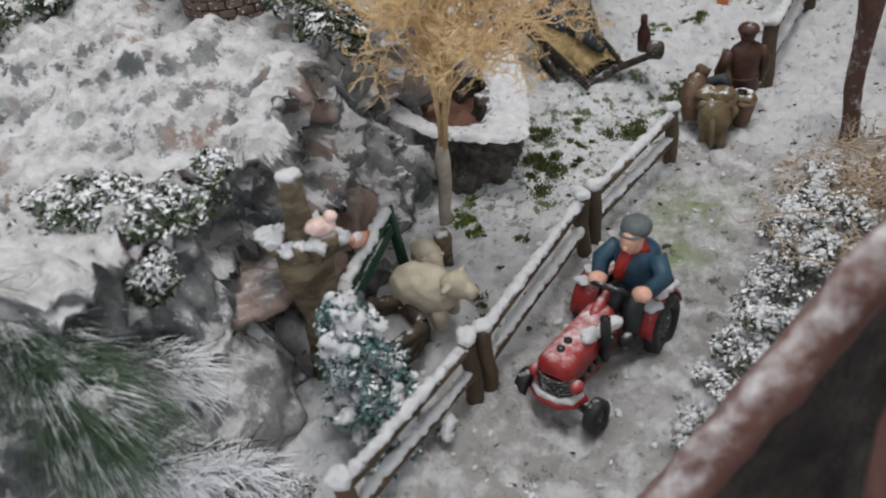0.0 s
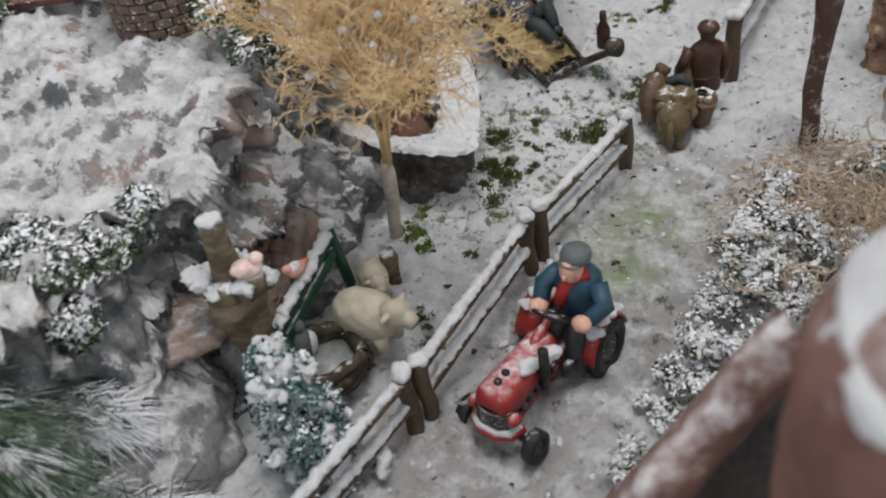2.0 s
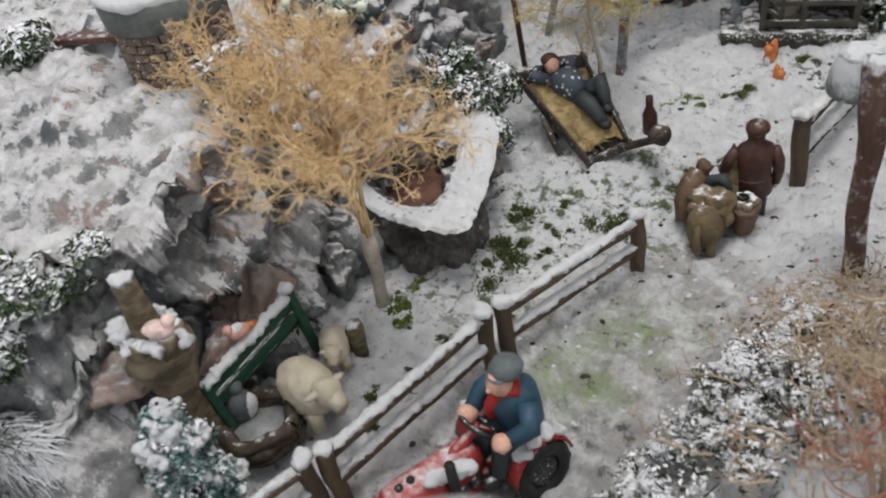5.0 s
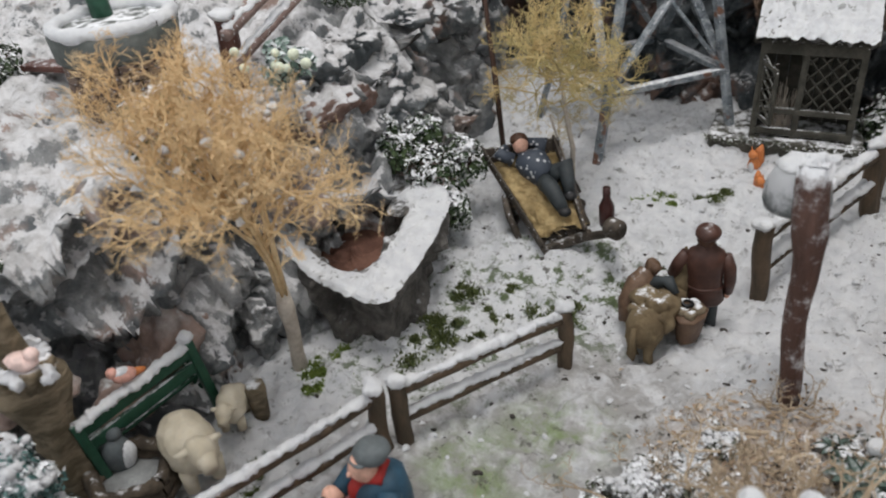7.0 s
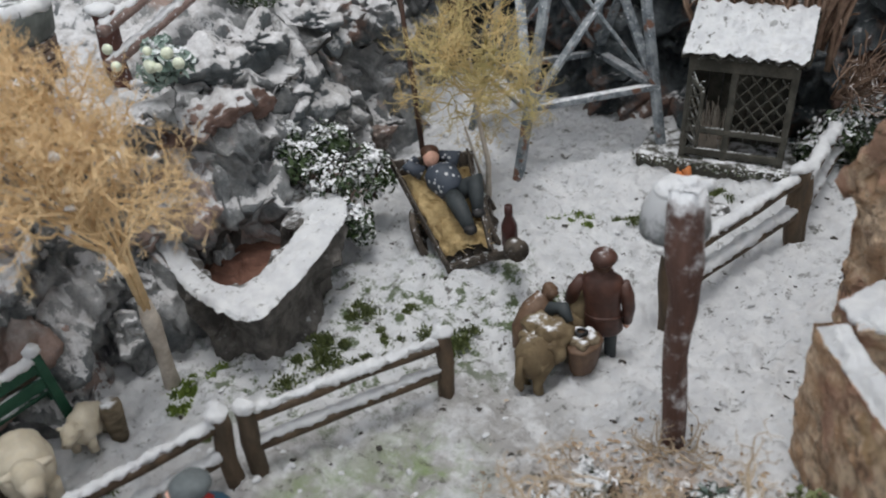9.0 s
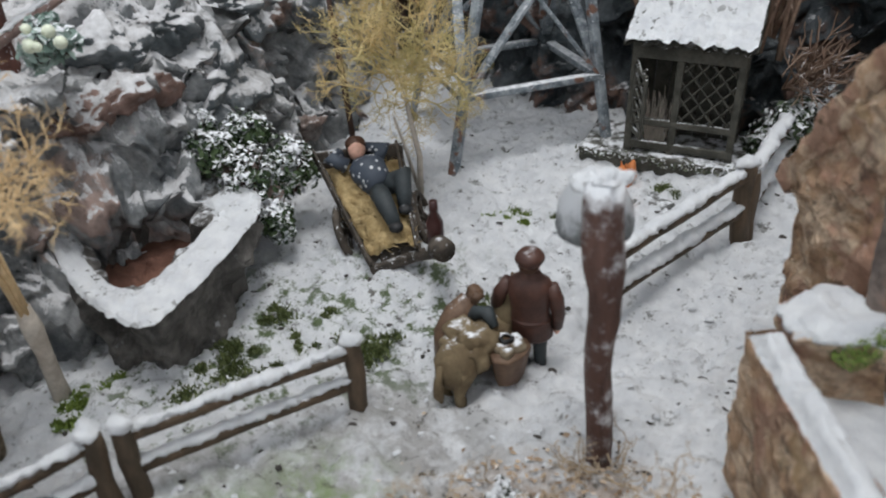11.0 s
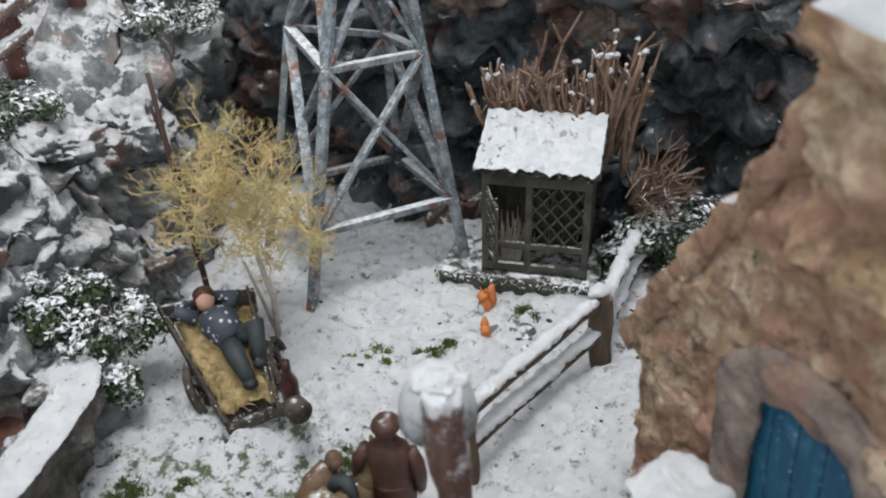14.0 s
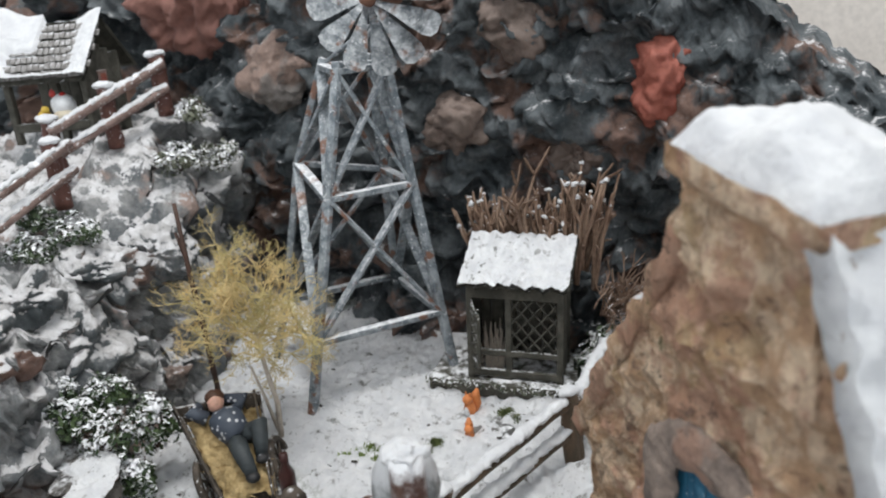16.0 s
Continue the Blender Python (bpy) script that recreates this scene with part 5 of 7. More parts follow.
for sgn in (-1, 1):
    bm = wheel_bm(0.95, 0.75, 0, 0.5)
    bmesh.ops.translate(bm, verts=bm.verts, vec=(2.05 * sgn, 3.65, 0.95))
    w = part("front_wheel", bm, M_BLACK, tr, "black front tyre")
    bm = disc_bm(0.52, 0.45, 5)
    bmesh.ops.translate(bm, verts=bm.verts, vec=(2.05 * sgn, 3.65, 0.95))
    part("rim", bm, M_DARKMETAL, w, "dark wheel rim")
    bm = wheel_bm(1.72, 0.8, 1, 0.55)
    bmesh.ops.translate(bm, verts=bm.verts, vec=(2.15 * sgn, -3.65, 1.72))
    w = part("rear_wheel", bm, M_BLACK, tr, "large ribbed black rear tyre")
    bm = disc_bm(0.95, 0.5, 6)
    bmesh.ops.translate(bm, verts=bm.verts, vec=(2.15 * sgn, -3.65, 1.72))
    part("rim", bm, M_DARKMETAL, w, "dark wheel rim")
    bm = bmesh.new()
    rows = []
    for i in range(11):
        a = math.radians(8 + 16 * i)
        q = 2.0
        rows.append([bm.verts.new((x * sgn, -3.65 + math.cos(a) * q, 1.8 + math.sin(a) * q)) for x in (0.95, 1.2, 2.2, 2.45)])
        rows[-1][3].co.z -= 0.12
    for a, b in zip(rows, rows[1:]):
        for k in range(3):
            bm.faces.new((a[k], a[k + 1], b[k + 1], b[k]))
    bmesh.ops.recalc_face_normals(bm, faces=bm.faces)
    bmesh.ops.solidify(bm, geom=bm.faces[:], thickness=0.14)
    fend = part("fender", bm, M_RED, tr, "curved red mudguard")
    bm = bmesh.new()
    for k, (a, w) in enumerate(((60, 0.4), (85, 0.5), (110, 0.42), (135, 0.3))):
        a = math.radians(a)
        ball(bm, (2.0 * sgn, -3.65 + math.cos(a) * 2.05, 1.85 + math.sin(a) * 2.05), (0.5, w, 0.16), 3, 0.25, 2.0, k)
    part("snow", bm, M_SNOW, fend, "powder snow on the mudguard")
bm = bmesh.new()
n = 26
tube(bm, [(-0.05 + 1.0 * math.cos(2 * math.pi * i / n), -1.75 + 0.62 * math.sin(2 * math.pi * i / n), 4.55 + 0.5 * math.sin(2 * math.pi * i / n)) for i in range(n + 1)], 0.15, 8, False)
part("steering_wheel", bm, M_BLACK, tr, "black steering wheel")
bm = bmesh.new()
tube(bm, [(-0.05, -1.7, 4.5), (0, -0.9, 4.15), (0, 0.3, 3.7)], [0.16, 0.3, 0.4], 8)
for k in range(3):
    a = 2.1 * k
    tube(bm, [(-0.05, -1.75, 4.5), (-0.05 + 0.98 * math.cos(a), -1.75 + 0.6 * math.sin(a), 4.55 + 0.48 * math.sin(a))], 0.09, 6)
part("steering_column", bm, M_RED, tr, "red steering column")
bm = bmesh.new()
tube(bm, [(-1.15, 1.0, 2.2), (-1.25, 1.0, 3.4), (-1.25, 1.0, 5.0)], [0.2, 0.3, 0.27], 12)
part("exhaust", bm, M_BLACK, tr, "black upright exhaust pipe")
bm = bmesh.new()
box(bm, 0, -4.0, 3.1, 1.7, 1.4, 0.35, 0.12)
box(bm, 0, -4.7, 3.7, 1.7, 0.3, 1.2, 0.12)
part("seat", bm, M_BLACK, tr, "black seat")
bm = bmesh.new()
ball(bm, (-0.75, 1.6, 4.05), (0.42, 0.6, 0.32), 3, 0.3, 1.6, 1)
ball(bm, (-1.0, 0.3, 3.95), (0.45, 0.75, 0.35), 3, 0.3, 1.6, 2)
ball(bm, (-0.85, 1.0, 4.0), (0.25, 0.5, 0.22), 2, 0.2, 1.6, 3)
part("snow", bm, M_SNOW, tr, "clump of bright snow on the hood")

tr.matrix_basis = tr.matrix_basis @ pose(0, -0.0048, 0) @ Matrix.Diagonal((0.93, 0.87, 0.97, 1))

f = Figure()
f.tube(M_NAVY, [(0, -3.9, 3.2), (0, -3.95, 3.8), (0, -3.85, 4.7), (0, -3.7, 5.6), (0, -3.6, 6.0), (0, -3.55, 6.25)], [0.95, 1.05, 1.1, 1.15, 0.85, 0.45], 14)
for sgn in (-1, 1):
    f.tube(M_NAVY, [(1.0 * sgn, -3.7, 5.75), (1.65 * sgn, -3.2, 5.0), (1.3 * sgn, -2.3, 4.7)], [0.5, 0.5, 0.4], 10)
    f.ball(M_SKIN, (1.2 * sgn, -1.95, 4.75), (0.45, 0.45, 0.42), 2, 0.1, 2)
    f.tube(M_TROUSER, [(0.4 * sgn, -3.7, 3.5), (0.55 * sgn, -2.5, 3.6), (0.7 * sgn, -1.7, 2.4)], [0.6, 0.55, 0.42], 10)
    f.ball(M_BLACK, (0.7 * sgn, -1.4, 2.2), (0.4, 0.65, 0.35), 2)
f.ball(M_SKIN, (0, -3.15, 6.72), (0.55, 0.6, 0.72), 3)
f.ball(M_SKIN, (0, -2.58, 6.62), (0.12, 0.16, 0.16), 2)
f.tube(M_SCARF, [(0.5, -3.5, 6.15), (0, -3.0, 6.05), (-0.5, -3.5, 6.15), (0, -4.0, 6.3), (0.5, -3.5, 6.15)], 0.3, 8)
f.tube(M_SCARF, [(0.1, -2.95, 6.1), (0.3, -2.75, 5.4), (0.45, -2.7, 4.7)], [0.3, 0.36, 0.3], 8)
f.ball(M_CAP, (0, -3.6, 7.25), (0.76, 0.78, 0.5), 3)
f.ball(M_CAP, (0, -3.05, 7.12), (0.56, 0.42, 0.14), 3)
ob = f.put("tractor_driver_figure", 8.35, -10.35, -2.62, "seated figurine in blue jacket, red scarf and grey cap", "figurine", rz=149.5)
ob.matrix_basis = ob.matrix_basis @ pose(-0.006, 0, 0)

# ---------------------------------------------------------------- green bench and animals
bench = thing("garden_bench", -1.8, -7.75, 0.2, "dark green wooden bench with snow along its back", "bench", rz=-12, rx=7)
for y in (-3.4, 3.2):
    bm = bmesh.new()
    box(bm, -0.6, y, 2.2, 0.5, 0.5, 5.0, 0.08)
    part("back_leg", bm, M_GREENPAINT, bench)
    bm = bmesh.new()
    box(bm, -2.1, y, 1.1, 0.45, 0.45, 2.6, 0.08)
    part("front_leg", bm, M_GREENPAINT, bench)
    bm = bmesh.new()
    box(bm, -1.35, y, 2.9, 1.8, 0.45, 0.3, 0.06)
    part("armrest", bm, M_GREENPAINT, bench)
for z in (3.0, 4.0):
    bm = bmesh.new()
    box(bm, -0.6, -0.1, z, 0.25, 6.6, 0.7, 0.06)
    part("back_slat", bm, M_GREENPAINT, bench)
for x in (-1.2, -1.95):
    bm = bmesh.new()
    box(bm, x, -0.1, 2.1, 0.6, 6.6, 0.22, 0.05)
    part("seat_slat", bm, M_GREENPAINT, bench)
part("snow", snow_roll((-0.6, -3.5, 4.35), (-0.6, 3.1, 4.35), 0.42, 2.0, 0.1), M_SNOW, bench, "ridge of snow along the back")
bm = bmesh.new()
ball(bm, (-0.6, 3.2, 4.9), (0.42, 0.42, 0.3), 3, 0.2, 1.5)
part("snow_cap", bm, M_SNOW, bench, "cap of snow on the end post")
bench.matrix_basis = bench.matrix_basis @ Matrix.Diagonal((0.92, 0.94, 0.92, 1))

f = Figure()
f.ball(M_PINK, (0, 0, 0.5), (0.5, 0.75, 0.48), 3)
f.ball(M_SPOT, (0, 0.1, 0.75), (0.4, 0.5, 0.35), 3)
f.ball(M_PINK, (0, 0.65, 0.95), 0.34, 3)
f.tube(M_ORANGE, [(0.1, -0.5, 0.4), (0.3, -1.25, 0.25)], [0.34, 0.12], 8)
ob = f.put("bird_figure", -2.6, -8.4, 4.55, "small orange and pink bird figurine on the bench back", "figurine", rz=150)
ob.matrix_basis = ob.matrix_basis @ Matrix.Diagonal((0.75, 0.75, 0.75, 1))
f = Figure()
f.ball(M_PALEPINK, (0, 0, 0.5), (0.55, 0.85, 0.5), 3, 0.15, 1.5)
f.ball(M_PALEPINK, (0, 0.7, 0.9), 0.38, 3)
ob = f.put("pink_bird_figure", -2.7, -12.3, 8.2, "small pink bird figurine sitting on the stump", "figurine", rz=-60)
ob.matrix_basis = ob.matrix_basis @ Matrix.Diagonal((0.8, 0.8, 0.8, 1))


def sheep(x, y, z, s, rz, label):
    f = Figure()
    f.ball(M_WOOL, (0, 0, 1.35 * s), (0.92 * s, 1.45 * s, 0.98 * s), 4, 0.12, 2.0, x)
    f.ball(M_WOOL, (0, 1.45 * s, 1.9 * s), (0.5 * s, 0.6 * s, 0.55 * s), 3, 0.1, 1.6)
    f.tube(M_WOOL, [(0, 1.6 * s, 1.9 * s), (0, 2.25 * s, 1.65 * s)], [0.42 * s, 0.26 * s], 10)
    for sgn in (-1, 1):
        f.tube(M_WOOL, [(0.3 * sgn * s, 1.4 * s, 2.1 * s), (0.8 * sgn * s, 1.35 * s, 2.1 * s)], [0.2 * s, 0.08 * s], 8)
        for q in (-0.8, 0.8):
            f.tube(M_WOOL, [(0.5 * sgn * s, q * s, 0), (0.5 * sgn * s, q * s, 0.9 * s)], [0.24 * s, 0.3 * s], 8)
    return f.put("sheep_figure", x, y, z, label, "figurine", rz=rz, rough=0.06)


sheep(0.2, -8.3, -0.1, 1.35, -112, "cream woolly sheep figurine standing by the fence")
sheep(-0.3, -4.9, 0.0, 0.85, -150, "small cream lamb figurine beside the bench")
bm = bmesh.new()
tube(bm, [(0, 0, -0.4), (0, 0, 0.7), (0, 0, 1.5), (0, 0, 1.9)], [0.55, 0.62, 0.7, 0.55], 12, True, 0.2)
bmesh.ops.scale(bm, vec=(0.78, 0.78, 0.95), verts=bm.verts)
single("short_stump", bm, M_STUMP, 0.5, -3.9, 0.1, "short round brown stump behind the lamb", "stump")

nest = thing("round_basin", -1.6, -10.4, 0.0, "brown woven ring basin with icy water on the ground", "basin")
bm = bmesh.new()
for k in range(3):
    n = 40
    tube(bm, [((1.75 + 0.12 * math.sin(5 * 2 * math.pi * i / n + k)) * math.cos(2 * math.pi * i / n), (1.75 + 0.12 * math.sin(5 * 2 * math.pi * i / n + k)) * math.sin(2 * math.pi * i / n), 0.2 + 0.45 * k) for i in range(n + 1)], 0.36, 8, False, 0.4, k)
part("rim", bm, M_BASIN, nest, "rough brown ring")
bm = bmesh.new()
tube(bm, [(0, 0, 0.0), (0, 0, 0.55)], [1.6, 1.6], 24)
part("water", bm, M_WATER, nest, "pale icy water")
f = Figure()
f.ball(M_CAP, (0, 0, 1.0), (0.6, 0.75, 1.1), 3)
f.ball(M_SPOT, (0.1, 0.3, 0.9), (0.5, 0.55, 0.85), 3)
f.ball(M_CAP, (0, 0.1, 2.2), (0.38, 0.42, 0.42), 3)
f.tube(M_BLACK, [(0, 0.4, 2.2), (0, 0.8, 2.15)], [0.12, 0.04], 6)
f.put("grey_bird_figure", -2.9, -10.0, 0.3, "grey and white bird figurine beside the basin", "figurine", rz=-30)

stump = thing("forked_stump", -2.8, -12.5, -0.4, "pollarded stump with a knobbly snowy head and upright stub", "stump")
bm = bmesh.new()
tube(bm, [Vector((-1.4, 1.2, -0.4)).lerp(Vector((-1.1, 0.6, 8.0)), t / 10) + noise.noise_vector(Vector((t, 3, 1))) * 0.12 for t in range(11)], [1.2, 1.1, 1.02, 0.98, 0.95, 0.95, 0.98, 1.05, 1.2, 1.35, 0.9], 22, True, 0.5, 1)
jitter(bm, 0.16, 2.2)
part("trunk", bm, M_STUMP, stump)
bm = bmesh.new()
tube(bm, [(-1.0, 0.6, 7.6), (-0.9, 0.5, 9.2), (-0.75, 0.4, 10.4), (-0.6, 0.3, 11.5)], [0.8, 0.58, 0.52, 0.58], 18, True, 0.45, 2)
jitter(bm, 0.14, 2.4)
stub = part("stub", bm, M_STUMP, stump)
bm = bmesh.new()
ball(bm, (-0.6, 0.3, 11.6), (0.5, 0.5, 0.2), 3, 0.2, 2.2, 3)
part("snow_cap", bm, M_SNOW, stub, "cap of powder snow")
r = random.Random(14)
for k in range(12):
    a = 2 * math.pi * k / 12 + 0.2
    c = Vector((-1.0 + (1.0 + 0.6 * abs(math.cos(a))) * math.cos(a), 0.5 + 0.95 * math.sin(a), 7.9 + r.uniform(-0.1, 0.6)))
    bm = bmesh.new()
    tube(bm, [Vector((-1.0, 0.6, 6.6)), Vector((-1.0, 0.6, 7.2)).lerp(c, 0.6), c, c + Vector((0, 0, 0.25))], [0.6, 0.5, 0.42, 0.26], 12, True, 0.5, k)
    jitter(bm, 0.12, 2.6)
    knob = part("knob", bm, M_STUMP, stump)
    if k % 2 == 0 or c.x < -0.8:
        bm = bmesh.new()
        ball(bm, c + Vector((0, 0, 0.24)), (0.5, 0.5, 0.26), 3, 0.35, 2.2, k)
        part("snow_cap", bm, M_SNOW, knob, "clump of powder snow")

# ---------------------------------------------------------------- little fir
fir = thing("small_fir", -0.7, -15.8, -0.8, "little blue-green fir heavy with clumps of snow", "tree")
bm = bmesh.new()
tube(bm, [(0, 0, -0.4), (-0.4, 0.5, 4), (-1.1, 1.2, 7.6)], [0.35, 0.25, 0.08], 8)
part("trunk", bm, M_BARK, fir)
r = random.Random(31)
bm = bmesh.new()
bs = bmesh.new()
for k in range(150):
    h = r.random() ** 0.8
    z = 0.6 + 6.6 * h
    rad = (2.35 * (1 - h) ** 0.75 + 0.35) * r.uniform(0.45, 1.05)
    a = r.uniform(0, 6.3)
    c = Vector((-1.05 * h + rad * math.cos(a), 1.15 * h + rad * math.sin(a), z))
    leaves(bm, [(c.x, c.y, c.z, 0.55, 0.42)], 42, 0.17, r)
    if r.random() < 0.42:
        ball(bs, c + Vector((0, 0, 0.2)), (r.uniform(0.22, 0.62), r.uniform(0.22, 0.62), 0.28), 3, 0.5, 2.6, k)
x = part("needles", bm, M_FIR, fir, shade=False)
x["kind"] = "stuff"
x = part("snow_clumps", bs, M_SNOW, fir, "clumps of powder snow")
x["kind"] = "stuff"


# ---------------------------------------------------------------- hanging pine and frosted needles
def needle_spray(name, stem, count, length, material, label, seed, droop, aim, spread, thick=0.036):
    r = random.Random(seed)
    x0, y0, z0 = stem[0]
    ob = thing(name, x0, y0, z0, label, "pine branch")
    pts = [Vector((x - x0, y - y0, z - z0)) for x, y, z in stem]
    bm = bmesh.new()
    tube(bm, pts, [0.3 - 0.2 * i / len(pts) for i in range(len(pts))], 7)
    part("stem", bm, M_BARK, ob)
    bm = bmesh.new()
    for _ in range(count):
        t = r.random() * (len(pts) - 1)
        i = int(t)
        p = pts[i].lerp(pts[i + 1], t - i) + Vector((r.gauss(0, 0.4), r.gauss(0, 0.4), r.gauss(0, 0.3)))
        d = (Vector(aim) + Vector((r.gauss(0, spread), r.gauss(0, spread), r.gauss(0, spread)))).normalized()
        k = length * r.uniform(0.5, 1.15)
        s = d.orthogonal().normalized() * thick
        prev = None
        for j in range(4):
            q = p + d * (k * j / 3) + Vector((0, 0, -droop * (j / 3) ** 2 * k))
            w = s * (1 - 0.3 * j)
            a, b = bm.verts.new(q - w), bm.verts.new(q + w)
            if prev:
                bm.faces.new((prev[0], prev[1], b, a))
            prev = (a, b)
    x = part("needles", bm, material, ob, shade=False)
    x["kind"] = "stuff"
    return ob


needle_spray("pine_branch", [(-19, -21.0, 12.6), (-15.5, -19.6, 11.6), (-12.6, -19.6, 9.6), (-10.2, -21.0, 7.4)], 7000, 4.4, M_NEEDLE, "drooping green pine branch with frost on its needles", 5, 0.35, (0.45, -0.28, -0.55), 0.5)
needle_spray("pine_branch", [(-14, -17.4, 6.6), (-11.0, -17.4, 5.6), (-8.5, -17.0, 4.6)], 2400, 2.4, M_FROSTGRASS, "flattened spray of white-frosted needles over the boulder", 6, 0.3, (0.7, 0.05, -0.25), 0.5, 0.05)
needle_spray("pine_branch", [(-11.5, -21.0, 3.6), (-9, -20.4, 2.6), (-5.8, -19.6, 1.2)], 2000, 2.2, M_FROSTGRASS, "low frosted needle spray near the fence", 7, 0.25, (0.6, 0.1, -0.1), 0.6, 0.05)

# ---------------------------------------------------------------- cottages
def cottage(name, x, y, z, rz, label, wall_m, roof_m, seed, scale=1.0, door=True, depth=16.0):
    """A house end: X along the gable, Y into the house, Z up. The left eave is at the origin's height 9.4."""
    ob = thing(name, x, y, z, label, "house", rz=rz)
    s = scale

    def relief(p, out):
        w = p + noise.noise_vector(p * 0.5) * 0.8
        return p + out * (0.11 * crag_soft(w, 0.75, seed) + 0.42 * fbm(p.x, p.y, p.z, 0.5, 6) + facet(w, 0.5, 0.14, seed) + crease(p, 0.4, 0.16, seed) + 0.05 * crag_soft(w, 2.1, seed + 4)) + noise.noise_vector(p * 1.1) * 0.12

    def gable_right(h):
        return 14.6 + 0.36 * max(0.0, 22.5 - h)

    def gable_left(h):
        return 1.1 if h < 9.0 else (8.6 if h > 20.9 else (h - 9.4) * 0.752 + 0.35)

    bm = bmesh.new()

    def face(u, v):
        h = 22.6 * v
        a, b = gable_left(h), gable_right(h)
        p = Vector((a + (b - a) * u, 0, h))
        if door and 7.5 < p.x < 12.4 and 5.0 < p.z < 12.6 - 0.22 * (p.x - 9.95) ** 2:
            p.y = 0.7
            return p * s
        return relief(p, Vector((0, -1, 0))) * s

    sheet(bm, face, 110, 150)

    def flank(u, v):
        h = 9.2 * v
        return relief(Vector((1.1, depth * u, h)), Vector((-1, 0, 0))) * s

    sheet(bm, lambda u, v: flank(1 - u, v), 70, 40)
    wall = part("wall", bm, wall_m, ob, shade=True)
    # roof slopes with a thick verge
    for nm, pts in (("left", ((0.0, 9.0), (8.7, 21.2))), ("right", ((14.4, 22.6), (20.6, 5.6)))):
        bm = bmesh.new()
        (ax, az), (bx, bz) = pts
        d = Vector((bx - ax, 0, bz - az)).normalized()
        n = Vector((-d.z, 0, d.x))
        rows = []

        def slope(u, v):
            p = Vector((ax + (bx - ax) * u, (-0.12 if nm == "left" else -0.4) + depth * v, az + (bz - az) * u)) + n * 0.45
            return (p + n * (0.34 * fbm(p.x, p.y, p.z, 0.7, 4)) + noise.noise_vector(p * 1.3) * 0.2) * s

        sheet(bm, slope, 60, 50)
        edge = []
        for i in range(61):
            u = i / 60
            a = slope(u, 0)
            b = (Vector((ax + (bx - ax) * u, -0.12 if nm == "left" else -0.4, az + (bz - az) * u)) - n * 0.55 + Vector((0, 0.2 * noise.noise(Vector((u * 20, seed, 0))), 0))) * s
            c = b + Vector((0, depth * s, 0))
            edge.append((bm.verts.new(a), bm.verts.new(b), bm.verts.new(c)))
        for p, q in zip(edge, edge[1:]):
            bm.faces.new((p[0], q[0], q[1], p[1]))
            bm.faces.new((p[1], q[1], q[2], p[2]))
        if nm == "left":
            bm.faces.new([bm.verts.new(slope(0, 0)), bm.verts.new(slope(0, 1)), bm.verts.new(edge[0][2].co), bm.verts.new(edge[0][1].co)])
        bmesh.ops.recalc_face_normals(bm, faces=bm.faces)
        part("roof", bm, roof_m if nm == "left" else M_WHITEROOF, ob, "weathered roof slope under patchy snow")
    # chimney
    bm = bmesh.new()

    def stack(u, v):
        k = u * 4
        w, dp = 6.0, 4.6
        q = [(8.6, -0.3), (14.6, -0.3), (14.6, 4.3), (8.6, 4.3), (8.6, -0.3)]
        i = min(3, int(k))
        t = k - i
        px, py = q[i][0] + (q[i + 1][0] - q[i][0]) * t, q[i][1] + (q[i + 1][1] - q[i][1]) * t
        h = 17.0 + (6.7 - 0.18 * (px - 8.6)) * v
        out = Vector((px - 11.6, py - 2.0, 0)).normalized()
        p = Vector((px, py, h)) + out * (0.5 * smooth(0.80, 0.87, v))
        return (relief(p, out) if v < 0.78 else p + noise.noise_vector(p * 0.9) * 0.12) * s

    sheet(bm, stack, 120, 44)
    ch = part("chimney", bm, wall_m, ob, "broad stone chimney stack")
    bm = bmesh.new()

    def heap(u, v):
        px, py = 8.3 + 6.5 * u, -0.55 + 5.1 * v
        e = min(u, 1 - u, v, 1 - v)
        h = 23.5 - 0.18 * (px - 8.6) + 1.15 * smooth(0, 0.16, e) ** 0.6 + 0.55 * fbm(px, py, seed, 0.45, 3) * smooth(0, 0.2, e) + 0.9 * math.exp(-((px - 12.0) ** 2 + (py - 1.6) ** 2) / 1.0)
        return Vector((px, py, h)) * s

    sheet(bm, heap, 50, 40)
    part("snow", bm, M_SNOW, ch, "thick heap of snow on the chimney")
    if door:
        bm = bmesh.new()
        secs = []
        n = 34
        for i in range(n + 1):
            t = i / n
            if t < 0.3:
                secs.append(Vector((7.15, -0.2, 5.0 + 6.2 * t / 0.3)))
            elif t > 0.7:
                secs.append(Vector((12.75, -0.2, 11.2 - 6.2 * (t - 0.7) / 0.3)))
            else:
                a = math.pi * (1 - (t - 0.3) / 0.4)
                secs.append(Vector((9.95 + 2.8 * math.cos(a), -0.2, 11.2 + 1.5 * math.sin(a))))
        rings = []
        for i, q in enumerate(secs):
            d = (secs[min(i + 1, n)] - secs[max(i - 1, 0)]).normalized()
            o = Vector((-d.z, 0, d.x))
            ring = []
            for k in range(14):
                a = 2 * math.pi * k / 14
                w = 0.95 + 0.2 * noise.noise(Vector((i * 0.45, seed, 0)))
                e = q + o * (w * math.cos(a) + 0.2) + Vector((0, 0.3 * math.sin(a) + 0.1, 0))
                ring.append(bm.verts.new((e + noise.noise_vector(e * 0.9) * 0.22 + noise.noise_vector(e * 2.3) * 0.1) * s))
            rings.append(ring)
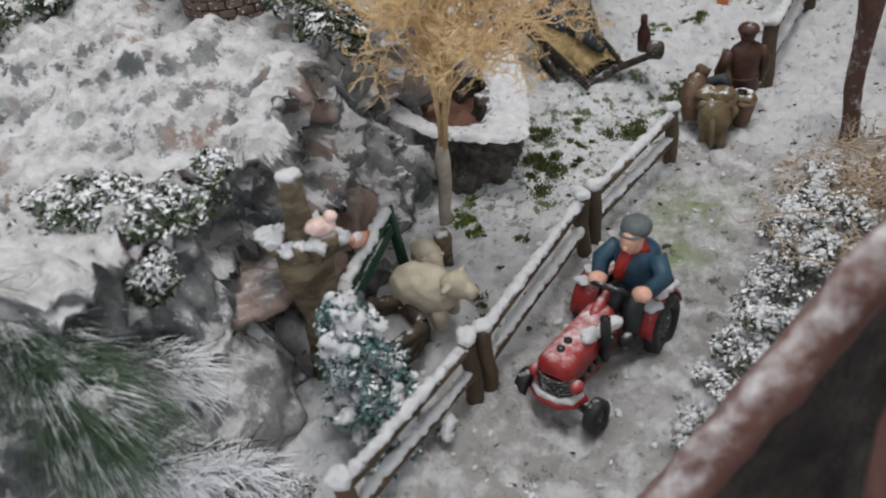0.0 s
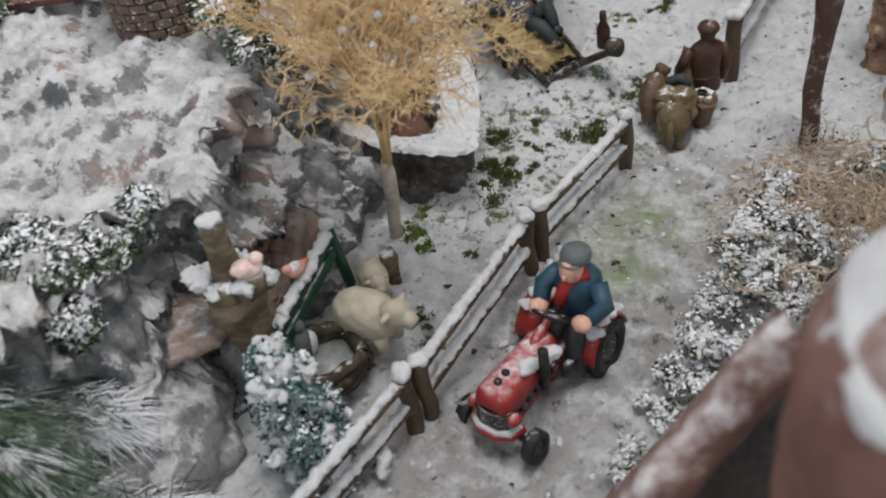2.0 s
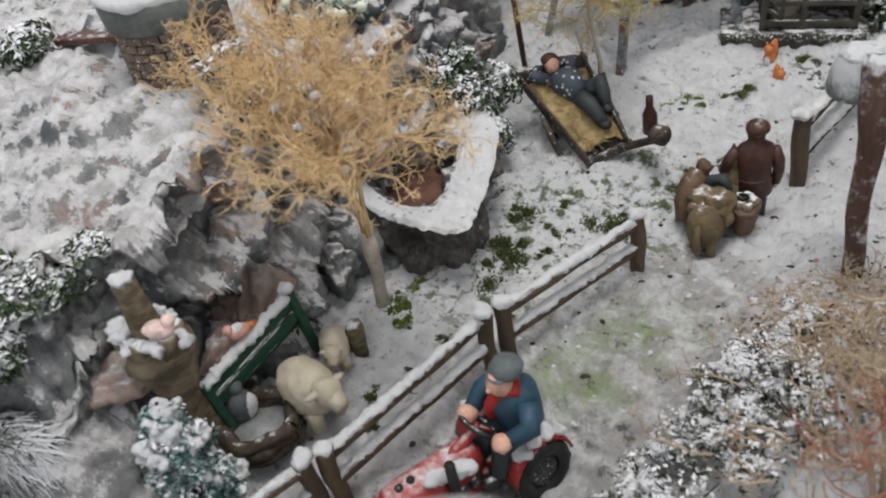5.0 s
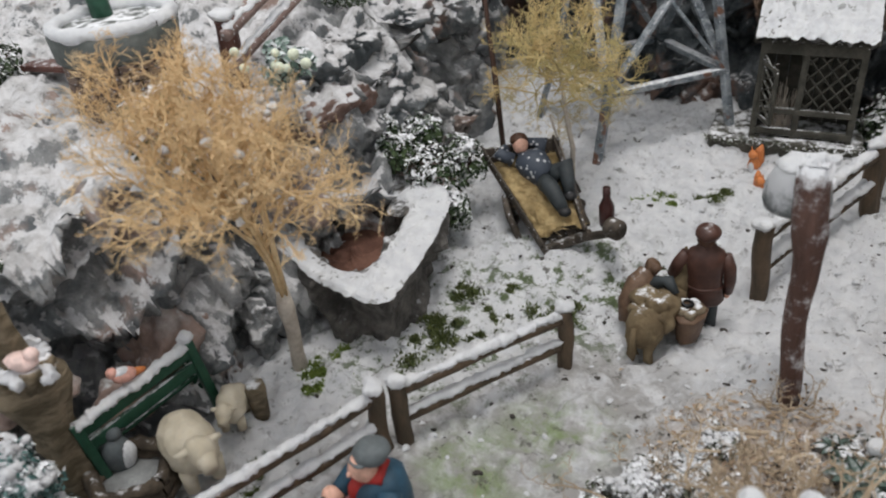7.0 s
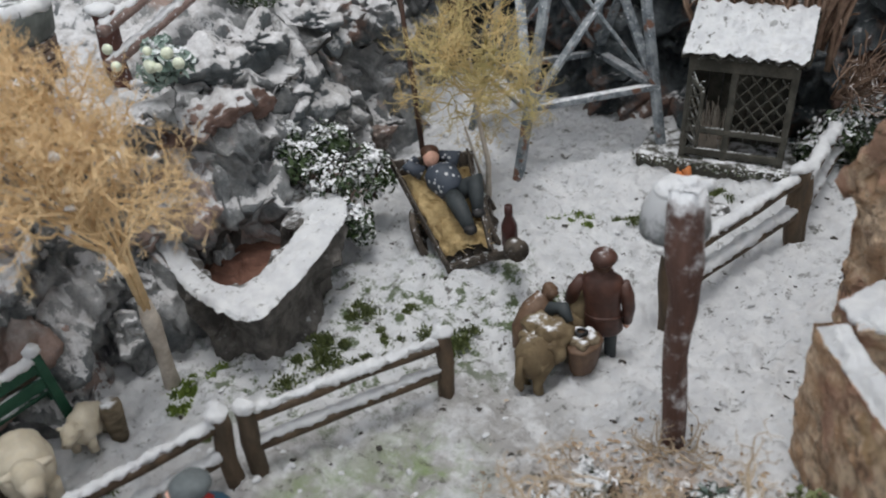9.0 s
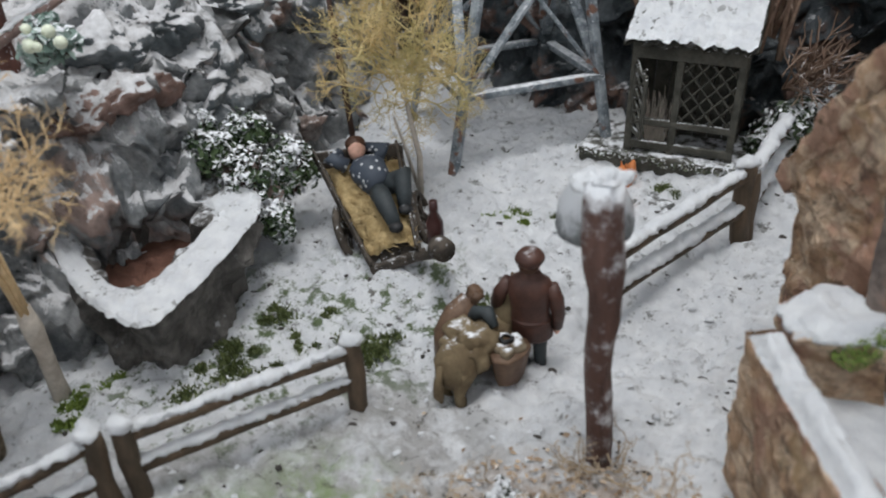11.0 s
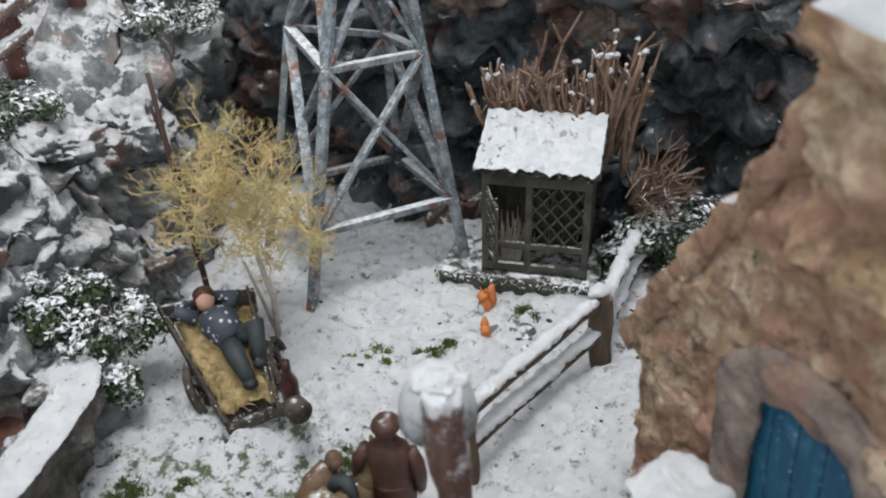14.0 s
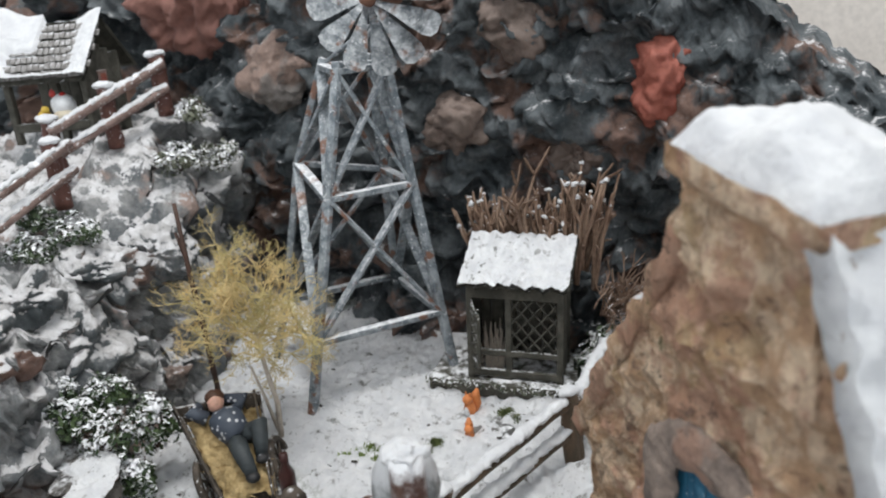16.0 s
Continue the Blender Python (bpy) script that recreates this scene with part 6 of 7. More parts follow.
        for p, q in zip(rings, rings[1:]):
            for k in range(14):
                bm.faces.new((p[k], p[(k + 1) % 14], q[(k + 1) % 14], q[k]))
        bmesh.ops.recalc_face_normals(bm, faces=bm.faces)
        bmesh.ops.subdivide_edges(bm, edges=bm.edges[:], cuts=2, use_grid_fill=True)
        jitter(bm, 0.1, 2.2)
        part("door_surround", bm, M_GREYSTONE, ob, "rough grey-brown plaster band round the door")
        dr = None
        for k in range(5):
            px = 7.7 + k * 1.1
            bm = bmesh.new()
            top = 12.4 - 0.22 * (px - 9.95) ** 2
            box(bm, px, 0.35, (5.0 + top) / 2, 1.04, 0.3, top - 5.0, 0.06)
            if dr is None:
                dr = part("door", bm, M_BLUE, ob, "chipped blue plank door")
            else:
                part("plank", bm, M_BLUE, dr)
    return ob


def crag_soft(p, scale, seed=0.0):
    """Rounded cobble relief."""
    d, pts = noise.voronoi(p * scale + Vector((seed, seed, seed)))
    return min(1.0, (d[1] - d[0]) * 2.0) - 0.4


cottage("stone_cottage", 28.1, 16.0, 0.0, -48.7, "ochre stone cottage with blue door and snowy chimney", M_STONE, M_STONE, 2.0)


def on_cottage(X, Y):
    a = math.radians(-48.7)
    return 28.1 + X * math.cos(a) - Y * math.sin(a), 16.0 + X * math.sin(a) + Y * math.cos(a)


near = thing("near_cottage", 12.0, -22.0, -3.0, "terracotta-edged cottage roof with a snowy red chimney", "house")
VA, VB = Vector((9.9, -24.7, 7.6)), Vector((16.3, -20.7, 14.5))
VO = Vector((12.0, -22.0, -3.0))
v_d = (VB - VA).normalized()
v_away = Vector((0.17, 0.68, -0.71))
v_down = (Vector((0.1, -0.5, -0.85)) - v_d * v_d.dot(Vector((0.1, -0.5, -0.85)))).normalized()
bm = bmesh.new()


def near_roof(u, v):
    """A rounded slab: over the top, round the verge and under it."""
    p = VA + (VB - VA) * (-0.55 + 1.55 * u)
    if v < 0.4:
        p = p + v_away * 7.0 * (1 - v / 0.4)
    else:
        k = (v - 0.4) / 0.6
        a = math.pi * k
        p = p + v_down * (0.75 - 0.75 * math.cos(a)) - v_away * 0.0 + Vector((-0.3, -0.8, 0.25)) * 0.7 * math.sin(a)
    return p - VO + noise.noise_vector(p * 0.8) * 0.16 + noise.noise_vector(p * 2.0) * 0.06


sheet(bm, near_roof, 90, 60)
part("roof", bm, M_NEAR, near, "rounded terracotta roof edge dusted with snow")
bm = bmesh.new()


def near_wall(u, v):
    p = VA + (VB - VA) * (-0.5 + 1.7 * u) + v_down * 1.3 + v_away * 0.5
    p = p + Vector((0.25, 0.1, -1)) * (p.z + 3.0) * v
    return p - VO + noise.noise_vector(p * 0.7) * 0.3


# gable below the verge; its near-black tone includes painted shade
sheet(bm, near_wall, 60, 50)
wall = part("wall", bm, M_NEARWALL, near, "dark red-brown stone gable, roof shade in its colour")
CHIM = Vector((18.4, -26.8, 18.5))


def near_dome(u, v, k, low):
    """The rounded chimney: a half ball over an upright shaft."""
    a = 2 * math.pi * u
    if v < 0.5:
        e = math.pi * v
        p = Vector((3.5 * k * math.sin(e) * math.cos(a), 3.5 * k * math.sin(e) * math.sin(a), 3.04 * k * math.cos(e)))
    else:
        p = Vector((3.5 * k * math.cos(a), 3.5 * k * math.sin(a), -low * (v - 0.5) / 0.5))
    p += CHIM
    return p - VO + noise.noise_vector(p * 0.8) * 0.12 + noise.noise_vector(p * 2.2) * 0.05


bm = bmesh.new()
sheet(bm, lambda u, v: near_dome(u, v, 0.95, 20.0), 70, 60)
ch = part("chimney", bm, M_NEARRED, near, "rounded red stone chimney stack")
bm = bmesh.new()
sheet(bm, lambda u, v: near_dome(u, v, 1.0, 1.6), 120, 90)
for q in bm.verts:
    p = q.co + VO - CHIM
    side = abs(p.x + 2.0 + 0.2 * p.y) / 0.95 + 0.25 * noise.noise(p * 1.3)
    inside = smooth(1.15, 0.75, side) * smooth(0.5, 0.0, p.y + 0.5 * side * side + 0.2 * noise.noise(p * 1.7))
    low = smooth(1.7, 0.9, p.z + 0.5 * noise.noise(p * 1.1) + 0.25 * noise.noise(p * 3.1))
    q.co = CHIM - VO + p * (1 - 0.085 * max(inside, low))
part("snow", bm, M_SNOW, ch, "rounded cap of snow open in front")

# porch of the cottage
gate = thing("porch_wall", *on_cottage(6.0, -4.75), 0, "thick ochre stone porch wall capped with snow", "wall", rz=-59)
bm = bmesh.new()


def porch(u, v):
    loop = [(0, 0), (9.5, 0), (9.5, 1.2), (0, 1.2), (0, 0)]
    k = u * 4
    i = min(3, int(k))
    t = k - i
    px, py = loop[i][0] + (loop[i + 1][0] - loop[i][0]) * t, loop[i][1] + (loop[i + 1][1] - loop[i][1]) * t
    out = Vector(((px - 4.7) * 0.25, py - 0.5, 0)).normalized()
    h = -1 + 7.7 * v
    p = Vector((px, py, h))
    return p + out * (0.3 * crag_soft(p, 0.8, 3) + 0.16 * crag_soft(p, 1.7, 8)) * (0.45 if v < 0.97 else 0.3) + noise.noise_vector(p * 0.8) * 0.2


sheet(bm, porch, 150, 60)
body = part("stonework", bm, M_STONE, gate)
bm = bmesh.new()
box(bm, 4.75, 0.6, 6.3, 9.4, 1.1, 0.8, 0.2)
part("coping", bm, M_STONE, gate)
bm = bmesh.new()


def coping_snow(u, v):
    px, py = 0.3 + 9.2 * u, 0.1 + 1.25 * v
    e = min(v, 1 - v)
    return Vector((px, py, 6.65 + 0.7 * smooth(0, 0.35, e) * (0.8 + 0.5 * fbm(px, py, 0, 0.5, 3)) * smooth(-0.02, 0.08, u))) + noise.noise_vector(Vector((px, py, 0)) * 2) * 0.08


sheet(bm, coping_snow, 70, 14)
part("snow", bm, M_SNOW, gate, "rounded ridge of snow")
bm = bmesh.new()
box(bm, 5.2, 2.75, 1.9, 12.0, 4.4, 5.2, 0.2)
part("porch_floor", bm, M_SNOW, gate, "snowy porch floor")
ledge = thing("stone_planter", 31.2, 10.3, 0, "stone planter ledge with snow and moss on top", "planter", rz=14)
bm = bmesh.new()
box(bm, 0, 0, 3.0, 3.3, 3.0, 7.6, 0.3)
bmesh.ops.subdivide_edges(bm, edges=bm.edges[:], cuts=6, use_grid_fill=True)
jitter(bm, 0.35, 0.9)
part("stone_body", bm, M_STONE, ledge)
bm = bmesh.new()
ball(bm, (0, 0, 6.85), (1.9, 1.65, 0.5), 4, 0.45, 1.0, 3)
part("snow", bm, M_SNOW, ledge, "lumpy snow")
bm = bmesh.new()
r = random.Random(3)
leaves(bm, [(0.6, -1.3, 6.6, 0.8, 0.4), (1.3, -0.9, 6.8, 0.6, 0.45), (0.2, -1.6, 6.4, 0.6, 0.3)], 1300, 0.07, r)
x = part("moss", bm, M_MOSS, ledge, "bright green moss", shade=False)
x["kind"] = "stuff"

# ---------------------------------------------------------------- little shed with lattice
shed = thing("wooden_shed", 19.9, 31.9, gz(19.4, 30) - 0.1, "weathered grey wooden shed with lattice and snowy scalloped roof", "shed", rz=7, ry=3)
bm = bmesh.new()
box(bm, -0.9, -0.3, 0.45, 9.8, 5.2, 1.1, 0.15)
bmesh.ops.subdivide_edges(bm, edges=bm.edges[:], cuts=5, use_grid_fill=True)
jitter(bm, 0.2, 1.2)
base = part("plinth", bm, M_SHED, shed, "frosty grey plinth")
r = random.Random(8)
bm = bmesh.new()
leaves(bm, [(-5.6 + 0.55 * k, -2.8, 0.8, 0.45, 0.35) for k in range(18)], 700, 0.13, r)
x = part("frost_fringe", bm, M_HEDGE, base, "frosted moss along the edge", shade=False)
x["kind"] = "stuff"
for px in (-3.0, -0.4, 3.0):
    bm = bmesh.new()
    box(bm, px, -2.0, 4.3, 0.42, 0.42, 6.9, 0.05)
    part("post", bm, M_SHED, shed)
for px in (-3.0, 3.0):
    bm = bmesh.new()
    box(bm, px, 1.2, 4.6, 0.42, 0.42, 7.6, 0.05)
    part("post", bm, M_SHED, shed)
for k in range(7):
    bm = bmesh.new()
    box(bm, -2.7 + 0.9 * k, 1.2, 4.6, 0.86, 0.2, 7.2, 0.04)
    part("back_board", bm, M_SHED, shed)
for px in (-3.0, 3.0):
    for k in range(3):
        bm = bmesh.new()
        box(bm, px, -1.4 + 1.0 * k, 4.2, 0.2, 0.95, 6.6, 0.04)
        part("side_board", bm, M_SHED, shed)
for z, w in ((1.4, 0.5), (2.9, 0.4), (7.2, 0.8)):
    bm = bmesh.new()
    box(bm, 0, -2.05, z, 6.4, 0.34, w, 0.05)
    part("rail", bm, M_SHED, shed)
for k in range(-5, 6):
    for sgn in (-1, 1):
        x0 = 1.3 + 0.86 * k
        a, b = Vector((x0 - 1.6 * sgn, -2.05, 2.9)), Vector((x0 + 1.6 * sgn, -2.05, 6.7))
        lo, hi = 0.0, 1.0
        pts = [a.lerp(b, t / 20) for t in range(21)]
        pts = [p for p in pts if -0.3 < p.x < 2.9]
        if len(pts) < 4:
            continue
        bm = bmesh.new()
        beam(bm, pts[0], pts[-1], 0.17, 0.12)
        part("lattice_slat", bm, M_SHED, shed)
gatep = Matrix.Translation((-2.9, -2.2, 0)) @ Matrix.Rotation(math.radians(-62), 4, "Z")
bm = bmesh.new()
for q in (0.1, 2.0):
    box(bm, q, 0, 4.4, 0.3, 0.18, 4.0 - (0.5 if q > 1 else 0), 0.04, gatep)
for z in (2.6, 6.2):
    box(bm, 1.05, 0, z, 2.0, 0.18, 0.3, 0.04, gatep)
dr = part("lattice_door", bm, M_SHED, shed, "open lattice door")
for k in range(5):
    for sgn in (-1, 1):
        bm = bmesh.new()
        z = 2.8 + 0.75 * k
        a, b = gatep @ Vector((0.2, 0, z if sgn > 0 else z + 0.9)), gatep @ Vector((1.95, 0, z + 0.9 if sgn > 0 else z))
        beam(bm, a, b, 0.16, 0.1)
        part("lattice_slat", bm, M_SHED, dr)
bm = bmesh.new()
for k in range(60):
    r.random()
    p = Vector((r.uniform(-2.4, -0.6), r.uniform(-1.6, -0.2), 1.2))
    tube(bm, [p, p + Vector((r.gauss(0, 0.3), r.gauss(0, 0.3), r.uniform(1.6, 3.4)))], [0.05, 0.03], 4, False)
x = part("straw", bm, M_WRAP, shed, "pale straw stalks in the doorway")
x["kind"] = "stuff"


def shed_roof(u, v, up=0.0):
    px = -3.7 + 7.4 * u
    py = -2.9 + 4.6 * v
    h = 7.75 + 2.1 * v + 0.10 * math.sin(px * 2 * math.pi / 1.1) + 0.0 * up
    return Vector((px, py - (0.16 * math.cos(px * 2 * math.pi / 1.1) if v < 0.02 else 0), h + up))


bm = bmesh.new()
sheet(bm, lambda u, v: shed_roof(u, v), 70, 24)
bmesh.ops.solidify(bm, geom=bm.faces[:], thickness=-0.28)
roof = part("roof", bm, M_SHED, shed, "scalloped grey roof")
bm = bmesh.new()
sheet(bm, lambda u, v: shed_roof(0.015 + 0.97 * u, 0.01 + 0.98 * v, 0.16 + 0.22 * fbm(u * 14, v * 11, 1, 0.8, 4) + 0.14) + noise.noise_vector(Vector((u * 30, v * 24, 0))) * 0.05, 90, 60)
part("snow", bm, M_ROOFSNOW, roof, "thin snow with grey showing through")

# dry twigs and ivy round the shed
tw = thing("dry_bush", 21.0, 34.6, gz(21, 34) - 0.3, "upright brown dry stalks tipped with snow behind the shed", "bush")
r = random.Random(44)
bm = bmesh.new()
ends = []
for k in range(52):
    px = r.uniform(-4.2, 3.6)
    lean = 0.10 * px
    q = Vector((px, r.uniform(-0.3, 0.5), r.uniform(6.0, 7.5)))
    for j in range(3):
        d = Vector((lean * 0.45 + r.gauss(0, 0.13), r.gauss(-0.02, 0.1), 1.0)).normalized()
        k2 = r.uniform(3.6, 6.2) * (1.25 if px > 1.8 else 1.0)
        pts = [q + d * (k2 * t / 5) + noise.noise_vector(Vector((px * 3 + j, t * 0.9, k * 0.7))) * 0.1 * t for t in range(6)]
        tube(bm, pts, [0.17, 0.15, 0.15, 0.12, 0.12, 0.07], 5, True, 0.6, px + j)
        ends.append(pts[-1])
        for t in (2, 3, 4):
            if r.random() < 0.6:
                e = pts[t] + Vector((r.gauss(0, 0.4), r.gauss(0, 0.3), r.uniform(0.3, 0.8)))
                tube(bm, [pts[t], pts[t].lerp(e, 0.5) + Vector((0, 0, 0.08)), e], [0.09, 0.08, 0.06], 4)
for px, h in ((-1.2, 14.5), (3.8, 13.5)):
    for j in range(2):
        twig_fan(bm, (px * 0.7 + 0.2 * j, 0, 7.5), (0.04 * px, -0.05, 1), (h - 7.5) * 0.62, 0.26, 2, r, 0.25, 2, 0, 0.5)
x = part("stalk", bm, M_BROWNTWIG, tw)
x["kind"] = "stuff"
bm = bmesh.new()
for k, e in enumerate(ends):
    if r.random() < (0.15 if e.x < 1.5 else 0.5):
        ball(bm, e, (r.uniform(0.1, 0.24), r.uniform(0.1, 0.24), r.uniform(0.08, 0.16)), 2, 0.2, 4.0, k)
x = part("snow_tips", bm, M_SNOW, tw, "small tufts of snow on the tips")
x["kind"] = "stuff"
bm = bmesh.new()
for k in range(22):
    twig_fan(bm, (4.2, -0.8, 4.6), (r.uniform(0.5, 1.2), r.gauss(-0.3, 0.4), r.uniform(0.2, 0.9)), r.uniform(1.6, 2.6), 0.1, 2, r, 0.3, 3)
x = part("side_tangle", bm, M_BROWNTWIG, tw)
x["kind"] = "stuff"
shrub("ivy_bush", [(25.4, 34.5, 3.4, 2.0, 2.0), (27.3, 35.0, 4.4, 2.2, 2.4), (24.6, 33.0, 2.8, 1.4, 1.5), (28.6, 33.6, 3.6, 1.8, 2.0), (26.2, 33.0, 5.2, 1.4, 1.2), (29.6, 35.2, 5.0, 1.8, 2.0)], 3600, 0.24, M_IVY, "dark ivy bush with frosted leaves beside the shed", 51)

# ---------------------------------------------------------------- squirrels
def squirrel(x, y, z, rz, label, s=1.0):
    f = Figure()
    f.ball(M_ORANGE, (0, 0, 0.9 * s), (0.55 * s, 0.6 * s, 0.95 * s), 3)
    f.ball(M_SPOT, (0, 0.3 * s, 0.8 * s), (0.36 * s, 0.4 * s, 0.65 * s), 3)
    f.ball(M_ORANGE, (0, 0.2 * s, 2.0 * s), (0.46 * s, 0.55 * s, 0.46 * s), 3)
    f.tube(M_ORANGE, [(0, -0.5 * s, 0.2 * s), (0, -1.1 * s, 1.0 * s), (0, -0.9 * s, 2.0 * s), (0, -1.3 * s, 2.5 * s)], [0.25 * s, 0.45 * s, 0.45 * s, 0.15 * s], 10)
    for sgn in (-1, 1):
        f.tube(M_ORANGE, [(0.22 * sgn * s, 0.1 * s, 2.3 * s), (0.28 * sgn * s, 0.05 * s, 2.75 * s)], [0.14 * s, 0.04 * s], 6)
    return f.put("squirrel_figure", x, y, z, label, "figurine", rz=rz)


squirrel(18.0, 26.9, 1.75, 160, "orange squirrel figurine sitting in the snow", 0.68)
squirrel(18.9, 24.4, 1.3, 200, "small orange and white squirrel figurine in the snow", 0.6)
bm = bmesh.new()
ball(bm, (0, 0, 0), (2.4, 2.2, 0.5), 4, 0.5, 0.8, 4)
single("flat_stone", bm, M_TROUGHSNOW, 19.6, 25.4, 1.4, "low flat stone under snow by the squirrels", "stone", shade=False)

# ---------------------------------------------------------------- well on the rock
well = thing("brick_well", -9.9, 2.3, 13.3, "round brown brick well with a grey rim on the rock", "well")
bm = bmesh.new()
tube(bm, [(0, 0, -1.0), (0, 0, 3.2)], [2.85, 2.75], 40)
drum = part("core", bm, M_MORTAR, well, "dark mortar core")
bm = bmesh.new()
box(bm, 0, 0, 0, 0.86, 0.3, 0.40, 0.06)
brick = mesh_of("brick", bm, M_BRICK)
for row in range(7):
    for k in range(20):
        a = 2 * math.pi * (k + 0.5 * (row % 2)) / 20
        b = new("brick", brick)
        b.parent = drum
        b.matrix_basis = pose(2.88 * math.cos(a) * CM, 2.88 * math.sin(a) * CM, (0.1 + 0.46 * row) * CM, 0, rnd.uniform(-3, 3), math.degrees(a) + 90)
bm = bmesh.new()
tube(bm, [(0, 0, 3.0), (0, 0, 3.3), (0, 0, 4.5), (0, 0, 4.7)], [2.9, 3.2, 3.35, 3.1], 40, True, 0.06)
part("rim", bm, M_GREYRIM, well, "broad grey-green rim")
bm = bmesh.new()
n = 40
tube(bm, [(3.0 * math.cos(2 * math.pi * i / n), 3.0 * math.sin(2 * math.pi * i / n), 4.75) for i in range(n + 1)], 0.38, 8, False, 0.5)
part("snow", bm, M_SNOW, well, "ring of snow on the rim")
bm = bmesh.new()
tube(bm, [(-1.4, 0.6, 4.4), (-2.2, 1.0, 6.6), (-3.8, 1.2, 7.6), (-6, 1.2, 7.4)], [0.55, 0.6, 0.5, 0.5], 10)
part("pump_handle", bm, M_GREENPAINT, well, "dark green pump arm")
bm = bmesh.new()
beam(bm, (-2.4, 0, 0), (2.6, 0.4, 0.1), 1.4, 0.35)
single("loose_plank", bm, M_POSTRED, -16.6, 2.6, 14.9, "red-brown plank lying in the snow", "plank")

# ---------------------------------------------------------------- log fence and hut on the terrace
def log_fence(a, b, label, posts=(0.0, 1.0)):
    a, b = Vector(a), Vector(b)
    ob = thing("log_fence", a.x, a.y, a.z, label, "fence", group="log fences on the terrace")
    e = b - a
    for k in posts:
        bm = log_bm(4.4, 0.58, 0.12, k + a.y)
        bmesh.ops.translate(bm, verts=bm.verts, vec=e * k + Vector((0, 0, -0.8)))
        p = part("post", bm, M_POSTRED, ob)
        bm = bmesh.new()
        ball(bm, e * k + Vector((0, 0, 3.7)), (0.75, 0.75, 0.3), 3, 0.2, 1.4, k)
        part("snow_cap", bm, M_SNOW, p, "cap of powder snow")
    for h in (1.2, 2.9):
        bm = bmesh.new()
        side = Vector((0.55, -0.3, h))
        tube(bm, [side + e * t for t in (-0.03, 0.2, 0.4, 0.6, 0.8, 1.03)], 0.34, 10, True, 0.14, h)
        rail = part("rail", bm, M_LOG, ob)
        part("snow", snow_roll(side + e * -0.02, side + e * 1.02, 0.29, h + a.x, 0.24), M_SNOW, rail, "ridge of snow on the log")
    return ob


log_fence((-6.2, 6.4, 13.6), (-7.6, 22.6, 18.0), "thick pinkish log fence climbing the snowy rock", (0.0, 0.94))
log_fence((-10.6, 24.6, 18.7), (-6.8, 32.0, 22.0), "thick log fence with dark red posts on the terrace", (0.0, 0.5, 1.0))
hut = thing("toy_hut", -15.4, 31.4, 20.2, "small grey wooden hut with thick snow on its roof", "hut", rz=13)
hut.matrix_basis = hut.matrix_basis @ Matrix.Diagonal((0.85, 0.85, 0.85, 1))
for px in (-4.2, 0.6, 3.4):
    bm = bmesh.new()
    box(bm, px, -2.6, 2.8, 0.6, 0.6, 6.6, 0.08)
    part("post", bm, M_SHED, hut)
for k in range(8):
    bm = bmesh.new()
    box(bm, -4.2 + 1.1 * k, 2.4, 3.2, 1.05, 0.3, 7.4, 0.05)
    part("back_board", bm, M_SHED, hut)
for k in range(5):
    bm = bmesh.new()
    box(bm, 3.5, -2.1 + 1.05 * k, 3.6, 0.3, 1.0, 8.2 - abs(k - 2) * 0.9, 0.05)
    part("side_board", bm, M_SHED, hut)
bm = bmesh.new()
box(bm, 3.75, -0.2, 4.4, 0.2, 1.3, 2.0, 0.05)
win = part("window", bm, M_LOG, hut, "small pinkish side window")
bm = bmesh.new()
box(bm, 3.85, -0.2, 4.4, 0.12, 0.8, 1.4, 0.03)
part("pane", bm, M_REDROCK, win, "red pane")
bm = bmesh.new()
box(bm, -0.4, -2.7, 1.0, 7.4, 0.6, 0.8, 0.08)
part("counter", bm, M_SHED, hut)
bm = bmesh.new()
sheet(bm, lambda u, v: Vector((-5.4 + 9.8 * u, -4.0 + 4.6 * v, 4.9 + 4.9 * v)), 20, 10)
sheet(bm, lambda u, v: Vector((-5.4 + 9.8 * u, 0.6 + 4.4 * v, 9.8 - 4.6 * v)), 20, 10)
bmesh.ops.solidify(bm, geom=bm.faces[:], thickness=0.4)
roof = part("roof", bm, M_SHED, hut, "shingled grey roof")
bm = bmesh.new()
box(bm, 0, 0, 0, 0.5, 0.16, 0.62, 0.05)
shingle = mesh_of("shingle", bm, M_SHINGLE)
for row in range(7):
    for k in range(17):
        sh = new("shingle", shingle)
        sh.parent = roof
        sh.matrix_basis = pose((-4.9 + 0.56 * k + 0.28 * (row % 2)) * CM, (-3.5 + 0.58 * row) * CM, (5.62 + 0.615 * row + rnd.uniform(-0.05, 0.05)) * CM, -40 + rnd.uniform(-5, 5), 0, rnd.uniform(-6, 6))
bm = bmesh.new()


def hut_snow(u, v):
    px, py = -5.5 + 10.0 * u, -4.1 + 4.8 * v
    e = min(u * 1.4, (1 - u) * 1.2, v * 2.2)
    t = 0.75 * smooth(0.36, 0.05, e) + (0.6 if u < 0.42 and v > 0.45 else 0)
    return Vector((px, py, 4.85 + 1.06 * (py + 4.1) + 1.25 * t + 0.1 * fbm(px, py, 3, 1, 3) - 0.12))


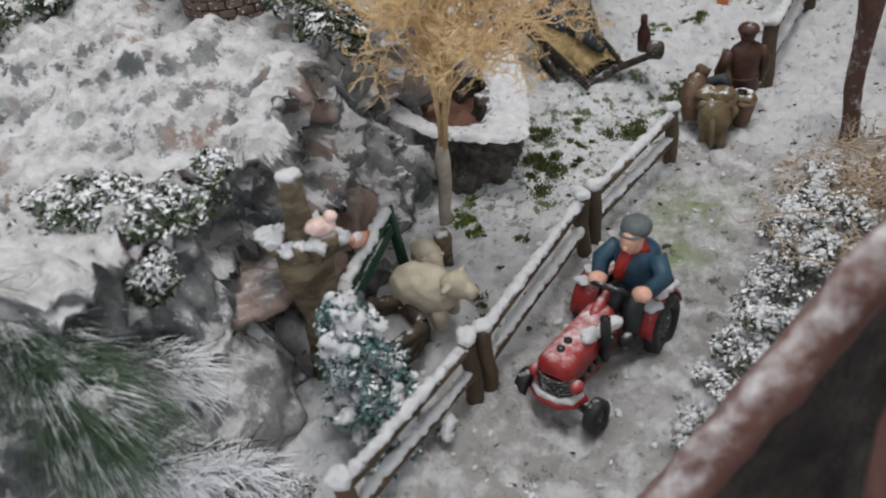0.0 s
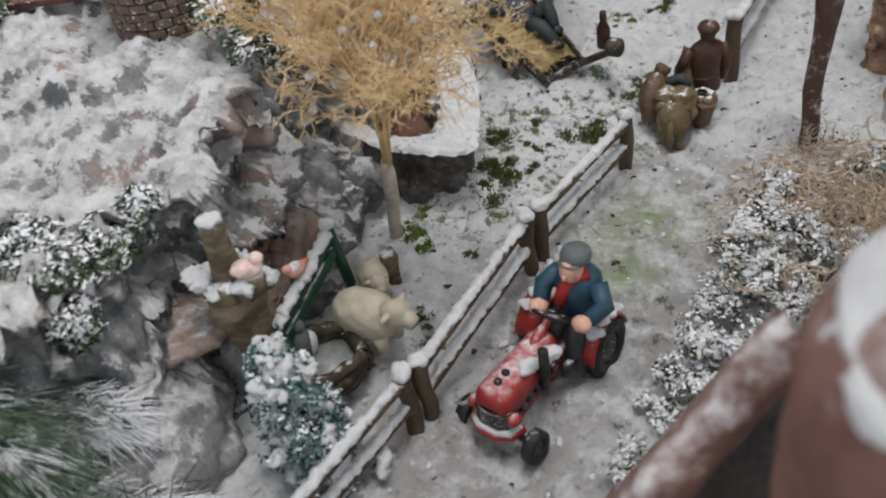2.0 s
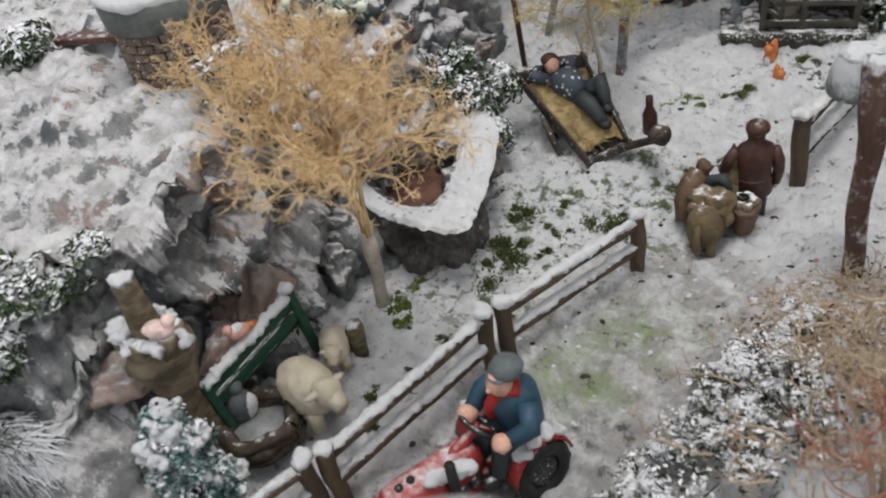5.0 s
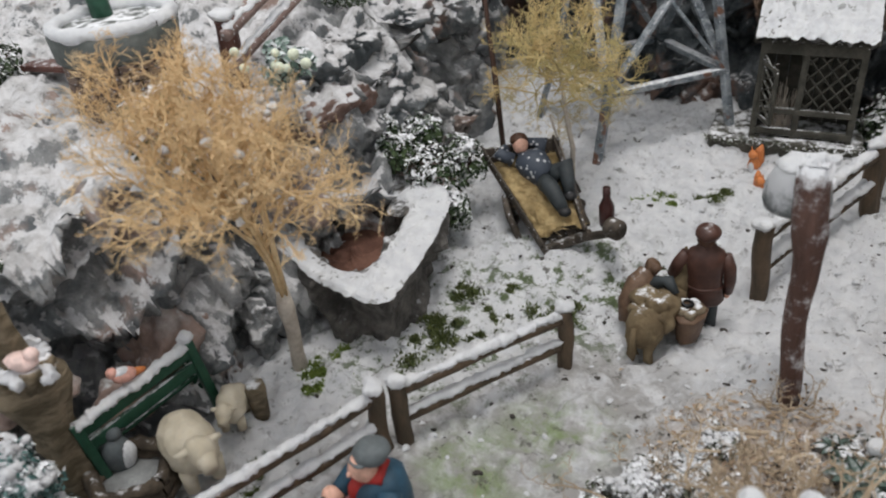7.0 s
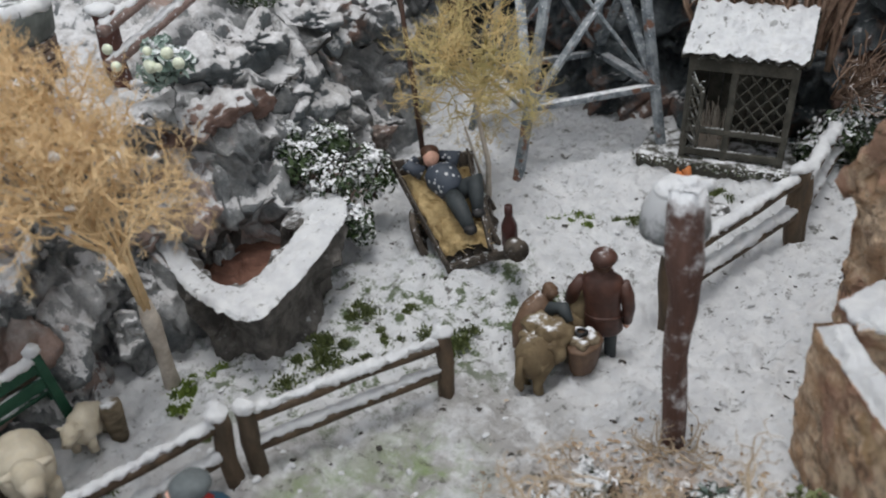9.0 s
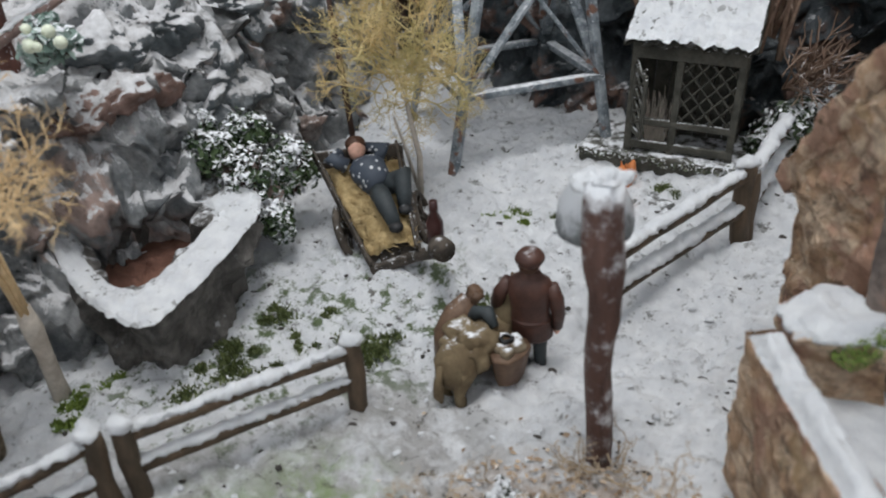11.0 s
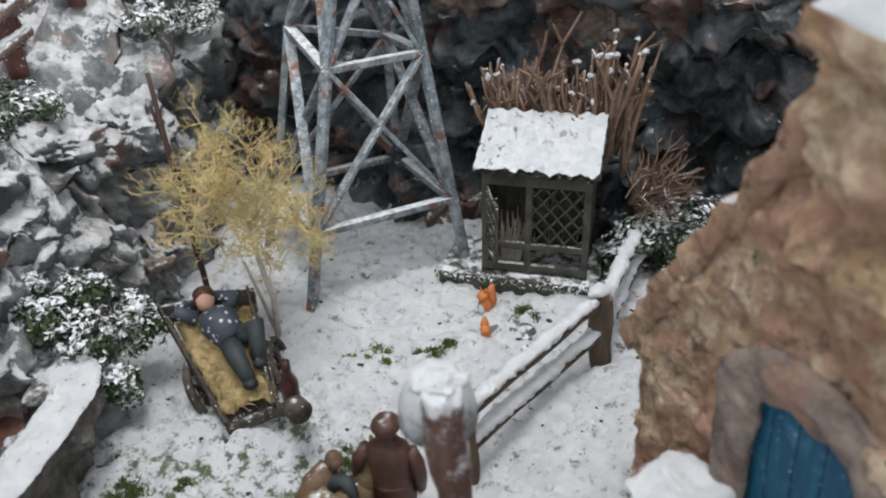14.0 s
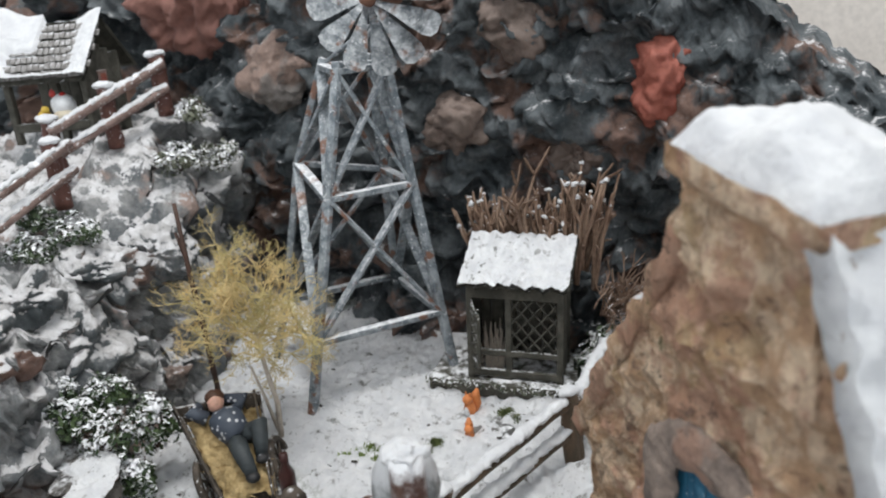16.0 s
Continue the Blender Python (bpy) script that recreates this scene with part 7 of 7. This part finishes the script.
sheet(bm, hut_snow, 60, 40)
part("snow", bm, M_SNOW, roof, "thick drift of snow along the eaves")
f = Figure()
f.ball(M_SPOT, (0, 0, 1.0), (1.0, 0.8, 0.9), 3)
f.ball(M_WOOL, (0.2, -0.3, 0.3), (0.9, 0.6, 0.5), 3)
f.ball(M_SCARF, (-0.7, 0, 1.9), (0.4, 0.4, 0.4), 2)
f.ball(M_SCARF, (0.2, -0.1, 1.7), (0.3, 0.3, 0.3), 2)
f.put("white_hen_figure", -14.0, 29.3, 21.6, "white and red hen figurine in the hut opening", "figurine")
f = Figure()
f.ball(M_YELLOW, (0, 0, 0.4), (0.5, 0.5, 0.5), 2)
f.ball(M_YELLOW, (0.3, -0.1, 0.9), 0.3, 2)
f.put("yellow_chick_figure", -15.4, 28.6, 21.5, "small yellow chick figurine on the hut counter", "figurine")

# ---------------------------------------------------------------- shrubs on the rock and by the lane
shrub("ivy_bush", [(-4.2, -1.4, 13.6, 1.5, 1.2), (-3.4, -0.6, 12.0, 1.0, 1.2), (-5.4, 0.4, 14.6, 1.2, 1.0), (-6.6, -0.4, 14.4, 0.9, 0.8)], 1500, 0.22, M_IVY, "frosted ivy hanging beside the brick well", 61)
shrub("ivy_bush", [(-9.6, -13.4, 10.2, 2.0, 1.0), (-11.8, -12.8, 10.8, 1.8, 0.9), (-8.4, -11.8, 10.0, 1.5, 1.0), (-13.6, -13.6, 10.8, 1.8, 1.0), (-9.4, -15.2, 8.6, 1.3, 1.3), (-7.9, -10.0, 10.4, 1.1, 0.8)], 4600, 0.21, M_IVYSNOW, "low snowy shrub along the rim of the rock", 62)
shrub("ivy_bush", [(-23.0, -2.0, 15.0, 2.6, 1.6), (-20.0, 1.0, 15.2, 1.8, 1.2), (-26.0, -6.0, 14.4, 2.6, 1.8)], 2400, 0.25, M_IVY, "dark frosted bush at the back of the rock", 63)
shrub("ivy_bush", [(1.0, 13.4, 5.8, 1.7, 1.9), (2.2, 15.6, 5.6, 1.5, 1.9), (-0.8, 12.6, 7.2, 1.5, 1.3), (-0.2, 15.2, 7.6, 1.4, 1.2), (-2.2, 13.4, 8.2, 1.2, 1.0), (2.9, 13.2, 3.4, 1.0, 1.4)], 4200, 0.22, M_IVYSNOW, "dark green ivy under snow between trough and cart", 64)
shrub("holly_sprig", [(-2.4, 5.8, 14.6, 0.9, 0.9), (-1.6, 6.6, 15.0, 0.8, 0.7), (-3.2, 6.8, 15.2, 0.8, 0.8)], 420, 0.3, M_SPRIG, "green sprig with white berries on the ledge", 65)
bm = bmesh.new()
for k in range(9):
    ball(bm, (rnd.gauss(0, 0.8), rnd.gauss(0, 0.5), rnd.gauss(0, 0.5)), rnd.uniform(0.22, 0.32), 2)
x = single("white_berries", bm, M_BERRY, -2.4, 5.0, 15.2, "cluster of white berries on the sprig", "berries", kind="stuff")
shrub("fence_ivy", [(-6.6, 17.4, 15.4, 1.6, 1.0), (-5.4, 20.2, 15.8, 1.5, 1.2), (-7.4, 19.0, 17.0, 1.2, 0.9)], 1500, 0.22, M_IVY, "frosted green tuft below the log fence", 66)
shrub("fence_ivy", [(-3.8, 29.0, 18.6, 1.8, 1.0), (-2.4, 32.0, 18.2, 1.6, 1.0), (-5.0, 32.5, 21.4, 1.4, 0.9)], 1500, 0.22, M_HEDGE, "frosted twiggy growth at the end of the log fence", 67)

hedge = [(15.2, -9.6, -1.0, 1.1, 0.9), (16.4, -8.0, -0.4, 1.2, 1.0), (16.4, -11.4, -0.8, 1.5, 1.1), (17.6, -5.8, 0.1, 1.3, 1.0), (19.0, -4.2, 0.4, 1.4, 1.0), (18.4, -9.0, 0.0, 1.7, 1.3), (20.6, -6.4, 0.8, 1.8, 1.4), (20.8, -2.6, 0.5, 1.3, 0.9), (22.6, -4.6, 1.0, 1.9, 1.5), (13.2, -14.0, -2.2, 1.1, 0.7), (14.4, -14.8, -1.8, 1.4, 0.9), (14.6, -12.0, -1.6, 0.9, 0.7), (18.4, -2.2, 0.2, 1.0, 0.6), (19.6, -0.4, 0.2, 1.1, 0.6), (20.8, 1.4, 0.1, 1.0, 0.5), (22.0, -0.8, 0.4, 1.3, 0.8), (22.0, 3.0, 0.1, 0.9, 0.4)]
r = random.Random(70)
for hx, hy, hz, hr, hh in list(hedge):
    for j in range(4):
        hedge.append((hx + r.gauss(0, hr * 0.7), hy + r.gauss(0, hr * 0.7), hz + r.uniform(-0.3, 0.5) * hh, hr * r.uniform(0.25, 0.5), hh * r.uniform(0.25, 0.5)))
shrub("lane_hedge", hedge, 19000, 0.165, M_HEDGE, "low snowy hedge beside the lane", 71)
bm = bmesh.new()
for k, (hx, hy, hz, hr, hh) in enumerate(hedge):
    for j in range(4):
        ball(bm, (hx + r.gauss(0, hr * 0.5), hy + r.gauss(0, hr * 0.5), hz + hh * r.uniform(0.3, 0.9)), (r.uniform(0.08, 0.26), r.uniform(0.08, 0.26), 0.1), 2, 0.25, 4.0, k * 9 + j)
single("hedge_snow", bm, M_SNOW, 0, 0, 0, "clumps of powder snow lying on the hedge", "snow", kind="stuff")
shrub("verge_growth", [(10.6, -17.6, -2.8, 1.4, 0.5), (7.6, -19.0, -2.8, 1.6, 0.5), (5.2, -17.4, -2.2, 1.0, 0.4), (3.0, -18.8, -1.8, 1.0, 0.5), (-2.6, -20.4, -0.8, 1.6, 0.7), (-4.6, -19.4, -0.6, 1.6, 0.8)], 4200, 0.12, M_HEDGE, "low frosted growth at the edge of the lane", 72)

def litter(bm, cx, cy, sx, sy, count, r):
    """Curled chips of dead leaf on the ground."""
    for _ in range(count):
        x, y = cx + r.gauss(0, sx), cy + r.gauss(0, sy)
        c = Vector((x, y, gz(x, y) + lumps(x, y) + r.uniform(0.0, 0.14)))
        t = Vector((r.gauss(0, 1), r.gauss(0, 1), r.gauss(0, 0.4))).normalized() * r.uniform(0.08, 0.2)
        b = Vector((-t.y, t.x, r.gauss(0, 0.05))) * 0.6
        up = Vector((0, 0, r.uniform(0.0, 0.06)))
        bm.faces.new([bm.verts.new(c - t), bm.verts.new(c + b + up), bm.verts.new(c + t), bm.verts.new(c - b + up)])


r = random.Random(77)
bm = bmesh.new()
litter(bm, 24.6, 2.0, 2.4, 2.2, 1500, r)
single("leaf_litter", bm, M_LITTER, 0, 0, 0, "tan dead leaves scattered over the snow", "leaves", kind="stuff", shade=False)
for cx, cy, n, spread, tall, label in ((22.6, 0.6, 60, 3.0, 0.5, "low fan of fine tan dry twigs by the lane"), (25.6, 1.6, 40, 2.2, 0.9, "spreading tan dry twigs beside the tall post"), (24.2, 6.2, 14, 0.7, 1.0, "dry straw tuft round the foot of the post")):
    z0 = gz(cx, cy)
    dry = thing("dry_twig_bush", cx, cy, z0, label, "bush", group="dry bushes by the lane")
    bm = bmesh.new()
    bd = bmesh.new()
    for k in range(n):
        px, py = r.gauss(0, spread * 0.6), r.gauss(0, spread * 0.6)
        twig_fan(bm, (px, py, r.uniform(-0.2, 0.5 * tall)), (r.gauss(0, 0.7), r.gauss(0, 0.7), r.uniform(0.05, 0.3 + 0.3 * tall)), r.uniform(0.5, 0.85) * (1.0 + 0.5 * (tall > 0.9)), 0.045, 4, r, 0.8, 2)
        ball(bd, (px + r.gauss(0, 0.8), py + r.gauss(0, 0.8), r.uniform(0.1, tall)), r.uniform(0.05, 0.09), 1)
    x = part("twig_tangle", bm, M_TANTWIG, dry, shade=False)
    x["kind"] = "stuff"
    x = part("bud", bd, M_MORTAR, dry, "tiny dark buds on the twigs")
    x["kind"] = "stuff"
dry = thing("tall_dry_bush", 25.6, -6.4, gz(25.6, -6.4) - 0.3, "tall lacy bush of curly tan dry twigs, partly reddish", "bush", group="dry bushes by the lane")
bm = bmesh.new()
for k in range(7):
    a = 0.9 * k
    tube(bm, [(0.3 * math.cos(a), 0.3 * math.sin(a), -0.3), (0.8 * math.cos(a), 0.8 * math.sin(a), 2.5), (1.6 * math.cos(a) - 0.4, 1.6 * math.sin(a) + 0.3, 5.2)], [0.14, 0.11, 0.08], 6)
part("stem", bm, M_TANTWIG, dry, "bundle of thin tan stems")
for nm, m, n, (ox, oy, oz), sx, sz in (("crown", M_TANTWIG, 80, (-0.8, 0.8, 5.2), 2.3, 1.4), ("red_crown", M_REDTWIG, 26, (0.8, -1.6, 5.4), 0.9, 0.7)):
    bm = bmesh.new()
    for k in range(n):
        s = Vector((ox + r.gauss(0, sx), oy + r.gauss(0, sx), oz + r.gauss(0, sz)))
        twig_fan(bm, s, (s.x * 0.3 + r.gauss(0, 0.7), s.y * 0.3 + r.gauss(0, 0.7), r.uniform(-0.2, 0.8)), r.uniform(1.2, 1.9), 0.06, 4, r, 0.9, 2)
    x = part(nm, bm, m, dry, "curly dry twigs" if nm == "crown" else "reddish curly twigs", shade=False)
    x["kind"] = "stuff"
for px, py, pz in ((24.9, -8.5, 9.3), (26.3, -5.8, 7.1), (27.9, 4.2, 1.0)):
    bm = bmesh.new()
    ball(bm, (0, 0, 0), (0.4, 0.4, 0.37), 3, 0.06, 1.5, px)
    single("snow_ball", bm, M_SNOW, px, py, pz, "small round white ball caught in dry twigs", "ball", group="white balls in the bush")
def rosette(x, y, z, size, count, label, seed):
    """A frosted plant of long pointed leaves that spread from one heart."""
    ob = thing("rosette_plant", x, y, z, label, "plant")
    r = random.Random(seed)
    for k in range(count):
        a = 2.4 * k + r.uniform(-0.2, 0.2)
        lift = 0.15 + 0.75 * k / count
        length = size * (1.0 - 0.45 * k / count) * r.uniform(0.85, 1.1)
        out, side = Vector((math.cos(a), math.sin(a), 0)), Vector((-math.sin(a), math.cos(a), 0))
        bm = bmesh.new()

        def blade(u, v):
            w = 0.26 * length * math.sin(math.pi * min(1, 0.12 + 0.88 * u)) ** 0.8 * (1 - 0.35 * u)
            h = length * (lift * u - 0.45 * u * u) + 0.22 * w * abs(2 * v - 1)
            return out * (0.1 + length * u) + side * (w * (2 * v - 1)) + Vector((0, 0, h))

        sheet(bm, blade, 8, 4)
        bmesh.ops.solidify(bm, geom=bm.faces[:], thickness=0.05)
        part("leaf", bm, M_SPRIG, ob)
    return ob


rosette(27.6, 2.6, gz(27.6, 2.6) + 0.5, 1.9, 15, "pale green frosted rosette plant by the porch wall", 73)
rosette(26.4, 4.4, gz(26.4, 4.4) + 0.2, 1.2, 11, "small frosted rosette plant in the snow", 75)
shrub("low_growth", [(28.6, 2.6, 0.4, 1.4, 0.5), (29.6, 1.6, 0.5, 1.2, 0.5), (27.2, 4.4, 0.3, 1.2, 0.4)], 700, 0.16, M_HEDGE, "frosted green growth round the rosette plants", 76)
shrub("pale_plant", [(30.0, 4.2, 1.2, 1.2, 1.0), (31.2, 3.0, 1.4, 1.0, 1.2)], 500, 0.2, M_DULLMOSS, "dull green creeper at the foot of the porch wall", 74)

# ---------------------------------------------------------------- moss tufts
for k, (x, y, s) in enumerate(((1.3, 1.0, 1.3), (0.9, 0.2, 0.8), (1.6, -0.6, 0.8), (13.8, 20.9, 1.0))):
    tuft(x, y, "bright green moss tuft poking through snow", M_MOSS, k, s)
for k, (x, y, s) in enumerate(((5.2, 9.6, 1.3), (5.6, 4.6, 1.5), (5.0, 6.2, 1.1), (10.4, 8.9, 1.4), (7.6, 8.2, 0.7), (8.4, 6.2, 0.8), (6.6, 5.4, 0.6), (16.6, 22.8, 0.9), (20.4, 27.6, 1.0), (14.9, 14.6, 1.1), (16.2, 16.8, 0.7), (4.8, -2.2, 0.5), (2.2, -6.2, 0.7), (3.0, -7.6, 0.7), (11.4, 10.2, 0.8), (7.4, 10.6, 0.6))):
    tuft(x, y, "dull olive moss tuft half under snow", M_DULLMOSS, 50 + k, s)

# ---------------------------------------------------------------- loose clods of snow and grit
r = random.Random(91)
bm = bmesh.new()
for k in range(420):
    x, y = r.uniform(0, 30), r.uniform(-20, 30)
    if edge_distance(x, y) > -1:
        continue
    q = r.uniform(0.06, 0.2)
    ball(bm, (x, y, gz(x, y) + lumps(x, y) + 0.02), (q, q * r.uniform(0.7, 1.4), q * 0.4), 2, 0.14, 4.0, k)
single("snow_clods", bm, M_SNOW, 0, 0, 0, "small loose clods of powder snow", "snow", kind="stuff")
bm = bmesh.new()
for k in range(300):
    x, y = r.uniform(2, 29), r.uniform(-18, 30)
    if edge_distance(x, y) > -1 or noise.noise(Vector((x, y, 0)) * 0.3) < -0.05:
        continue
    q = r.uniform(0.05, 0.14)
    ball(bm, (x, y, gz(x, y) + lumps(x, y) - 0.02), (q * r.uniform(1, 2.2), q, q * 0.5), 2, 0.14, 5.0, k)
single("dark_grit", bm, M_MORTAR, 0, 0, 0, "dark crumbs of soil showing in the snow", "soil", kind="stuff")
